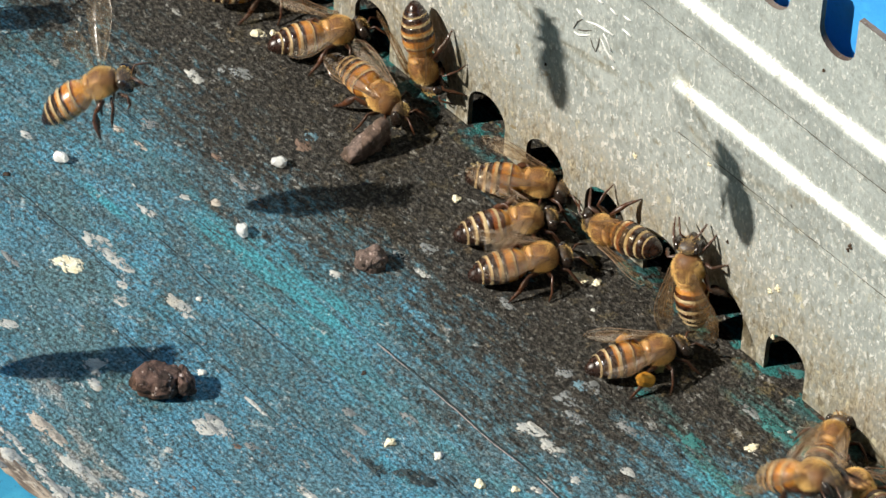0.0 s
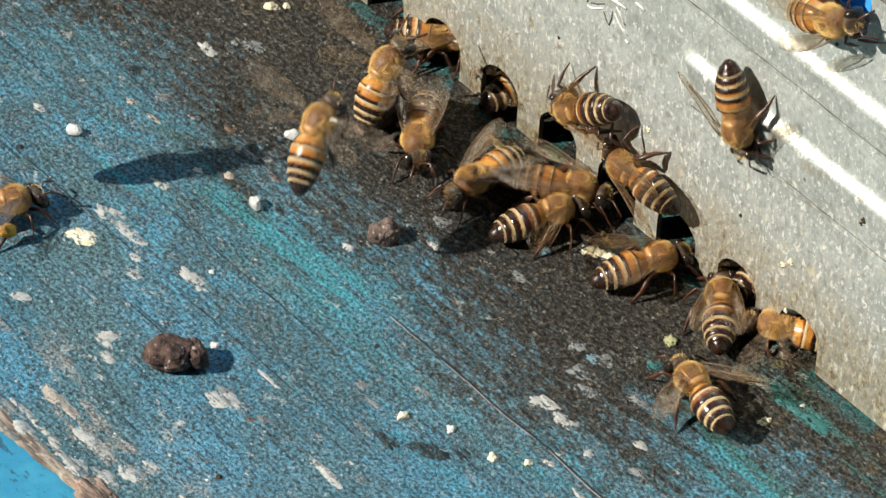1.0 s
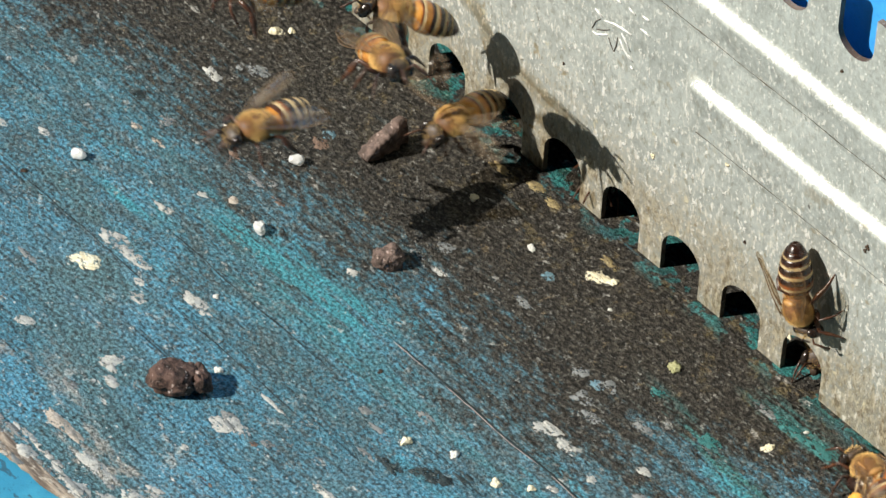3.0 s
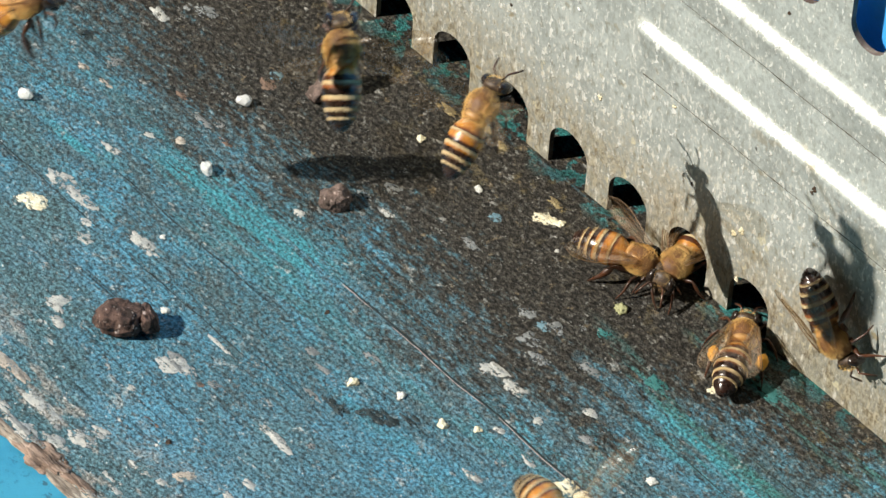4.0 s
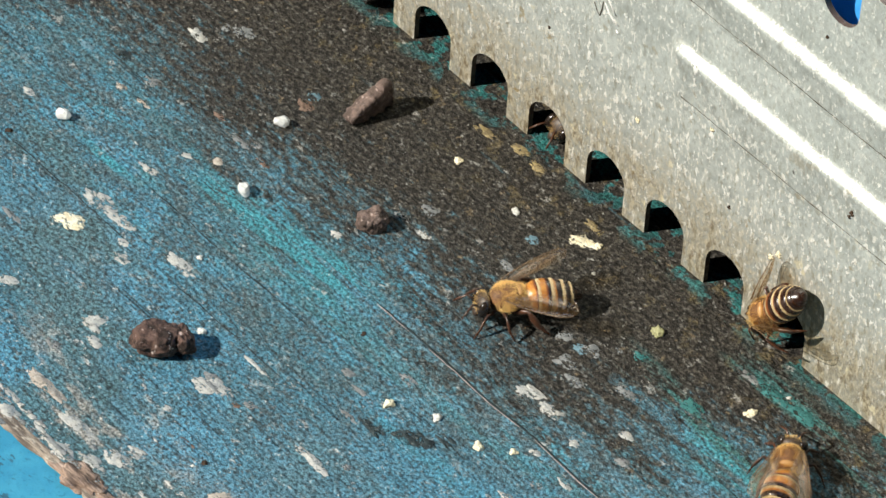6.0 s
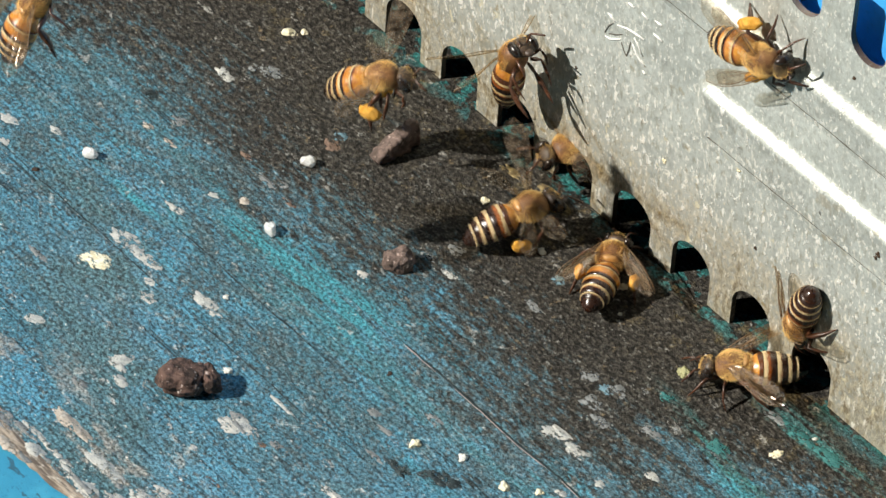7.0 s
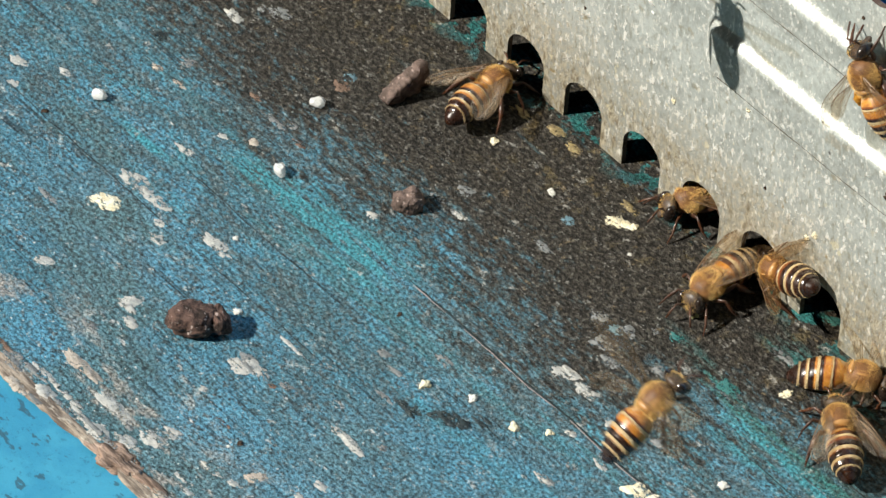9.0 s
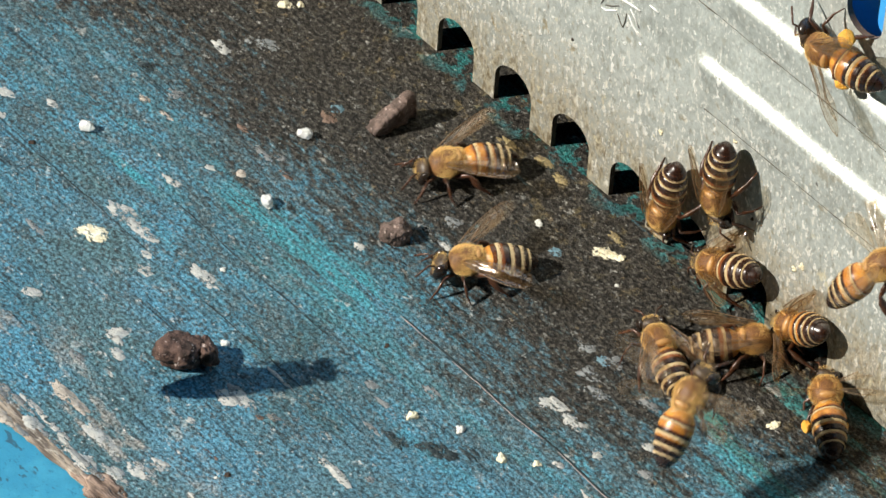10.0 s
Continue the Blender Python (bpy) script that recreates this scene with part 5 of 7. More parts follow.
    fly('walker_dusky', [(0, pose(0.09114, -0.00631, 0.00000, 0.0, -0.0, 172.1)), (0.3, pose(0.08565, -0.01035, 0.00000, 0.0, 0.0, -179.0)),
        (0.5, pose(0.07967, -0.01111, 0.00000, 0.0, -0.0, 169.6)), (0.8, pose(0.07607, -0.01044, 0.00000, 0.0, -0.0, 168.7)),
        (1, pose(0.06982, -0.01325, 0.00000, 0.0, -0.0, 165.9)), (1.2, pose(0.06540, -0.01024, 0.00000, 0.0, -0.0, 136.6)),
        (1.5, pose(0.06267, -0.00291, 0.00000, 0.0, -0.0, 97.0)), (1.7, pose(0.06122, -0.00016, 0.00000, 0.0, -0.0, 107.5)),
        (1.8, pose(0.06001, -0.00529, 0.00000, 0.0, -0.0, 107.5)), (1.98, pose(0.06320, 0.00500, 0.00000, 0.0, -0.0, 90.0)),
        (2.22, pose(0.06320, 0.01400, 0.00000, 0.0, -0.0, 90.0)), (2.8, pose(0.06206, 0.04657, 0.00000, 0.0, -0.0, 90.0)),
        (10, pose(0.06206, 0.04657, 0.00000, 0.0, -0.0, 90.0))])
    fly('flyer', [(0, pose(0.00641, -0.04275, 0.02135, 0.0, -29.8, 47.2)), (0.1, pose(0.00124, -0.03980, 0.02002, -0.0, -6.6, 48.2)),
        (0.2, pose(0.02055, -0.04465, 0.02107, -0.0, -12.7, 49.1)), (0.3, pose(0.02862, -0.04261, 0.02015, 0.0, -18.9, 50.1)),
        (0.4, pose(0.03673, -0.03393, 0.01726, -0.0, -25.2, 51.1)), (0.5, pose(0.04687, -0.02780, 0.01744, 0.0, -31.4, 52.3)),
        (0.6, pose(0.04466, -0.01656, 0.01228, 0.0, -46.3, 107.2)), (0.7, pose(0.02662, -0.02596, 0.01445, 0.0, -49.2, 119.0)),
        (0.8, pose(0.01761, -0.02026, 0.01245, 0.0, -49.3, 110.8)), (1, pose(0.01623, -0.00965, 0.00850, 0.0, -50.1, 90.7)),
        (1.2, pose(0.00706, -0.00455, 0.00000, 0.0, -0.0, 120.7)), (1.5, pose(0.00606, -0.00411, 0.00000, 0.0, -0.0, 124.2)),
        (1.7, pose(0.00796, -0.00421, 0.00000, 0.0, -0.0, 117.4)), (2, pose(0.00606, -0.00639, 0.00000, 0.0, -0.0, 118.4)),
        (2.2, pose(0.00867, -0.00398, 0.00000, 0.0, -0.0, 107.7)), (2.8, pose(0.01305, -0.00045, 0.00000, 0.0, -0.0, 117.0)),
        (2.9, pose(0.01420, -0.00644, 0.01006, 7.5, -4.9, 165.2)), (3, pose(0.01536, -0.01242, 0.02012, 7.8, -16.2, -132.1)),
        (3.1, pose(0.01651, -0.01841, 0.03018, 0.0, -21.3, -81.1)), (3.3, pose(0.00645, -0.02697, 0.04003, -0.0, -8.5, -136.1)),
        (3.65, pose(-0.23058, -0.22866, 0.04855, -0.0, -8.5, -136.1)), (10, pose(-0.23008, -0.22916, 0.04855, -0.0, -8.5, -136.1))])
    fly('flyer', [(0, pose(-0.07781, -0.31088, 0.03015, -0.0, -74.2, 69.3)), (0.3, pose(0.08077, -0.09466, 0.06989, -0.0, -74.2, 69.3)),
        (0.4, pose(0.07224, -0.08868, 0.06904, -0.0, -59.3, 102.0)), (0.5, pose(0.05069, -0.08422, 0.06806, -0.0, -42.4, 80.2)),
        (0.55, pose(0.03841, -0.08279, 0.06703, -9.0, -21.0, 126.2)), (0.6, pose(0.02613, -0.08136, 0.06600, 0.0, -0.0, 165.7)),
        (0.8, pose(0.00072, -0.07883, 0.06600, 0.0, -0.0, 174.3)), (1.15, pose(-0.27953, -0.17225, 0.04178, 0.0, -0.0, 174.3)),
        (10, pose(-0.27903, -0.17275, 0.04178, 0.0, -0.0, 174.3))])
    fly('walker', [(0, pose(-0.01038, -0.00414, 0.00000, 0.0, -0.0, 58.4)), (0.4, pose(-0.00233, -0.00433, 0.00000, 0.0, -0.0, 58.2)),
        (0.5, pose(0.00141, -0.00342, 0.00000, 0.0, -0.0, 61.1)), (0.8, pose(0.00515, 0.00360, 0.00000, 0.0, -0.0, 46.6)),
        (1.2, pose(0.00271, 0.00780, 0.00000, 0.0, -0.0, 34.4)), (2.2, pose(-0.00496, 0.01107, 0.00000, 0.0, -0.0, 34.5)),
        (3, pose(-0.02209, -0.00397, 0.00000, 0.0, -0.0, 34.5)), (10, pose(-0.02209, -0.00397, 0.00000, 0.0, -0.0, 34.5))])
    fly('walker', [(0, pose(0.03304, 0.02722, 0.00000, -0.0, -0.0, -90.0)), (0.2, pose(0.02977, -0.00722, 0.00000, 0.0, 0.0, -105.5)),
        (0.5, pose(0.02941, -0.00105, 0.00000, 0.0, 0.0, -143.7)), (0.7, pose(0.03103, -0.00030, 0.00000, 0.0, 0.0, -122.7)),
        (1, pose(0.03122, -0.01145, 0.00000, 0.0, 0.0, -91.5)), (1.2, pose(0.02778, -0.02307, 0.00000, 0.0, 0.0, -105.5)),
        (1.3, pose(0.02771, -0.02359, 0.00000, 0.0, 0.0, -116.5)), (1.4, pose(0.02709, -0.03518, 0.01171, 0.0, -36.4, -114.3)),
        (1.5, pose(0.02141, -0.04901, 0.02139, 0.0, -30.5, -121.9)), (1.6, pose(0.01300, -0.06113, 0.02615, -0.0, -19.5, -124.2)),
        (1.7, pose(0.00494, -0.06511, 0.03025, -0.0, -24.8, -151.1)), (1.9, pose(-0.00858, -0.07797, 0.04033, 0.0, -28.4, -137.3)),
        (2.25, pose(-0.24437, -0.30224, 0.04865, 0.0, -28.4, -137.3)), (10, pose(-0.24387, -0.30274, 0.04865, 0.0, -28.4, -137.3))])
    fly('flyer', [(0, pose(0.07349, 0.03481, 0.00000, -0.0, -0.0, -90.0)), (0.35, pose(0.07320, 0.00900, 0.00000, -0.0, -0.0, -90.0)),
        (0.7, pose(0.07022, 0.00064, 0.00000, 0.0, 0.0, -154.8)), (1, pose(0.06995, -0.00017, 0.00000, 0.0, 0.0, -144.2)),
        (1.3, pose(0.06845, -0.00502, 0.00000, 0.0, 0.0, -146.3)), (1.5, pose(0.06979, 0.00021, 0.00000, 0.0, 0.0, -147.5)),
        (1.6, pose(0.06812, -0.00552, 0.00000, 0.0, 0.0, -140.9)), (1.633, pose(0.06985, -0.00334, 0.00132, -7.6, -5.4, 172.4)),
        (1.667, pose(0.07159, -0.00116, 0.00265, -7.9, -17.0, 112.6)), (1.7, pose(0.07333, 0.00102, 0.00397, 0.0, -22.6, 62.8)),
        (1.8, pose(0.08482, -0.03160, 0.03186, -0.0, -39.0, 46.0)), (1.9, pose(0.08321, -0.06238, 0.04687, 0.0, -39.2, 38.8)),
        (2, pose(0.06238, -0.08038, 0.04658, 0.0, -34.0, 71.1)), (2.1, pose(0.04161, -0.07263, 0.04673, 0.0, -36.7, 74.4)),
        (2.2, pose(0.03694, -0.06541, 0.04722, -0.0, -45.2, 126.1)), (2.4, pose(0.00459, -0.04645, 0.04500, 0.0, 0.0, 147.8)),
        (2.75, pose(-0.30243, -0.14879, 0.04572, 0.0, 0.0, 147.8)), (10, pose(-0.30193, -0.14929, 0.04572, 0.0, 0.0, 147.8))])
    fly('walker', [(0, pose(0.06660, 0.00000, 0.07041, 90.0, -32.5, 0.0)), (0.4, pose(0.06241, 0.00000, 0.05439, 90.0, -30.9, -0.0)),
        (0.5, pose(0.06443, 0.00000, 0.05108, 90.0, -31.6, -0.0)), (0.7, pose(0.06024, 0.00000, 0.04414, 90.0, -15.1, 0.0)),
        (0.8, pose(0.06173, 0.00000, 0.04066, 90.0, 29.1, 0.0)), (1, pose(0.06339, 0.00000, 0.03125, 90.0, 69.3, 0.0)),
        (1.2, pose(0.06527, 0.00000, 0.02041, 90.0, 32.0, 0.0)), (1.5, pose(0.06443, 0.00000, 0.01520, 90.0, 84.7, 0.0)),
        (1.8, pose(0.06736, 0.00000, 0.00952, 90.0, 54.5, 0.0)), (2, pose(0.07190, 0.00000, 0.00752, 90.0, 16.7, 0.0)),
        (2.2, pose(0.06862, 0.00141, 0.00320, 76.4, 46.6, 45.6)), (2.29, pose(0.07091, 0.00320, 0.00160, 40.2, 16.1, 60.7)),
        (2.38, pose(0.07320, 0.00500, 0.00000, 0.0, -0.0, 90.0)), (2.62, pose(0.07320, 0.01400, 0.00000, 0.0, -0.0, 90.0)),
        (3.2, pose(0.07549, 0.05453, 0.00000, 0.0, -0.0, 90.0)), (10, pose(0.07549, 0.05453, 0.00000, 0.0, -0.0, 90.0))])
    fly('walker', [(0, pose(0.07812, 0.00000, 0.08220, 90.0, -43.0, 0.0)), (0.8, pose(0.07391, 0.00000, 0.05982, 90.0, -21.3, 0.0)),
        (1, pose(0.07516, 0.00000, 0.05731, 90.0, -28.6, 0.0)), (1.2, pose(0.07577, 0.00000, 0.05745, 90.0, -20.5, 0.0)),
        (1.5, pose(0.07478, 0.00000, 0.05742, 90.0, -17.1, -0.0)), (1.8, pose(0.07419, 0.00000, 0.05887, 90.0, 5.4, 0.0)),
        (2, pose(0.07324, 0.00000, 0.05019, 90.0, 64.3, 0.0)), (2.2, pose(0.07781, 0.00000, 0.03788, 90.0, 66.5, 0.0)),
        (2.8, pose(0.10342, 0.00000, 0.03511, 90.0, 66.5, 0.0)), (10, pose(0.10392, -0.00050, 0.03511, 90.0, 66.5, 0.0))])
    fly('flyer', [(0, pose(-0.19987, -0.22721, 0.02393, 0.0, -9.9, 75.1)), (0.35, pose(-0.19687, -0.22521, 0.02293, 0.0, -9.9, 75.1)),
        (0.7, pose(0.00039, -0.04440, 0.02504, 0.0, -9.9, 75.1)), (0.8, pose(0.01651, -0.04300, 0.02698, 0.0, -41.1, 75.1)),
        (0.9, pose(0.02721, -0.04283, 0.02003, 0.0, -9.0, 91.3)), (1, pose(0.02394, -0.02810, 0.01656, 0.0, -33.6, 105.8)),
        (1.1, pose(0.01053, -0.02412, 0.01371, 0.0, -36.4, 80.2)), (1.2, pose(0.00377, -0.01532, 0.00778, 0.0, -37.5, 91.4)),
        (1.5, pose(-0.00135, -0.00926, 0.00000, 0.0, -0.0, 137.3)), (1.8, pose(0.00019, -0.00617, 0.00000, 0.0, -0.0, 115.7)),
        (2, pose(-0.00051, -0.00560, 0.00000, 0.0, -0.0, 108.0)), (2.2, pose(0.00122, -0.00481, 0.00000, 0.0, -0.0, 91.3)),
        (2.7, pose(0.00958, -0.00415, 0.00000, 0.0, -0.0, 92.8)), (2.833, pose(0.00922, -0.01551, 0.01336, 5.5, -3.0, 144.4)),
        (2.967, pose(0.00886, -0.02688, 0.02672, 5.6, -11.2, -145.1)), (3.1, pose(0.00851, -0.03824, 0.04008, 0.0, -14.3, -92.1)),
        (3.3, pose(-0.01630, -0.05719, 0.05013, 0.0, -18.0, -141.7)), (3.65, pose(-0.23190, -0.22186, 0.04305, 0.0, -18.0, -141.7)),
        (10, pose(-0.23140, -0.22236, 0.04305, 0.0, -18.0, -141.7))])
    fly('walker', [(0, pose(0.01208, 0.02356, 0.00100, -0.0, -0.0, -90.0)), (0.3, pose(0.01508, 0.02556, 0.00000, -0.0, -0.0, -90.0)),
        (0.85, pose(0.01320, 0.00900, 0.00000, -0.0, -0.0, -90.0)), (1.2, pose(0.00886, -0.00534, 0.00000, 0.0, 0.0, -143.0)),
        (1.5, pose(0.00970, -0.00023, 0.00000, 0.0, 0.0, -136.4)), (1.8, pose(0.00434, -0.00014, 0.00000, 0.0, 0.0, -104.6)),
        (2, pose(0.00361, 0.00034, 0.00000, -0.0, -0.0, -62.0)), (2.2, pose(0.00824, 0.00291, 0.00683, 52.9, -28.5, -42.9)),
        (3, pose(0.01612, 0.00000, 0.03628, 90.0, -36.6, 0.0)), (10, pose(0.01662, -0.00050, 0.03628, 90.0, -36.6, 0.0))])
    fly('walker_dusky', [(0, pose(0.00748, 0.04455, 0.00100, -0.0, -0.0, -90.0)), (0.8, pose(0.01048, 0.04655, 0.00000, -0.0, -0.0, -90.0)),
        (1.35, pose(0.01320, 0.00900, 0.00000, -0.0, -0.0, -90.0)), (1.7, pose(0.01063, -0.00244, 0.00000, 0.0, 0.0, -110.4)),
        (1.8, pose(0.01106, -0.00534, 0.00000, 0.0, 0.0, -110.4)), (2, pose(0.01183, -0.00776, 0.00000, 0.0, 0.0, -107.1)),
        (2.2, pose(0.01415, -0.00655, 0.00000, 0.0, 0.0, -101.9)), (2.8, pose(0.02070, -0.01309, 0.00000, 0.0, 0.0, -97.8)),
        (3.1, pose(0.01435, -0.04288, 0.03005, -0.0, -10.6, -101.8)), (3.3, pose(-0.00195, -0.06798, 0.05002, 0.0, -7.6, -122.7)),
        (3.65, pose(-0.15422, -0.30251, 0.04535, 0.0, -7.6, -122.7)), (10, pose(-0.15372, -0.30301, 0.04535, 0.0, -7.6, -122.7))])
    fly('walker_pollen', [(0, pose(-0.23090, -0.27596, 0.01687, 0.0, -0.0, 71.1)), (0.45, pose(-0.22790, -0.27396, 0.01587, 0.0, -0.0, 71.1)),
        (0.8, pose(-0.00930, -0.06933, 0.00400, 0.0, -0.0, 71.1)), (1, pose(-0.00006, -0.05424, 0.00000, 0.0, -0.0, 71.1)),
        (1.2, pose(0.00631, -0.04920, 0.00000, 0.0, -0.0, 71.7)), (1.3, pose(0.00876, -0.04634, 0.00000, 0.0, -0.0, 69.2)),
        (1.5, pose(0.01631, -0.03876, 0.00000, 0.0, -0.0, 72.0)), (1.7, pose(0.02257, -0.02926, 0.00000, 0.0, -0.0, 72.5)),
        (1.8, pose(0.02558, -0.02266, 0.00000, 0.0, -0.0, 73.2)), (2, pose(0.03471, -0.01442, 0.00000, 0.0, -0.0, 67.0)),
        (2.2, pose(0.04290, -0.00503, 0.00000, 0.0, -0.0, 72.3)), (2.38, pose(0.04320, 0.00500, 0.00000, 0.0, -0.0, 90.0)),
        (2.62, pose(0.04320, 0.01400, 0.00000, 0.0, -0.0, 90.0)), (3.2, pose(0.04268, 0.03130, 0.00000, 0.0, -0.0, 90.0)),
        (10, pose(0.04268, 0.03130, 0.00000, 0.0, -0.0, 90.0))])
    fly('walker_pollen_dusky', [(0, pose(0.10662, -0.00551, 0.00000, 0.0, 0.0, -158.4)), (2.2, pose(0.10224, -0.00757, 0.00000, 0.0, 0.0, -158.4)),
        (2.9, pose(0.09260, -0.00571, 0.00000, 0.0, 0.0, -158.4)), (3.033, pose(0.08813, -0.00480, 0.00000, -0.0, -0.0, 152.1)),
        (3.167, pose(0.08367, -0.00389, 0.00000, -0.0, -0.0, 88.0)), (3.3, pose(0.07920, -0.00298, 0.00000, 0.0, -0.0, 38.6)),
        (3.5, pose(0.08366, -0.00327, 0.00000, 0.0, -0.0, 39.6)), (3.7, pose(0.08139, -0.00460, 0.00000, 0.0, -0.0, 96.0)),
        (4, pose(0.07577, -0.00335, 0.00000, 0.0, -0.0, 126.1)), (4.2, pose(0.07451, -0.00146, 0.00000, 0.0, -0.0, 123.5)),
        (4.5, pose(0.07072, 0.00148, 0.00000, 0.0, -0.0, 127.0)), (4.68, pose(0.07320, 0.00500, 0.00000, 0.0, -0.0, 90.0)),
        (4.92, pose(0.07320, 0.01400, 0.00000, 0.0, -0.0, 90.0)), (5.5, pose(0.07400, 0.03395, 0.00000, 0.0, -0.0, 90.0)),
        (10, pose(0.07400, 0.03395, 0.00000, 0.0, -0.0, 90.0))])
    fly('flyer_dusky', [(0, pose(-0.20795, -0.20476, 0.02776, 0.0, -6.7, 55.8)), (1.45, pose(-0.20495, -0.20276, 0.02676, 0.0, -6.7, 55.8)),
        (1.8, pose(-0.00232, -0.06446, 0.04002, 0.0, -6.7, 55.8)), (1.9, pose(0.01285, -0.05753, 0.04014, -0.0, -18.5, 55.8)),
        (2, pose(0.03709, -0.04716, 0.04138, 0.0, -30.3, 55.8)), (2.1, pose(0.04808, -0.04464, 0.03003, 0.0, -8.0, 73.7)),
        (2.2, pose(0.04315, -0.03345, 0.02976, -0.0, -37.2, 93.0)), (2.4, pose(0.03815, -0.00878, 0.02010, 0.0, 15.4, 100.5)),
        (2.6, pose(0.02622, 0.00245, 0.04009, -0.0, -14.8, 138.3)), (2.75, pose(0.01860, -0.00346, 0.05007, -0.5, -13.4, 177.1)),
        (2.9, pose(0.01098, -0.00936, 0.06006, 0.0, -12.0, -144.2)), (3.25, pose(-0.24455, -0.20744, 0.04101, 0.0, -12.0, -144.2)),
        (10, pose(-0.24405, -0.20794, 0.04101, 0.0, -12.0, -144.2))])
    fly('walker', [(0, pose(-0.18480, -0.18011, 0.02946, 90.0, 78.3, -0.0)), (1.45, pose(-0.18180, -0.17811, 0.02846, 90.0, 78.3, -0.0)),
        (1.8, pose(0.03550, 0.00000, 0.04532, 90.0, 78.3, -0.0)), (2, pose(0.03531, 0.00000, 0.03539, 90.0, 79.0, 0.0)),
        (2.2, pose(0.03979, 0.00000, 0.03143, 90.0, 62.1, 0.0)), (2.6, pose(0.04028, 0.00000, 0.03807, -90.0, 85.7, 180.0)),
        (3.2, pose(0.04289, 0.00000, 0.05846, 90.0, 89.6, 0.0)), (10, pose(0.04339, -0.00050, 0.05846, 90.0, 89.6, 0.0))])
    fly('flyer', [(0, pose(0.01862, 0.03392, 0.00100, -0.0, -0.0, -90.0)), (2.3, pose(0.02162, 0.03592, 0.00000, -0.0, -0.0, -90.0)),
        (2.85, pose(0.02320, 0.00900, 0.00000, -0.0, -0.0, -90.0)), (3.2, pose(0.02279, -0.02455, 0.01607, -0.0, -24.4, -71.2)),
        (3.25, pose(0.02266, -0.01958, 0.01497, 6.2, -31.7, -4.5)), (3.3, pose(0.02254, -0.01461, 0.01388, 0.0, -39.4, 68.6)),
        (3.4, pose(0.02912, -0.00770, 0.00994, 0.0, -40.4, 62.1)), (3.5, pose(0.03776, -0.01189, 0.00746, 0.0, -31.7, 48.5)),
        (3.6, pose(0.04771, -0.01798, 0.00656, -0.0, -33.7, 31.5)), (3.7, pose(0.05782, -0.01321, 0.00753, -0.0, -33.1, 43.1)),
        (3.8, pose(0.07273, -0.00235, 0.00979, -0.0, -37.7, 41.7)), (3.9, pose(0.08970, -0.01670, 0.04898, -0.0, -80.9, 0.0)),
        (4, pose(0.11721, -0.04270, 0.12243, -0.0, -80.9, 0.0)), (4.2, pose(0.14747, -0.08270, 0.20340, -0.0, -80.9, 0.0)),
        (4.55, pose(0.31184, -0.29996, 0.04459, -0.0, -80.9, 0.0)), (10, pose(0.31234, -0.30046, 0.04459, -0.0, -80.9, 0.0))])
    fly('walker', [(0, pose(0.02746, 0.04710, 0.00100, -0.0, -0.0, -90.0)), (2.3, pose(0.03046, 0.04910, 0.00000, -0.0, -0.0, -90.0)),
        (2.85, pose(0.03320, 0.00900, 0.00000, -0.0, -0.0, -90.0)), (3.025, pose(0.03672, 0.00367, 0.00000, -0.0, -0.0, -47.8)),
        (3.2, pose(0.04023, -0.00167, 0.00000, -0.0, -0.0, -5.6)), (3.3, pose(0.04504, -0.00192, 0.00000, -0.0, -0.0, -31.4)),
        (3.4, pose(0.04789, -0.00480, 0.00000, -0.0, -0.0, -13.2)), (3.5, pose(0.04942, -0.00481, 0.00000, -0.0, -0.0, -22.3)),
        (3.7, pose(0.05322, -0.00590, 0.00000, 0.0, -0.0, 12.1)), (4, pose(0.05995, -0.00438, 0.00000, 0.0, -0.0, 17.7)),
        (4.2, pose(0.06153, -0.00238, 0.00000, 0.0, -0.0, 17.7)), (4.5, pose(0.06474, -0.00533, 0.00000, 0.0, -0.0, 14.5)),
        (4.8, pose(0.06837, -0.00696, 0.00000, -0.0, -0.0, -5.2)), (5, pose(0.07202, -0.01103, 0.00000, -0.0, -0.0, -35.0)),
        (5.2, pose(0.07292, -0.01239, 0.00000, -0.0, -0.0, -38.3)), (5.6, pose(0.06376, -0.01741, 0.00000, -0.0, -0.0, -81.2)),
        (6, pose(0.04955, -0.02068, 0.00000, 0.0, 0.0, -122.6)), (6.3, pose(0.04029, -0.02530, 0.00000, 0.0, 0.0, -112.5)),
        (6.5, pose(0.03839, -0.03222, 0.00000, 0.0, 0.0, -137.1)), (6.6, pose(0.03824, -0.03713, 0.00933, 0.0, -29.4, -117.5)),
        (6.7, pose(0.02729, -0.04780, 0.02353, 0.0, -33.0, -114.5)), (6.75, pose(0.02118, -0.05338, 0.03183, -12.4, -46.3, -168.2)),
        (6.8, pose(0.01508, -0.05895, 0.04013, 0.0, -60.9, 120.1)), (6.9, pose(0.00696, -0.05804, 0.04116, 0.0, -61.4, 125.0)),
        (7, pose(0.00504, -0.05438, 0.04211, 0.0, -60.6, 76.0)), (7.05, pose(-0.00530, -0.04756, 0.04207, -9.4, -33.3, 113.0)),
        (7.1, pose(-0.01564, -0.04075, 0.04202, 0.0, -6.6, 139.7)), (7.45, pose(-0.32179, -0.14280, 0.04955, 0.0, -6.6, 139.7)),
        (10, pose(-0.32129, -0.14330, 0.04955, 0.0, -6.6, 139.7))])
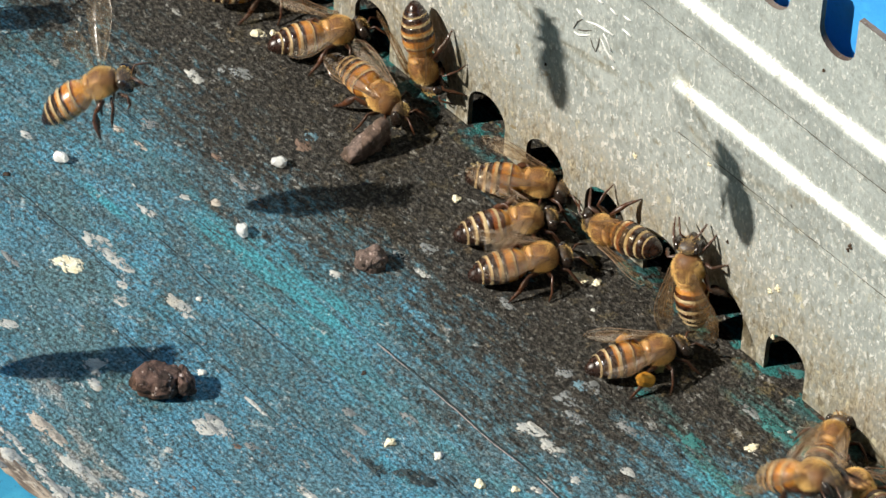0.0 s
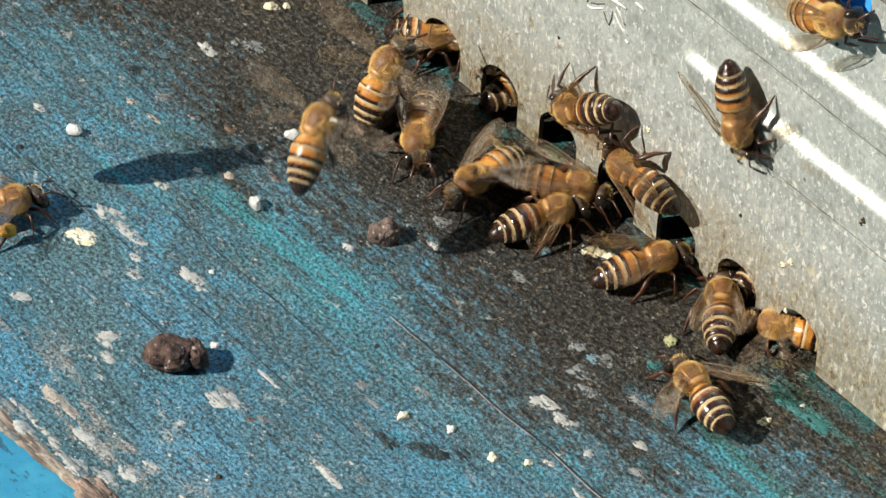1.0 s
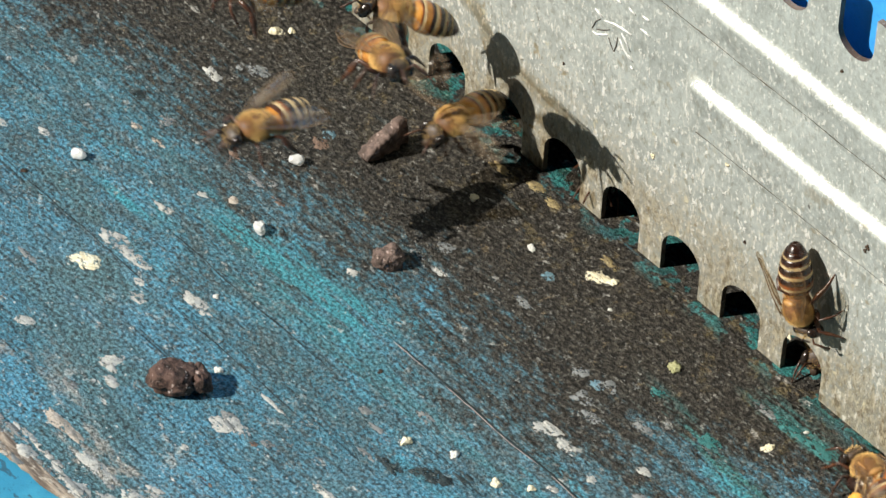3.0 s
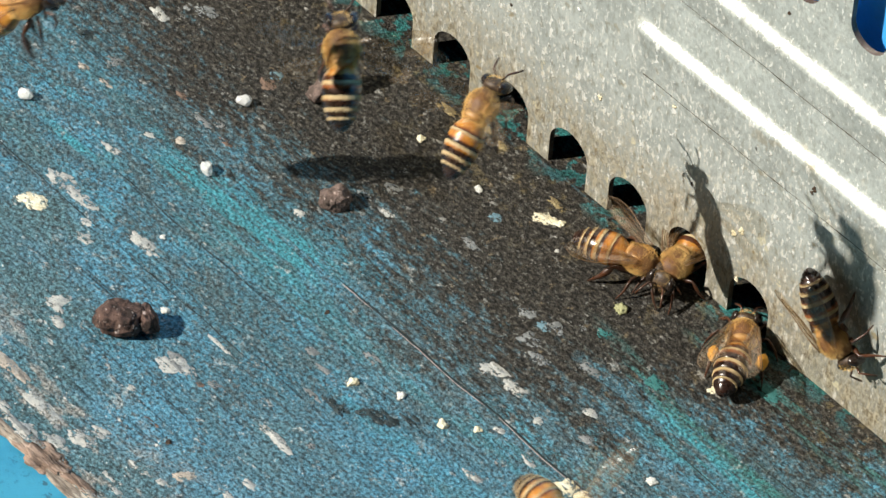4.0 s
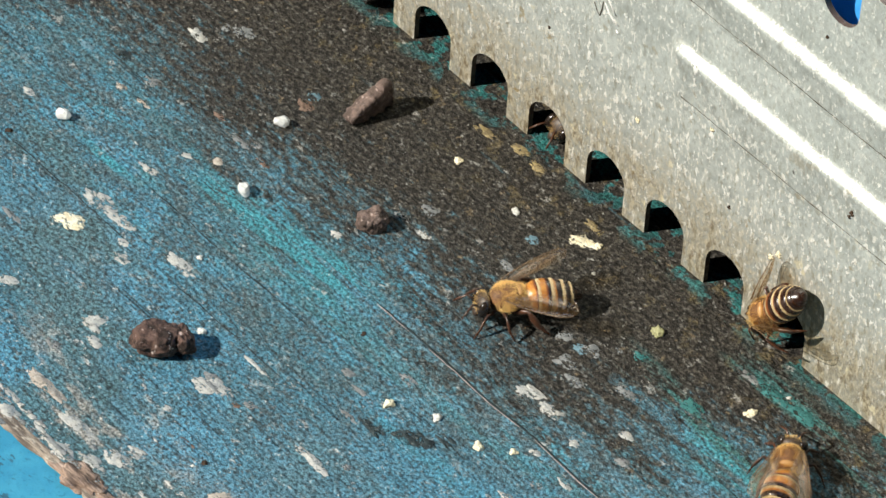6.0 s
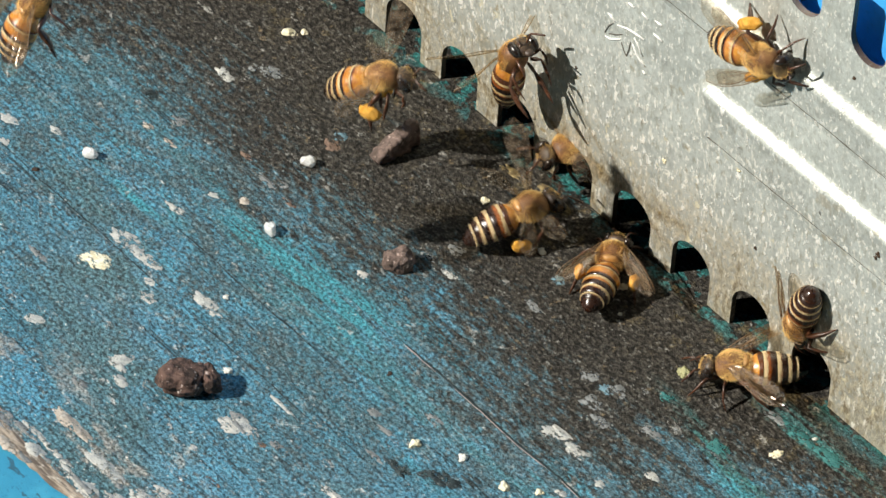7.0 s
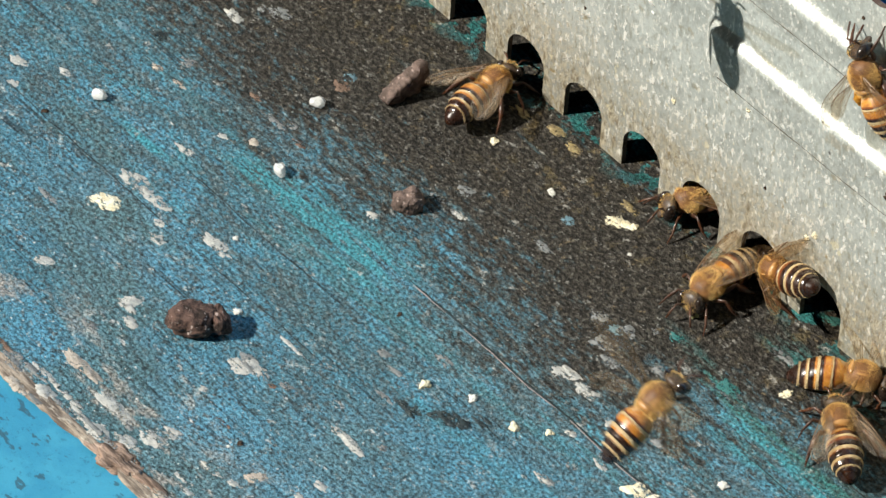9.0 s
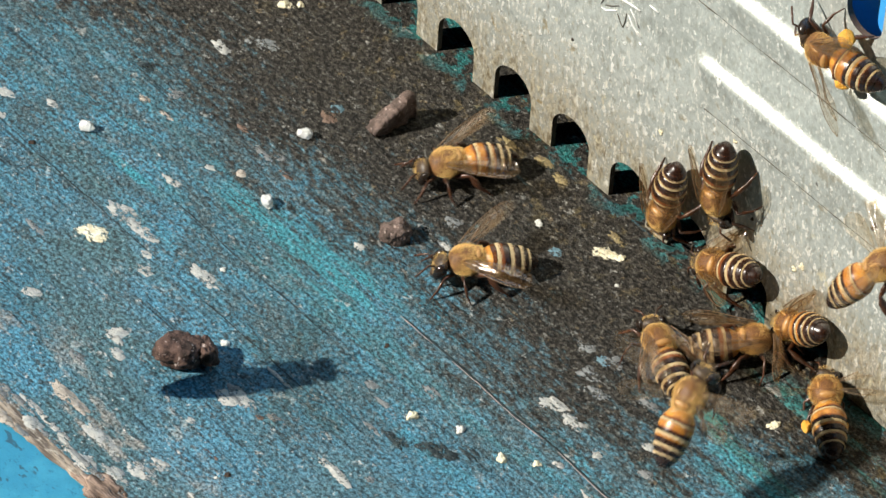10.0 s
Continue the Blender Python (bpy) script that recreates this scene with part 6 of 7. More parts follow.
    fly('walker', [(0, pose(0.11467, -0.00351, 0.00000, 0.0, -0.0, 28.2)), (2.5, pose(0.11178, -0.00351, 0.00000, 0.0, -0.0, 28.2)),
        (3.3, pose(0.08805, -0.00256, 0.00000, 0.0, -0.0, 28.2)), (3.5, pose(0.09648, -0.00299, 0.00000, 0.0, -0.0, 38.8)),
        (4, pose(0.11332, -0.00424, 0.00000, 0.0, -0.0, 38.8)), (10, pose(0.11332, -0.00424, 0.00000, 0.0, -0.0, 38.8))])
    fly('walker', [(0, pose(0.07161, 0.05656, 0.00100, -0.0, -0.0, -90.0)), (2.3, pose(0.07461, 0.05856, 0.00000, -0.0, -0.0, -90.0)),
        (2.85, pose(0.07320, 0.00900, 0.00000, -0.0, -0.0, -90.0)), (3.025, pose(0.07103, 0.00398, 0.00000, -0.0, -0.0, -45.5)),
        (3.2, pose(0.06885, -0.00105, 0.00000, -0.0, -0.0, -1.0)), (3.3, pose(0.07130, 0.00050, 0.00000, 0.0, -0.0, 40.0)),
        (3.42, pose(0.07320, 0.00750, 0.00000, 0.0, -0.0, 90.0)), (3.6, pose(0.07320, 0.01150, 0.00000, 0.0, -0.0, 90.0)),
        (3.92, pose(0.07320, 0.01400, 0.00000, 0.0, -0.0, 90.0)), (4.5, pose(0.07031, 0.03440, 0.00000, 0.0, -0.0, 90.0)),
        (10, pose(0.07031, 0.03440, 0.00000, 0.0, -0.0, 90.0))])
    fly('walker_dusky', [(0, pose(0.06300, 0.04991, 0.00100, -0.0, -0.0, -90.0)), (3, pose(0.06600, 0.05191, 0.00000, -0.0, -0.0, -90.0)),
        (3.55, pose(0.06320, 0.00900, 0.00000, -0.0, -0.0, -90.0)), (3.9, pose(0.06226, -0.00136, 0.00000, -0.0, -0.0, -78.4)),
        (4, pose(0.06295, -0.00145, 0.00000, -0.0, -0.0, -78.4)), (4.25, pose(0.06256, 0.00028, 0.00233, -14.2, 33.6, -129.9)),
        (4.5, pose(0.06217, 0.00200, 0.00465, -58.7, 37.0, 156.2)), (5, pose(0.06168, 0.00021, 0.00353, -53.0, 34.4, 172.0)),
        (5.2, pose(0.06075, 0.00118, 0.00467, -58.2, 39.3, 163.5)), (5.7, pose(0.06616, 0.00255, 0.00523, -59.7, 37.4, 153.4)),
        (6.1, pose(0.07406, -0.00027, 0.00613, -63.2, 59.4, 179.7)), (6.5, pose(0.07384, 0.00020, 0.00690, -73.6, 66.5, 173.3)),
        (7, pose(0.07197, 0.00210, 0.00982, -102.8, 69.2, 144.7)), (7.5, pose(0.07218, 0.00040, 0.00805, -68.8, 60.0, 172.4)),
        (8, pose(0.07116, 0.00040, 0.00632, -60.3, 48.2, 172.1)), (8.5, pose(0.07075, -0.00066, 0.00768, -63.4, 68.7, -171.8)),
        (9, pose(0.06792, 0.00103, 0.00359, -52.1, 29.2, 166.0)), (9.5, pose(0.06668, 0.00047, 0.00610, -55.9, 40.8, 172.5)),
        (10, pose(0.06039, 0.00022, 0.00412, -51.5, 31.7, 173.4))])
    fly('flyer_dusky', [(0, pose(-0.22810, -0.04440, 0.03554, 0.0, -11.4, 140.9)), (3.55, pose(-0.22510, -0.04240, 0.03454, 0.0, -11.4, 140.9)),
        (3.9, pose(0.04415, -0.03639, 0.06005, 0.0, -11.4, 140.9)), (4, pose(0.05551, -0.04881, 0.06222, -0.0, -45.2, 140.9)),
        (4.05, pose(0.05126, -0.06167, 0.06210, 1.2, -43.2, 94.4)), (4.1, pose(0.04701, -0.07453, 0.06198, -0.0, -41.1, 49.6)),
        (4.2, pose(0.02395, -0.07451, 0.04600, -15.9, -16.1, 117.6)), (4.3, pose(0.00088, -0.07448, 0.03002, 0.0, 7.7, 176.7)),
        (4.65, pose(-0.26526, -0.16320, 0.03194, 0.0, 7.7, 176.7)), (10, pose(-0.26476, -0.16370, 0.03194, 0.0, 7.7, 176.7))])
    fly('flyer', [(0, pose(-0.16657, -0.24833, 0.03985, 0.0, -8.6, 58.8)), (3.35, pose(-0.16357, -0.24633, 0.03885, 0.0, -8.6, 58.8)),
        (3.7, pose(0.01077, -0.06677, 0.02003, 0.0, -8.6, 58.8)), (3.8, pose(0.04440, -0.05256, 0.02576, 0.0, -37.2, 58.8)),
        (3.9, pose(0.06880, -0.04968, 0.02766, -0.0, -35.4, 75.1)), (3.95, pose(0.08463, -0.05268, 0.02884, 5.6, -21.1, 32.9)),
        (4, pose(0.10046, -0.05569, 0.03002, 0.0, -7.1, -5.2)), (4.2, pose(0.13259, -0.06390, 0.04012, 0.0, -17.0, -14.2)),
        (4.55, pose(0.40696, -0.13402, 0.04009, 0.0, -17.0, -14.2)), (10, pose(0.40746, -0.13452, 0.04009, 0.0, -17.0, -14.2))])
    fly('flyer', [(0, pose(-0.27673, -0.11860, 0.02188, 0.0, -8.7, 45.9)), (3.55, pose(-0.27373, -0.11660, 0.02088, 0.0, -8.7, 45.9)),
        (3.9, pose(-0.00215, -0.03897, 0.03003, 0.0, -8.7, 45.9)), (4, pose(0.00952, -0.05073, 0.03178, 0.0, -37.6, 45.9)),
        (4.05, pose(0.00683, -0.05968, 0.03089, 14.9, -18.2, -32.5)), (4.1, pose(0.00413, -0.06863, 0.03000, 0.0, -0.0, -101.4)),
        (4.4, pose(0.00761, -0.09618, 0.04017, 0.0, -20.4, -82.8)), (4.75, pose(0.04273, -0.37429, 0.04097, 0.0, -20.4, -82.8)),
        (10, pose(0.04323, -0.37479, 0.04097, 0.0, -20.4, -82.8))])
    fly('flyer', [(0, pose(0.01309, 0.03726, 0.00100, -0.0, -0.0, -90.0)), (2.9, pose(0.01609, 0.03926, 0.00000, -0.0, -0.0, -90.0)),
        (3.45, pose(0.01320, 0.00900, 0.00000, -0.0, -0.0, -90.0)), (3.8, pose(0.02837, 0.00045, 0.01103, 0.0, -23.6, -24.2)),
        (3.9, pose(0.03992, -0.01077, 0.02141, 5.2, -30.6, 37.3)), (4, pose(0.05148, -0.02199, 0.03179, 0.0, -37.8, 104.0)),
        (4.1, pose(0.04247, -0.03150, 0.03155, -0.0, -33.4, 86.8)), (4.2, pose(0.02859, -0.04922, 0.03155, 0.0, -33.5, 86.7)),
        (4.3, pose(0.01316, -0.05702, 0.03077, -9.7, -16.5, 147.2)), (4.4, pose(-0.00227, -0.06482, 0.03000, 0.0, -0.0, -157.9)),
        (4.75, pose(-0.24729, -0.18869, 0.03059, 0.0, -0.0, -157.9)), (10, pose(-0.24679, -0.18919, 0.03059, 0.0, -0.0, -157.9))])
    fly('flyer_dusky', [(0, pose(0.15881, -0.36662, 0.01549, 0.0, -9.7, 77.6)), (3.65, pose(0.16181, -0.36462, 0.01449, 0.0, -9.7, 77.6)),
        (4, pose(0.07728, -0.10416, 0.03004, 0.0, -9.7, 77.6)), (4.2, pose(0.07044, -0.07701, 0.04194, -0.0, -40.4, 77.6)),
        (4.3, pose(0.07215, -0.07083, 0.04182, -0.0, -38.3, 75.8)), (4.4, pose(0.08676, -0.06112, 0.04176, -0.0, -37.2, 80.8)),
        (4.5, pose(0.08172, -0.04988, 0.04143, 0.0, -31.2, 85.3)), (4.6, pose(0.07317, -0.03443, 0.03588, 0.0, -39.4, 78.9)),
        (4.7, pose(0.05795, -0.01358, 0.02158, 0.0, -34.0, 96.3)), (4.8, pose(0.05250, -0.02075, 0.02982, 0.0, -38.4, 106.1)),
        (4.9, pose(0.05084, -0.03273, 0.04621, -0.0, -45.1, 132.4)), (5, pose(0.04102, -0.05948, 0.05772, 0.0, -36.6, 140.6)),
        (5.1, pose(0.03270, -0.06995, 0.06013, 0.0, -43.6, 100.3)), (5.2, pose(0.01249, -0.07026, 0.05017, -12.0, -10.0, 140.5)),
        (5.3, pose(-0.00772, -0.07058, 0.04022, -0.0, 23.1, 176.3)), (5.65, pose(-0.25709, -0.15371, 0.04491, -0.0, 23.1, 176.3)),
        (10, pose(-0.25659, -0.15421, 0.04491, -0.0, 23.1, 176.3))])
    fly('flyer', [(0, pose(-0.18851, -0.18791, 0.02688, 0.0, -9.6, 76.8)), (3.85, pose(-0.18551, -0.18591, 0.02588, 0.0, -9.6, 76.8)),
        (4.2, pose(0.01722, -0.07840, 0.06004, 0.0, -9.6, 76.8)), (4.3, pose(0.03968, -0.06708, 0.06193, -0.0, -40.2, 76.8)),
        (4.4, pose(0.07533, -0.05884, 0.06162, -0.0, -34.7, 82.6)), (4.5, pose(0.07562, -0.05374, 0.06168, 0.0, -35.8, 84.4)),
        (4.6, pose(0.07770, -0.03062, 0.05183, 0.0, -38.4, 63.3)), (4.7, pose(0.06417, -0.00294, 0.02792, 0.0, -40.0, 90.8)),
        (4.8, pose(0.05800, -0.00995, 0.03189, -0.0, -39.5, 98.6)), (4.9, pose(0.04990, -0.00711, 0.03602, 0.0, -6.7, 144.8)),
        (5.1, pose(0.03715, -0.00575, 0.06019, 0.0, -21.6, 173.2)), (5.45, pose(-0.26090, -0.10510, 0.04409, 0.0, -21.6, 173.2)),
        (10, pose(-0.26040, -0.10560, 0.04409, 0.0, -21.6, 173.2))])
    fly('flyer', [(0, pose(0.24867, -0.24592, 0.02332, 0.0, -12.9, 50.5)), (3.95, pose(0.25167, -0.24392, 0.02232, 0.0, -12.9, 50.5)),
        (4.3, pose(0.10230, -0.05720, 0.02007, 0.0, -12.9, 50.5)), (4.5, pose(0.10059, -0.03834, 0.02243, -0.0, -48.9, 50.5)),
        (4.8, pose(0.09489, -0.03689, 0.02010, 0.0, -43.2, 61.4)), (4.9, pose(0.07980, -0.02350, 0.01583, 0.0, -38.4, 80.1)),
        (5, pose(0.05804, -0.01412, 0.01145, 0.0, -31.7, 92.5)), (5.1, pose(0.05855, -0.02993, 0.01774, 0.0, -36.8, 112.9)),
        (5.2, pose(0.04690, -0.03863, 0.02214, 0.0, -43.9, 97.7)), (5.3, pose(0.03446, -0.04784, 0.02615, -7.8, -31.3, 158.4)),
        (5.4, pose(0.02201, -0.05706, 0.03015, -0.0, -19.3, -149.1)), (5.6, pose(-0.00331, -0.07593, 0.04013, 0.0, -17.5, -143.5)),
        (5.95, pose(-0.21386, -0.23283, 0.04421, 0.0, -17.5, -143.5)), (10, pose(-0.21336, -0.23333, 0.04421, 0.0, -17.5, -143.5))])
    fly('flyer', [(0, pose(-0.28934, -0.03871, 0.02596, 0.0, -7.8, 47.3)), (5.85, pose(-0.28634, -0.03671, 0.02496, 0.0, -7.8, 47.3)),
        (6.2, pose(-0.00040, -0.02500, 0.03002, 0.0, -7.8, 47.3)), (6.4, pose(0.00958, -0.03967, 0.02660, 0.0, -34.4, 47.3)),
        (6.5, pose(0.00657, -0.04307, 0.02929, -0.0, -28.6, 57.1)), (6.6, pose(-0.00468, -0.04704, 0.02647, 0.0, -31.9, 42.2)),
        (6.667, pose(-0.00854, -0.05426, 0.03099, 9.0, -25.9, -9.5)), (6.733, pose(-0.01241, -0.06147, 0.03551, 8.3, -13.6, -69.6)),
        (6.8, pose(-0.01628, -0.06869, 0.04003, 0.0, -8.0, -115.4)), (7.15, pose(-0.14008, -0.29984, 0.04254, 0.0, -8.0, -115.4)),
        (10, pose(-0.13958, -0.30034, 0.04254, 0.0, -8.0, -115.4))])
    fly('flyer_pollen', [(0, pose(-0.19328, -0.18820, 0.03709, 0.0, -7.0, 64.5)), (5.65, pose(-0.19028, -0.18620, 0.03609, 0.0, -7.0, 64.5)),
        (6, pose(-0.01306, -0.02690, 0.03002, 0.0, -7.0, 64.5)), (6.2, pose(0.00564, -0.03312, 0.02222, 0.0, -23.4, 64.5)),
        (6.3, pose(0.01438, -0.02051, 0.01544, 0.0, -31.5, 64.5)), (6.4, pose(0.01498, -0.01113, 0.01356, -0.0, -33.6, 60.0)),
        (6.5, pose(0.01956, 0.00104, 0.00936, -0.0, -30.1, 68.6)), (6.6, pose(0.02219, -0.00309, 0.00852, -0.0, -32.9, 65.9)),
        (6.7, pose(0.02074, -0.01024, 0.00948, 0.0, -32.1, 71.0)), (6.8, pose(0.01241, -0.00750, 0.01157, -0.0, -33.8, 54.5)),
        (6.9, pose(0.01246, -0.00668, 0.01166, -0.0, -35.4, 61.0)), (7, pose(0.01713, -0.01456, 0.01215, -0.0, -26.1, 32.0)),
        (7.1, pose(0.02458, -0.01801, 0.01276, -0.0, -37.2, 68.0)), (7.2, pose(0.03448, -0.02738, 0.01556, -0.0, -33.6, 77.0)),
        (7.3, pose(0.01708, -0.02295, 0.01969, -0.0, -36.0, 60.3)), (7.35, pose(0.00042, -0.02581, 0.02187, -8.3, -23.2, 126.1)),
        (7.4, pose(-0.01625, -0.02867, 0.02405, -0.0, -10.8, -174.7)), (7.75, pose(-0.28228, -0.07432, 0.02456, -0.0, -10.8, -174.7)),
        (10, pose(-0.28178, -0.07482, 0.02456, -0.0, -10.8, -174.7))])
    fly('flyer_dusky', [(0, pose(-0.22489, -0.08748, 0.02309, -0.0, -71.9, 0.0)), (6.35, pose(-0.22189, -0.08548, 0.02209, -0.0, -71.9, 0.0)),
        (6.7, pose(0.07014, -0.02270, 0.08547, -0.0, -71.9, 0.0)), (6.9, pose(0.03690, -0.00600, 0.02120, -0.0, -71.9, 0.0)),
        (7, pose(0.02920, -0.00450, 0.01880, -0.0, -75.2, 0.0)), (7.05, pose(0.02903, -0.00819, 0.01984, -14.2, -55.9, 58.0)),
        (7.1, pose(0.02308, -0.00869, 0.01382, 0.0, -38.2, 92.2)), (7.2, pose(0.03591, -0.04102, 0.01964, 0.0, -35.1, 71.4)),
        (7.233, pose(0.03350, -0.04910, 0.01977, 13.4, -28.5, 13.2)), (7.267, pose(0.03109, -0.05719, 0.01989, 12.0, -11.0, -56.9)),
        (7.3, pose(0.02867, -0.06527, 0.02001, -0.0, -5.2, -106.3)), (7.4, pose(0.01285, -0.09170, 0.02402, -0.0, -7.4, -120.8)),
        (7.75, pose(-0.15312, -0.36887, 0.03056, -0.0, -7.4, -120.8)), (10, pose(-0.15262, -0.36937, 0.03056, -0.0, -7.4, -120.8))])
    fly('flyer_pollen_dusky', [(0, pose(-0.26245, -0.03679, 0.01379, 0.0, -7.7, 60.1)), (6.25, pose(-0.25945, -0.03479, 0.01279, 0.0, -7.7, 60.1)),
        (6.6, pose(-0.00212, -0.00437, 0.02002, 0.0, -7.7, 60.1)), (6.7, pose(0.01415, -0.01350, 0.01518, 0.0, -20.9, 60.1)),
        (6.8, pose(0.03117, -0.01617, 0.01158, 0.0, -34.0, 60.1)), (6.9, pose(0.02696, -0.01504, 0.00740, 0.0, -30.7, 69.9)),
        (7, pose(0.03592, -0.00873, 0.00251, 0.0, -12.9, 69.5)), (7.1, pose(0.03710, -0.00815, 0.00000, 0.0, -0.0, 83.0)),
        (7.5, pose(0.03783, -0.00388, 0.00000, 0.0, -0.0, 77.2)), (8, pose(0.03829, -0.00335, 0.00000, 0.0, -0.0, 75.3)),
        (8.3, pose(0.04154, 0.00010, 0.00000, 0.0, -0.0, 76.0)), (8.5, pose(0.04184, 0.00327, 0.00000, 0.0, -0.0, 82.8)),
        (8.68, pose(0.04320, 0.00500, 0.00000, 0.0, -0.0, 90.0)), (8.92, pose(0.04320, 0.01400, 0.00000, 0.0, -0.0, 90.0)),
        (9.5, pose(0.04147, 0.05546, 0.00000, 0.0, -0.0, 90.0)), (10, pose(0.04147, 0.05546, 0.00000, 0.0, -0.0, 90.0))])
    fly('walker_pollen', [(0, pose(0.05170, 0.00000, 0.07162, 90.0, 60.5, -0.0)), (5.8, pose(0.04939, 0.00000, 0.06404, 90.0, 60.5, -0.0)),
        (6.3, pose(0.04868, 0.00000, 0.03712, 90.0, 78.2, 0.0)), (6.5, pose(0.04928, 0.00000, 0.03007, 90.0, 70.8, 0.0)),
        (6.7, pose(0.05220, 0.00000, 0.02390, 90.0, 71.0, 0.0)), (6.8, pose(0.04924, 0.00000, 0.01703, -90.0, 75.5, -180.0)),
        (6.833, pose(0.04836, -0.00210, 0.01269, -72.4, 34.9, 167.1)), (6.867, pose(0.04747, -0.00419, 0.00835, -40.9, -9.6, 136.5)),
        (6.9, pose(0.04658, -0.00629, 0.00401, 0.0, -23.3, 96.0)), (7, pose(0.04586, -0.00551, 0.00000, 0.0, -0.0, 125.2)),
        (7.2, pose(0.04572, -0.00340, 0.00000, 0.0, -0.0, 122.0)), (7.5, pose(0.04302, 0.00190, 0.00000, 0.0, -0.0, 103.7)),
        (7.68, pose(0.04320, 0.00500, 0.00000, 0.0, -0.0, 90.0)), (7.92, pose(0.04320, 0.01400, 0.00000, 0.0, -0.0, 90.0)),
        (8.5, pose(0.04560, 0.05728, 0.00000, 0.0, -0.0, 90.0)), (10, pose(0.04560, 0.05728, 0.00000, 0.0, -0.0, 90.0))])
    fly('walker_pollen', [(0, pose(0.05976, 0.00000, 0.07743, 90.0, 23.8, 0.0)), (6, pose(0.05651, 0.00000, 0.05944, 90.0, 23.8, 0.0)),
        (6.5, pose(0.05495, 0.00000, 0.04381, 90.0, 32.4, 0.0)), (6.8, pose(0.05955, 0.00000, 0.04213, 90.0, 20.2, 0.0)),
        (7, pose(0.06270, 0.00000, 0.04670, 90.0, -17.3, 0.0)), (7.2, pose(0.06597, 0.00000, 0.05157, 90.0, -29.9, -0.0)),
        (7.5, pose(0.06685, 0.00000, 0.05411, 90.0, -44.7, 0.0)), (8, pose(0.06680, 0.00000, 0.05124, 90.0, -27.8, 0.0)),
        (8.4, pose(0.07618, 0.00000, 0.06962, 90.0, -27.8, 0.0)), (10, pose(0.07668, -0.00050, 0.06962, 90.0, -27.8, 0.0))])
    fly('flyer_dusky', [(0, pose(0.02922, 0.04565, 0.00100, -0.0, -0.0, -90.0)), (5.4, pose(0.03222, 0.04765, 0.00000, -0.0, -0.0, -90.0)),
        (5.95, pose(0.03320, 0.00900, 0.00000, -0.0, -0.0, -90.0)), (6.3, pose(0.03322, -0.00163, 0.00000, 0.0, 0.0, -95.2)),
        (6.5, pose(0.03155, 0.00030, 0.00000, -0.0, -0.0, -85.7)), (6.9, pose(0.03130, -0.00080, 0.00000, 0.0, 0.0, -91.0)),
        (7, pose(0.03150, 0.00020, 0.00300, -6.0, -4.0, -104.0)), (7.033, pose(0.03220, -0.00150, 0.00550, -33.8, -8.1, -132.4)),
        (7.067, pose(0.03330, -0.00080, 0.00900, -67.6, -40.9, -164.3)), (7.1, pose(0.03440, 0.00000, 0.01150, -90.0, -73.9, 180.0)),
        (7.2, pose(0.03300, 0.00000, 0.01280, -90.0, -75.3, 180.0)), (7.5, pose(0.03116, 0.00000, 0.01567, -90.0, -68.2, -180.0)),
        (7.6, pose(0.03108, 0.00000, 0.02018, -90.0, -53.8, -180.0)), (7.65, pose(0.03700, -0.00635, 0.02539, -62.7, -75.8, 107.2)),
        (7.7, pose(0.04292, -0.01270, 0.03060, -0.0, -62.3, 0.0)), (7.8, pose(0.03744, -0.02870, 0.03863, -0.0, -58.8, 0.0)),
        (7.9, pose(0.01509, -0.04270, 0.07541, -0.0, -58.8, 0.0)), (8.25, pose(-0.25269, -0.21042, 0.04642, -0.0, -58.8, 0.0)),
        (10, pose(-0.25219, -0.21092, 0.04642, -0.0, -58.8, 0.0))])
    fly('walker', [(0, pose(0.05209, 0.04101, 0.00100, -0.0, -0.0, -90.0)), (6.3, pose(0.05509, 0.04301, 0.00000, -0.0, -0.0, -90.0)),
        (7.04, pose(0.05320, 0.01150, 0.00000, -0.0, -0.0, -100.0)), (7.2, pose(0.04898, 0.00168, 0.00000, 0.0, 0.0, -164.3)),
        (7.5, pose(0.04816, -0.00322, 0.00000, 0.0, 0.0, -162.5)), (7.6, pose(0.04504, -0.00300, 0.00000, 0.0, 0.0, -164.3)),
        (7.65, pose(0.04605, -0.00150, 0.00510, -44.2, -14.1, -179.3)), (7.7, pose(0.04706, 0.00000, 0.01020, -90.0, -34.6, -180.0)),
        (7.8, pose(0.04317, 0.00000, 0.01193, -90.0, -31.6, 180.0)), (8, pose(0.03882, 0.00000, 0.01882, -90.0, -23.6, 180.0)),
        (8.3, pose(0.03455, 0.00000, 0.01839, -90.0, -33.4, 180.0)), (8.35, pose(0.03406, -0.01257, 0.01508, -45.3, -30.6, -165.2)),
        (8.4, pose(0.03358, -0.02514, 0.01178, -0.0, -37.6, -152.1)), (8.5, pose(0.02778, -0.01818, 0.00500, 0.0, 0.0, -128.7)),
        (8.55, pose(0.02590, -0.01609, 0.00250, 0.0, 0.0, -172.4)), (8.6, pose(0.02402, -0.01401, 0.00000, 0.0, -0.0, 143.9)),
        (8.7, pose(0.02389, -0.01259, 0.00000, 0.0, -0.0, 139.4)), (9, pose(0.02290, -0.00460, 0.00000, 0.0, -0.0, 94.0)),
        (9.2, pose(0.02359, -0.00129, 0.00000, 0.0, -0.0, 103.6)), (9.38, pose(0.02320, 0.00500, 0.00000, 0.0, -0.0, 90.0)),
        (9.62, pose(0.02320, 0.01400, 0.00000, 0.0, -0.0, 90.0)), (10, pose(0.02320, 0.01400, 0.00000, 0.0, -0.0, 90.0))])
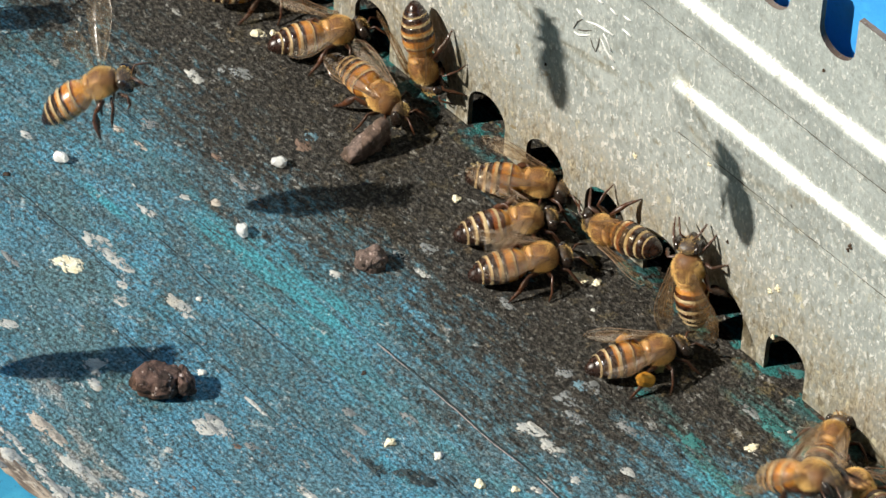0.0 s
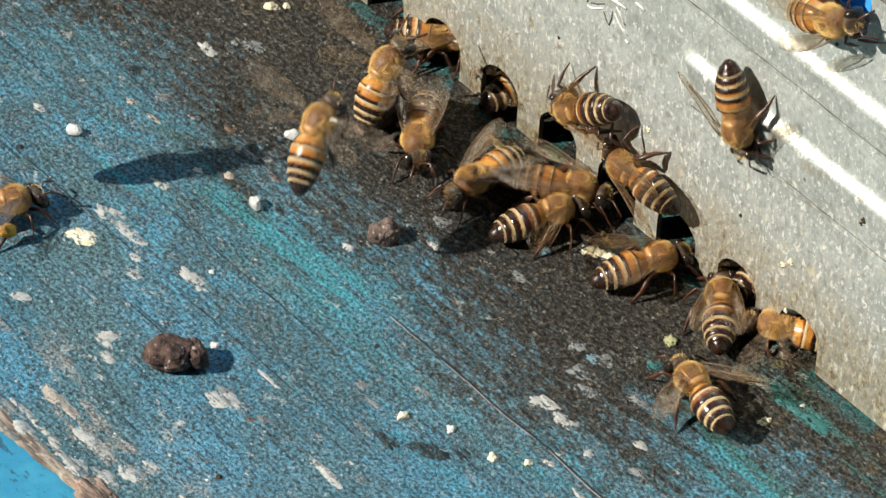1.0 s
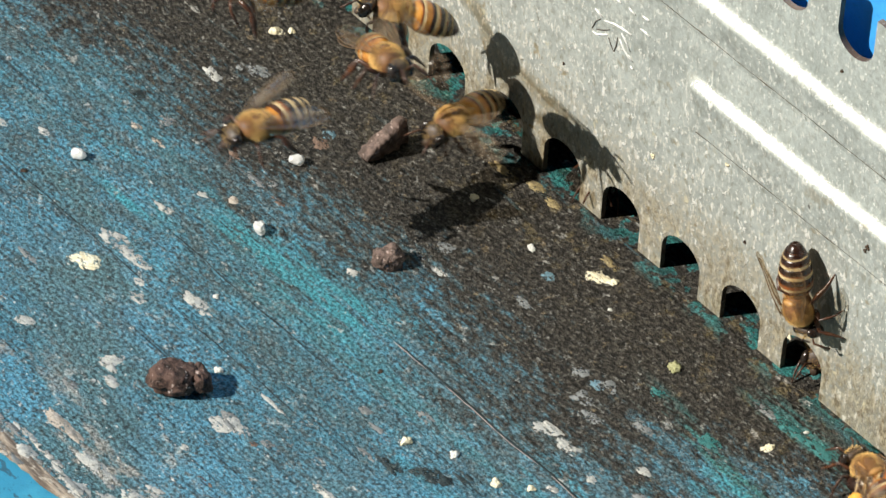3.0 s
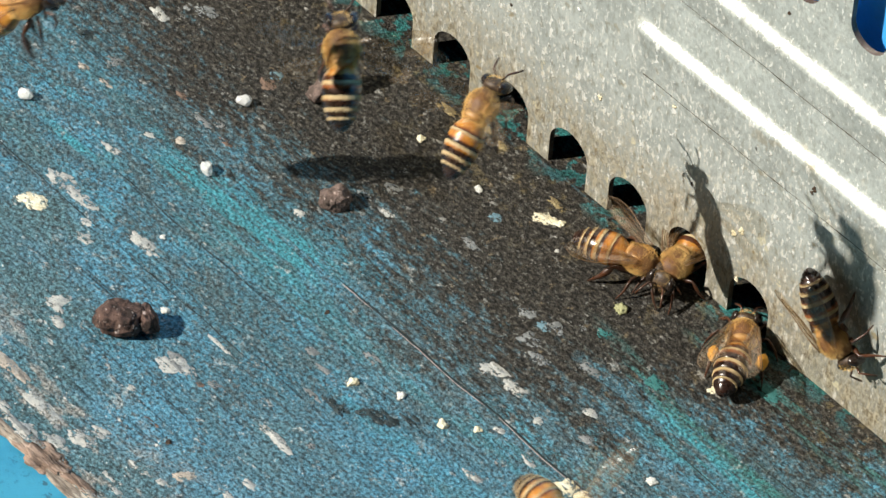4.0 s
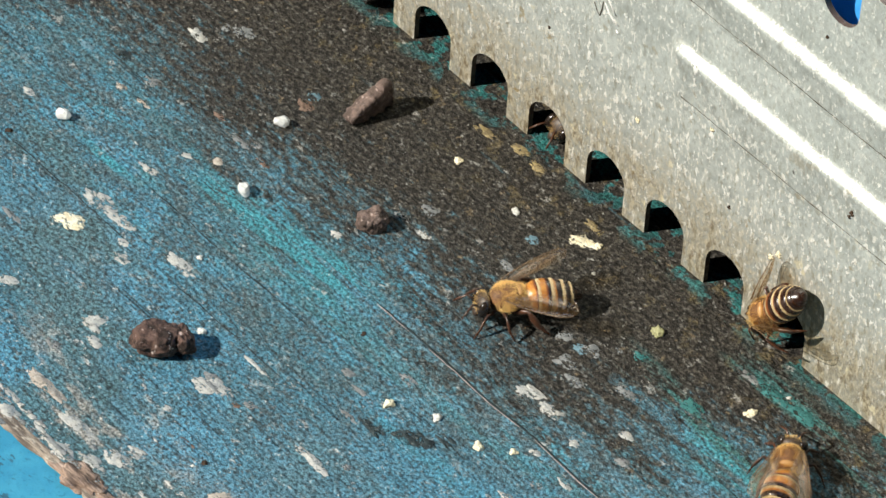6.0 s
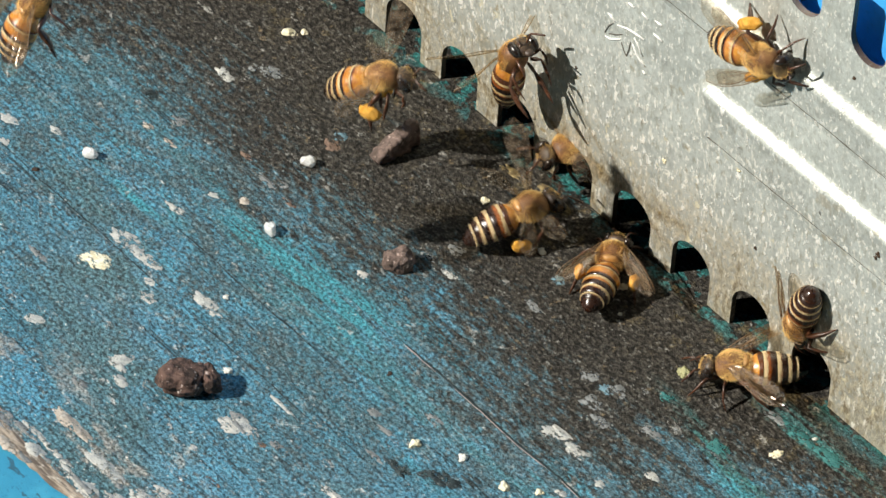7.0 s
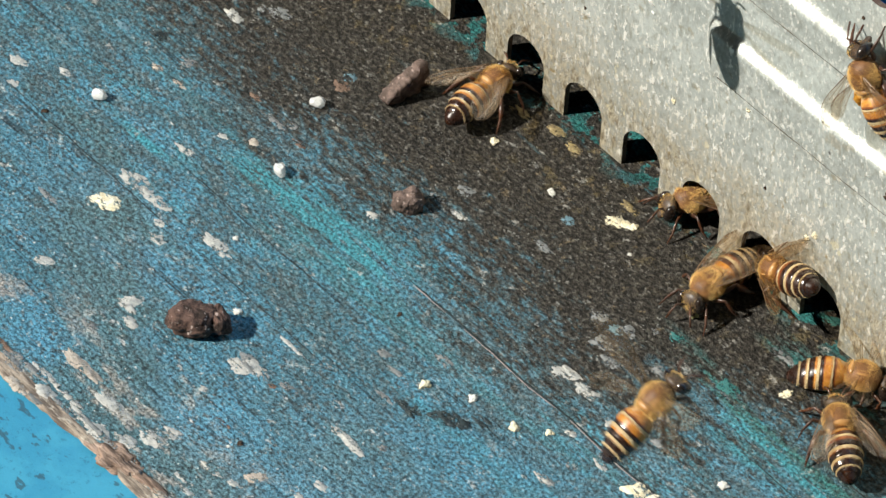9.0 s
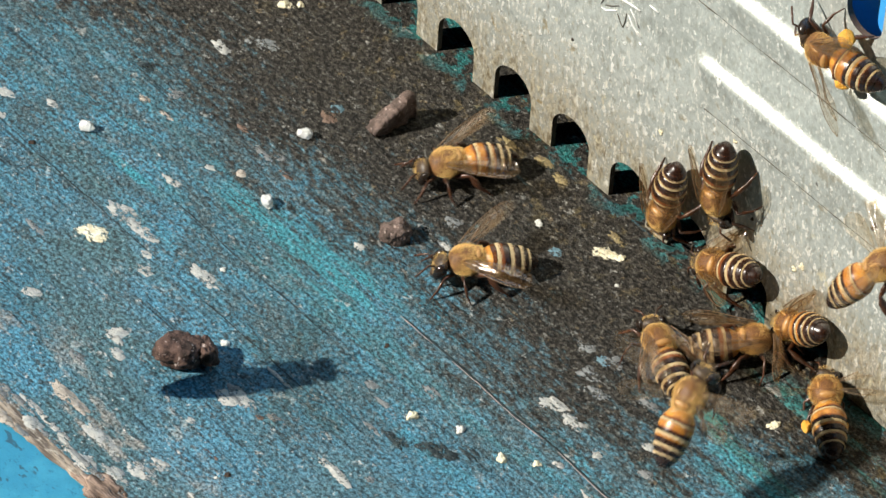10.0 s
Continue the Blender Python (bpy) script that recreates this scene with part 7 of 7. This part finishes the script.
    fly('flyer', [(0, pose(0.02881, 0.05522, 0.00100, -0.0, -0.0, -90.0)), (6.9, pose(0.03181, 0.05722, 0.00000, -0.0, -0.0, -90.0)),
        (7.45, pose(0.03320, 0.00900, 0.00000, -0.0, -0.0, -90.0)), (7.567, pose(0.03347, 0.00547, 0.00401, -15.8, -8.5, -137.1)),
        (7.683, pose(0.03374, 0.00194, 0.00802, -18.4, -31.7, 158.9)), (7.8, pose(0.03400, -0.00159, 0.01203, 0.0, -41.9, 99.5)),
        (7.9, pose(0.03160, -0.00207, 0.01840, 0.0, -48.4, 87.1)), (8, pose(0.02337, -0.00671, 0.02925, -10.2, -31.8, 149.0)),
        (8.1, pose(0.01514, -0.01136, 0.04011, -0.0, -16.1, -159.9)), (8.45, pose(-0.26955, -0.17211, 0.04074, -0.0, -16.1, -159.9)),
        (10, pose(-0.26905, -0.17261, 0.04074, -0.0, -16.1, -159.9))])
    fly('flyer', [(0, pose(-0.21400, -0.23766, 0.01234, -0.0, -8.1, 51.9)), (7.85, pose(-0.21100, -0.23566, 0.01134, -0.0, -8.1, 51.9)),
        (8.2, pose(-0.00092, -0.06160, 0.04003, -0.0, -8.1, 51.9)), (8.4, pose(0.02561, -0.04965, 0.04266, 0.0, -35.4, 51.9)),
        (8.5, pose(0.03033, -0.05394, 0.04126, 0.0, -28.1, 47.5)), (8.6, pose(0.04901, -0.05638, 0.03755, 0.0, -33.5, 62.6)),
        (8.7, pose(0.05184, -0.04111, 0.03154, -0.0, -33.2, 63.1)), (8.8, pose(0.08024, -0.03911, 0.02762, 0.0, -34.8, 69.3)),
        (8.9, pose(0.09101, -0.03768, 0.02373, -0.0, -36.8, 70.8)), (9, pose(0.08381, -0.03546, 0.02154, 0.0, -33.3, 87.9)),
        (9.1, pose(0.06872, -0.02898, 0.01763, 0.0, -34.9, 83.0)), (9.2, pose(0.05850, -0.01000, 0.01450, 0.0, -38.0, 86.0)),
        (9.3, pose(0.06050, -0.01200, 0.03580, 0.0, -62.0, 70.0)), (9.4, pose(0.06110, -0.01600, 0.06200, 0.0, -62.0, 72.0)),
        (9.6, pose(0.05600, -0.03000, 0.11000, 0.0, -50.0, 80.0)), (10, pose(0.02000, -0.06000, 0.19000, 0.0, -40.0, 80.0))])
    fly('walker_dusky', [(0, pose(0.07301, 0.04602, 0.00100, -0.0, -0.0, -90.0)), (5.9, pose(0.07601, 0.04802, 0.00000, -0.0, -0.0, -90.0)),
        (6.45, pose(0.07320, 0.00900, 0.00000, -0.0, -0.0, -90.0)), (6.8, pose(0.07024, -0.00222, 0.00000, 0.0, 0.0, -141.6)),
        (7, pose(0.06691, -0.00597, 0.00000, 0.0, 0.0, -135.4)), (7.2, pose(0.06547, -0.00737, 0.00000, 0.0, 0.0, -118.8)),
        (7.5, pose(0.06235, -0.00945, 0.00000, 0.0, 0.0, -127.9)), (7.7, pose(0.05719, -0.01732, 0.00000, 0.0, 0.0, -126.2)),
        (7.8, pose(0.05232, -0.02478, 0.00000, 0.0, 0.0, -124.0)), (8, pose(0.04776, -0.02775, 0.00000, 0.0, 0.0, -140.8)),
        (8.2, pose(0.04587, -0.03105, 0.00000, 0.0, 0.0, -133.8)), (8.5, pose(0.04404, -0.03559, 0.00000, 0.0, 0.0, -133.2)),
        (8.6, pose(0.03645, -0.04941, 0.01557, 0.0, -33.9, -126.0)), (8.7, pose(0.02160, -0.06777, 0.02625, -0.0, -25.1, -128.6)),
        (8.9, pose(0.00951, -0.09076, 0.04033, 0.0, -28.5, -118.2)), (9.25, pose(-0.11343, -0.32465, 0.04167, 0.0, -28.5, -118.2)),
        (10, pose(-0.11293, -0.32515, 0.04167, 0.0, -28.5, -118.2))])
    fly('flyer_pollen', [(0, pose(-0.16367, -0.29138, 0.03882, 0.0, -7.8, 76.6)), (6.65, pose(-0.16067, -0.28938, 0.03782, 0.0, -7.8, 76.6)),
        (7, pose(0.04755, -0.10319, 0.02002, 0.0, -7.8, 76.6)), (7.2, pose(0.05308, -0.07589, 0.01826, 0.0, -25.6, 76.6)),
        (7.3, pose(0.05600, -0.03684, 0.01560, 0.0, -34.3, 76.6)), (7.4, pose(0.06741, -0.03652, 0.01572, 0.0, -36.4, 78.3)),
        (7.5, pose(0.06316, -0.02179, 0.01138, -0.0, -30.4, 73.3)), (7.6, pose(0.06428, -0.00934, 0.00673, 0.0, -36.7, 61.2)),
        (7.7, pose(0.06756, -0.00490, 0.00253, 0.0, -13.2, 90.1)), (7.8, pose(0.06125, -0.00714, 0.00000, 0.0, -0.0, 92.4)),
        (8, pose(0.06710, -0.00704, 0.00000, 0.0, -0.0, 84.8)), (8.3, pose(0.07374, -0.00742, 0.00000, 0.0, -0.0, 51.2)),
        (8.5, pose(0.07918, -0.00367, 0.00000, 0.0, -0.0, 43.1)), (9, pose(0.08298, -0.00288, 0.00000, 0.0, -0.0, 35.8)),
        (9.3, pose(0.08087, -0.00314, 0.00000, 0.0, -0.0, 85.4)), (9.5, pose(0.07921, -0.00301, 0.00000, 0.0, -0.0, 89.8)),
        (9.8, pose(0.07798, -0.00342, 0.00000, 0.0, -0.0, 117.7)), (10, pose(0.07975, -0.00346, 0.00000, 0.0, -0.0, 139.2))])
    fly('walker_dusky', [(0, pose(0.11397, -0.02161, 0.00000, 0.0, -0.0, 146.1)), (7.4, pose(0.10764, -0.01815, 0.00000, 0.0, -0.0, 146.1)),
        (8, pose(0.09827, -0.01119, 0.00000, 0.0, -0.0, 146.1)), (8.3, pose(0.09175, -0.00982, 0.00000, 0.0, -0.0, 133.3)),
        (8.5, pose(0.09102, -0.00933, 0.00000, 0.0, -0.0, 136.1)), (9, pose(0.08618, -0.00951, 0.00000, 0.0, -0.0, 145.6)),
        (9.2, pose(0.08223, -0.01082, 0.00000, 0.0, -0.0, 165.3)), (9.5, pose(0.07474, -0.01209, 0.00000, 0.0, -0.0, 170.1)),
        (9.8, pose(0.06735, -0.01350, 0.00000, 0.0, -0.0, 166.5)), (10, pose(0.06222, -0.01279, 0.00000, 0.0, -0.0, 156.8))])
    fly('flyer', [(0, pose(-0.15581, -0.27271, 0.01139, -0.0, -8.8, 72.6)), (9.25, pose(-0.15281, -0.27071, 0.01039, -0.0, -8.8, 72.6)),
        (9.6, pose(0.05644, -0.06484, 0.04003, -0.0, -8.8, 72.6)), (9.8, pose(0.06682, -0.03238, 0.02180, 0.0, -37.9, 72.6)),
        (9.9, pose(0.08726, -0.03497, 0.02351, 0.0, -32.7, 78.6)), (10, pose(0.07675, -0.02134, 0.01188, 0.0, -39.4, 105.0))])
    fly('walker', [(0, pose(0.13131, -0.01316, 0.00000, 0.0, -0.0, 128.8)), (5.2, pose(0.10814, -0.01504, 0.00000, 0.0, -0.0, 128.8)),
        (6.3, pose(0.08383, -0.01227, 0.00000, 0.0, -0.0, 128.8)), (6.5, pose(0.08772, -0.01211, 0.00000, 0.0, -0.0, 61.8)),
        (7, pose(0.09909, -0.01902, 0.00000, 0.0, -0.0, 61.8)), (10, pose(0.09909, -0.01902, 0.00000, 0.0, -0.0, 61.8))])
    fly('walker_dusky', [(0, pose(0.06246, 0.02617, 0.00100, -0.0, -0.0, -90.0)), (7, pose(0.06546, 0.02817, 0.00000, -0.0, -0.0, -90.0)),
        (7.55, pose(0.06320, 0.00900, 0.00000, -0.0, -0.0, -90.0)), (7.9, pose(0.06128, 0.00014, 0.00000, 0.0, 0.0, -93.4)),
        (8, pose(0.06238, -0.00011, 0.00000, 0.0, 0.0, -90.4)), (8.5, pose(0.06167, -0.00220, 0.00000, -0.0, -0.0, -89.8)),
        (9, pose(0.06193, -0.00676, 0.00000, -0.0, -0.0, -84.6)), (9.2, pose(0.06472, -0.00956, 0.00000, -0.0, -0.0, -52.2)),
        (9.3, pose(0.06653, -0.00838, 0.00000, 0.0, 0.0, -13.9)), (9.4, pose(0.06835, -0.00720, 0.00000, 0.0, -0.0, 24.3)),
        (9.5, pose(0.06977, -0.00651, 0.00000, 0.0, -0.0, 22.8)), (10, pose(0.06876, -0.00431, 0.00000, 0.0, -0.0, 57.5))])
    fly('walker', [(0, pose(0.07206, 0.05019, 0.00100, -0.0, -0.0, -90.0)), (8.5, pose(0.07506, 0.05219, 0.00000, -0.0, -0.0, -90.0)),
        (9.05, pose(0.07320, 0.00900, 0.00000, -0.0, -0.0, -90.0)), (9.4, pose(0.07093, -0.00004, 0.00000, 0.0, 0.0, -164.2)),
        (9.7, pose(0.06943, 0.00209, 0.00000, 0.0, -0.0, 174.7)), (10, pose(0.07264, 0.00112, 0.00356, -55.6, 34.4, 162.2))])
    fly('walker_dusky', [(0, pose(0.05247, 0.04182, 0.00100, -0.0, -0.0, -90.0)), (7.7, pose(0.05547, 0.04382, 0.00000, -0.0, -0.0, -90.0)),
        (8.5, pose(0.05320, 0.01150, 0.00000, -0.0, -0.0, -90.0)), (8.6, pose(0.05240, 0.00560, 0.00000, 0.0, 0.0, -91.1)),
        (8.8, pose(0.05150, 0.00250, 0.00000, 0.0, 0.0, -100.1)), (9, pose(0.05090, 0.00090, 0.00000, 0.0, 0.0, -108.1)), (9.2, pose(0.05130, 0.00050, 0.00000, 0.0, 0.0, -108.1)),
        (9.3, pose(0.05088, -0.00229, 0.00000, 0.0, 0.0, -103.2)), (9.4, pose(0.04710, -0.00722, 0.00000, 0.0, 0.0, -128.8)),
        (9.5, pose(0.04290, -0.01054, 0.00000, 0.0, 0.0, -133.5)), (9.8, pose(0.04045, -0.01846, 0.00000, 0.0, 0.0, -123.7)),
        (10, pose(0.03932, -0.02139, 0.00000, 0.0, 0.0, -121.7))])
    fly('walker', [(0, pose(0.03247, 0.02926, 0.00100, -0.0, -0.0, -90.0)), (8.3, pose(0.03547, 0.03126, 0.00000, -0.0, -0.0, -90.0)),
        (9.08, pose(0.03350, 0.01150, 0.00000, 0.0, 0.0, -90.0)), (9.2, pose(0.03330, 0.00450, 0.00000, 0.0, 0.0, -95.2)), (9.32, pose(0.03270, 0.00100, 0.00000, 0.0, 0.0, -92.0)),
        (9.5, pose(0.03207, -0.00150, 0.00000, -0.0, -0.0, -87.6)), (9.7, pose(0.03143, -0.00457, 0.00000, 0.0, 0.0, -107.7)),
        (9.8, pose(0.03008, -0.00590, 0.00000, 0.0, 0.0, -107.7)), (10, pose(0.02641, -0.01292, 0.00000, 0.0, 0.0, -116.3))])
    fly('walker_dusky', [(0, pose(0.05895, 0.00000, 0.08489, -90.0, 73.6, 180.0)), (8.6, pose(0.05547, 0.00000, 0.06458, -90.0, 73.6, 180.0)),
        (9, pose(0.05133, 0.00000, 0.04619, -90.0, 82.9, 180.0)), (9.3, pose(0.04958, 0.00000, 0.03434, -90.0, 86.0, 180.0)),
        (9.5, pose(0.05065, 0.00000, 0.02415, -90.0, 87.7, 180.0)), (9.7, pose(0.05115, 0.00000, 0.01414, -90.0, 83.9, -180.0)),
        (10, pose(0.05151, 0.00000, 0.00839, -90.0, 82.7, 180.0))])
    fly('walker_dusky', [(0, pose(0.06676, 0.00000, 0.09044, -90.0, 71.0, 180.0)), (8.6, pose(0.06299, 0.00000, 0.07029, -90.0, 71.0, 180.0)),
        (9, pose(0.05713, 0.00000, 0.05065, -90.0, 83.2, 180.0)), (9.3, pose(0.05584, -0.00000, 0.04164, -90.0, 79.8, 180.0)),
        (9.5, pose(0.05780, 0.00000, 0.03443, -90.0, 71.8, 180.0)), (9.7, pose(0.05824, 0.00000, 0.02377, -90.0, 78.2, 180.0)),
        (10, pose(0.05956, 0.00000, 0.01762, 90.0, 82.6, 0.0))])
    fly('walker_pollen', [(0, pose(0.41379, -0.11522, 0.03421, -0.0, -57.4, -0.0)), (7.45, pose(0.41679, -0.11322, 0.03321, -0.0, -57.4, -0.0)),
        (7.8, pose(0.13534, -0.04270, 0.11368, -0.0, -57.4, -0.0)), (8, pose(0.09357, -0.01270, 0.05743, -0.0, -57.4, -0.0)),
        (8.1, pose(0.08729, -0.00635, 0.04998, -46.0, -76.1, 91.0)), (8.2, pose(0.08102, 0.00000, 0.04254, -90.0, -56.9, 180.0)),
        (8.5, pose(0.08014, 0.00000, 0.04573, -90.0, -53.8, 180.0)), (9, pose(0.07759, 0.00000, 0.04653, -90.0, -55.3, 180.0)),
        (9.5, pose(0.07375, 0.00000, 0.05022, -90.0, -39.2, 180.0)), (10, pose(0.07237, 0.00000, 0.05120, -90.0, 1.5, -180.0))])
    fly('flyer', [(0, pose(0.31712, -0.03567, 0.01203, 0.0, -10.0, 46.8)), (9.45, pose(0.32012, -0.03367, 0.01103, 0.0, -10.0, 46.8)),
        (9.8, pose(0.10305, 0.00792, 0.03004, 0.0, -10.0, 46.8)), (9.9, pose(0.08469, -0.00361, 0.02699, 0.0, -41.3, 46.8)),
        (10, pose(0.08720, -0.00267, 0.02718, -0.0, -44.6, 41.5))])
    fly('flyer', [(0, pose(-0.25979, -0.07363, 0.02924, 0.0, -9.5, -138.9)), (7.85, pose(-0.25679, -0.07163, 0.02824, 0.0, -9.5, -138.9)),
        (8.2, pose(0.02543, -0.01039, 0.02004, 0.0, -9.5, -138.9)), (8.4, pose(0.02147, -0.03904, 0.00900, -0.0, -30.0, -128.0)),
        (8.5, pose(0.00725, -0.05484, 0.00850, 0.0, -14.0, -100.0)), (8.6, pose(-0.00198, -0.07067, 0.00850, 0.0, -14.0, -100.0)),
        (8.9, pose(0.00554, -0.10893, 0.04003, -0.0, -9.2, -88.7)), (9.25, pose(0.01325, -0.37853, 0.04363, -0.0, -9.2, -88.7)),
        (10, pose(0.01375, -0.37903, 0.04363, -0.0, -9.2, -88.7))])
    fly('flyer', [(0, pose(-0.20118, -0.08908, 0.03613, -0.0, -23.4, -22.4)), (3.05, pose(-0.19818, -0.08708, 0.03513, -0.0, -23.4, -22.4)),
        (3.4, pose(0.01615, -0.05554, 0.05810, -0.0, -5.7, 72.5)), (3.5, pose(0.01622, -0.06449, 0.06239, -0.0, -5.7, 72.5)),
        (3.6, pose(0.00900, -0.07200, 0.06300, -0.0, -5.7, 110.0)), (3.7, pose(-0.00200, -0.07000, 0.05800, -0.0, -5.7, 170.0)), (3.9, pose(-0.01264, -0.06325, 0.05002, -0.0, -7.8, -147.4)),
        (4.25, pose(-0.28034, -0.23476, 0.04085, -0.0, -7.8, -147.4)), (10, pose(-0.27984, -0.23526, 0.04085, -0.0, -7.8, -147.4))])
    fly('flyer', [(0, pose(0.01216, -0.07348, 0.01553, -0.0, -36.9, 54.1)), (0.5, pose(-0.02039, -0.04798, 0.02774, -0.0, -36.9, 61.4)),
        (1, pose(-0.00842, -0.05900, 0.02408, -0.0, -36.9, 64.8)), (1.3, pose(-0.23842, -0.25900, 0.02408, -0.0, -36.9, 64.8)),
        (4.2, pose(-0.23050, -0.25974, 0.03140, -0.0, -36.9, 69.6)), (4.5, pose(0.00210, -0.05694, 0.03140, -0.0, -36.9, 69.6)),
        (4.8, pose(-0.23050, -0.25974, 0.03140, -0.0, -36.9, 69.6)), (6.2, pose(-0.24641, -0.25220, 0.01553, 0.0, -36.9, 55.1)),
        (6.5, pose(-0.01641, -0.05220, 0.01553, 0.0, -36.9, 55.1)), (6.8, pose(-0.24641, -0.25220, 0.01553, 0.0, -36.9, 55.1)),
        (7.7, pose(-0.24423, -0.25386, 0.03018, -0.0, -36.9, 70.1)), (8, pose(-0.01423, -0.05386, 0.03018, -0.0, -36.9, 70.1)),
        (8.3, pose(-0.24423, -0.25386, 0.03018, -0.0, -36.9, 70.1)), (9.7, pose(-0.21166, -0.28105, 0.02896, 0.0, -36.9, 63.2)),
        (9.9, pose(0.01534, -0.08405, 0.02896, 0.0, -36.9, 63.2)), (10, pose(0.01834, -0.08105, 0.02896, 0.0, -36.9, 63.2))])
    fly('flyer', [(0, pose(0.01688, -0.02795, 0.04544, -0.0, -5.7, 72.5)), (0.1, pose(0.03548, -0.03421, 0.06175, -0.0, -5.7, 72.5)),
        (0.2, pose(0.03000, -0.07618, 0.08332, -0.0, -5.7, 72.5)), (0.5, pose(-0.21312, -0.22795, 0.08544, -0.0, -5.7, 72.5)),
        (3.7, pose(-0.18273, -0.27197, 0.08584, -0.0, -5.7, 72.5)), (4, pose(0.04727, -0.07197, 0.08584, -0.0, -5.7, 72.5)),
        (4.3, pose(-0.18273, -0.27197, 0.08584, -0.0, -5.7, 72.5)), (4.7, pose(-0.17219, -0.21969, 0.06027, -0.0, -5.7, 72.5)),
        (5, pose(0.05781, -0.01969, 0.06027, -0.0, -5.7, 72.5)), (5.3, pose(-0.17219, -0.21969, 0.06027, -0.0, -5.7, 72.5)),
        (7.7, pose(-0.21774, -0.28044, 0.01309, -0.0, -36.9, 73.2)), (8, pose(0.01226, -0.08044, 0.01309, -0.0, -36.9, 73.2)),
        (8.3, pose(-0.21774, -0.28044, 0.01309, -0.0, -36.9, 73.2)), (9.2, pose(-0.18945, -0.26372, 0.07959, -0.0, -5.7, 72.5)),
        (9.5, pose(0.04055, -0.06372, 0.07959, -0.0, -5.7, 72.5)), (9.8, pose(-0.18945, -0.26372, 0.07959, -0.0, -5.7, 72.5)),
        (10, pose(-0.18895, -0.26422, 0.07959, -0.0, -5.7, 72.5))])
    fly('flyer', [(0, pose(0.03051, -0.05684, 0.07321, -0.0, -5.7, 72.5)), (0.1, pose(0.02638, -0.06999, 0.07720, -0.0, -5.7, 72.5)),
        (0.4, pose(-0.19949, -0.25684, 0.07321, -0.0, -5.7, 72.5)),
        (4.2, pose(-0.19302, -0.24033, 0.05673, -0.0, -5.7, 72.5)), (4.5, pose(0.03715, -0.04033, 0.05842, -0.0, -5.7, 72.5)),
        (4.8, pose(-0.19302, -0.24033, 0.05673, -0.0, -5.7, 72.5)), (7.2, pose(-0.20809, -0.21694, 0.03955, -0.0, -5.7, 72.5)),
        (7.5, pose(0.02191, -0.01694, 0.03955, -0.0, -5.7, 72.5)), (8, pose(0.02776, -0.08512, 0.03506, -0.0, -36.9, 70.6)),
        (8.3, pose(-0.20224, -0.28512, 0.03506, -0.0, -36.9, 70.6)), (8.7, pose(-0.18809, -0.22244, 0.05199, -0.0, -5.7, 72.5)),
        (9, pose(0.04191, -0.02244, 0.05199, -0.0, -5.7, 72.5)), (9.5, pose(0.04591, -0.02795, 0.06149, -0.0, -5.7, 72.5)),
        (9.8, pose(-0.18409, -0.22795, 0.06149, -0.0, -5.7, 72.5)), (10, pose(-0.18359, -0.22845, 0.06149, -0.0, -5.7, 72.5))])
    fly('flyer', [(0, pose(-0.17632, -0.28263, 0.02034, -0.0, -5.7, 72.5)), (0.3, pose(-0.40632, -0.48263, 0.02034, -0.0, -5.7, 72.5)),
        (3.85, pose(-0.40332, -0.48063, 0.01934, -0.0, -5.7, 72.5)), (4.15, pose(-0.17332, -0.28063, 0.01934, -0.0, -5.7, 72.5)),
        (4.5, pose(0.03139, -0.08573, 0.07874, -0.0, -5.7, 72.5)), (4.8, pose(-0.19861, -0.28573, 0.07874, -0.0, -5.7, 72.5)),
        (6.7, pose(-0.22323, -0.26097, 0.05713, -0.0, -5.7, 72.5)), (7, pose(0.00677, -0.06097, 0.05713, -0.0, -5.7, 72.5)),
        (7.5, pose(0.03060, -0.08996, 0.07167, 0.0, -36.9, 58.0)), (8, pose(-0.00113, -0.05787, 0.02408, 0.0, -36.9, 63.2)),
        (8.3, pose(-0.23272, -0.26129, 0.02408, 0.0, -36.9, 63.2)), (9.2, pose(-0.21537, -0.24033, 0.04494, -0.0, -5.7, 72.5)),
        (9.5, pose(0.01463, -0.04033, 0.04494, -0.0, -5.7, 72.5)), (9.8, pose(-0.21537, -0.24033, 0.04494, -0.0, -5.7, 72.5)),
        (10, pose(-0.21487, -0.24083, 0.04494, -0.0, -5.7, 72.5))])
    fly('flyer', [(0, pose(-0.03600, -0.04485, 0.01309, 0.0, -36.9, 56.7)), (0.1, pose(-0.04200, -0.05085, 0.01309, 0.0, -36.9, 56.7)), (0.4, pose(-0.26600, -0.24485, 0.01309, 0.0, -36.9, 56.7)),
        (4.7, pose(-0.25630, -0.25207, 0.01309, 0.0, -36.9, 59.4)), (5, pose(-0.02630, -0.05207, 0.01309, 0.0, -36.9, 59.4)),
        (5.3, pose(-0.25630, -0.25207, 0.01309, 0.0, -36.9, 59.4)), (7.7, pose(-0.19173, -0.22382, 0.05050, -0.0, -5.7, 72.5)),
        (8, pose(0.03827, -0.02382, 0.05050, -0.0, -5.7, 72.5)), (8.5, pose(0.03224, -0.01694, 0.04107, -0.0, -5.7, 72.5)),
        (8.8, pose(-0.19776, -0.21694, 0.04107, -0.0, -5.7, 72.5)), (10, pose(-0.19726, -0.21744, 0.04107, -0.0, -5.7, 72.5))])


motions()
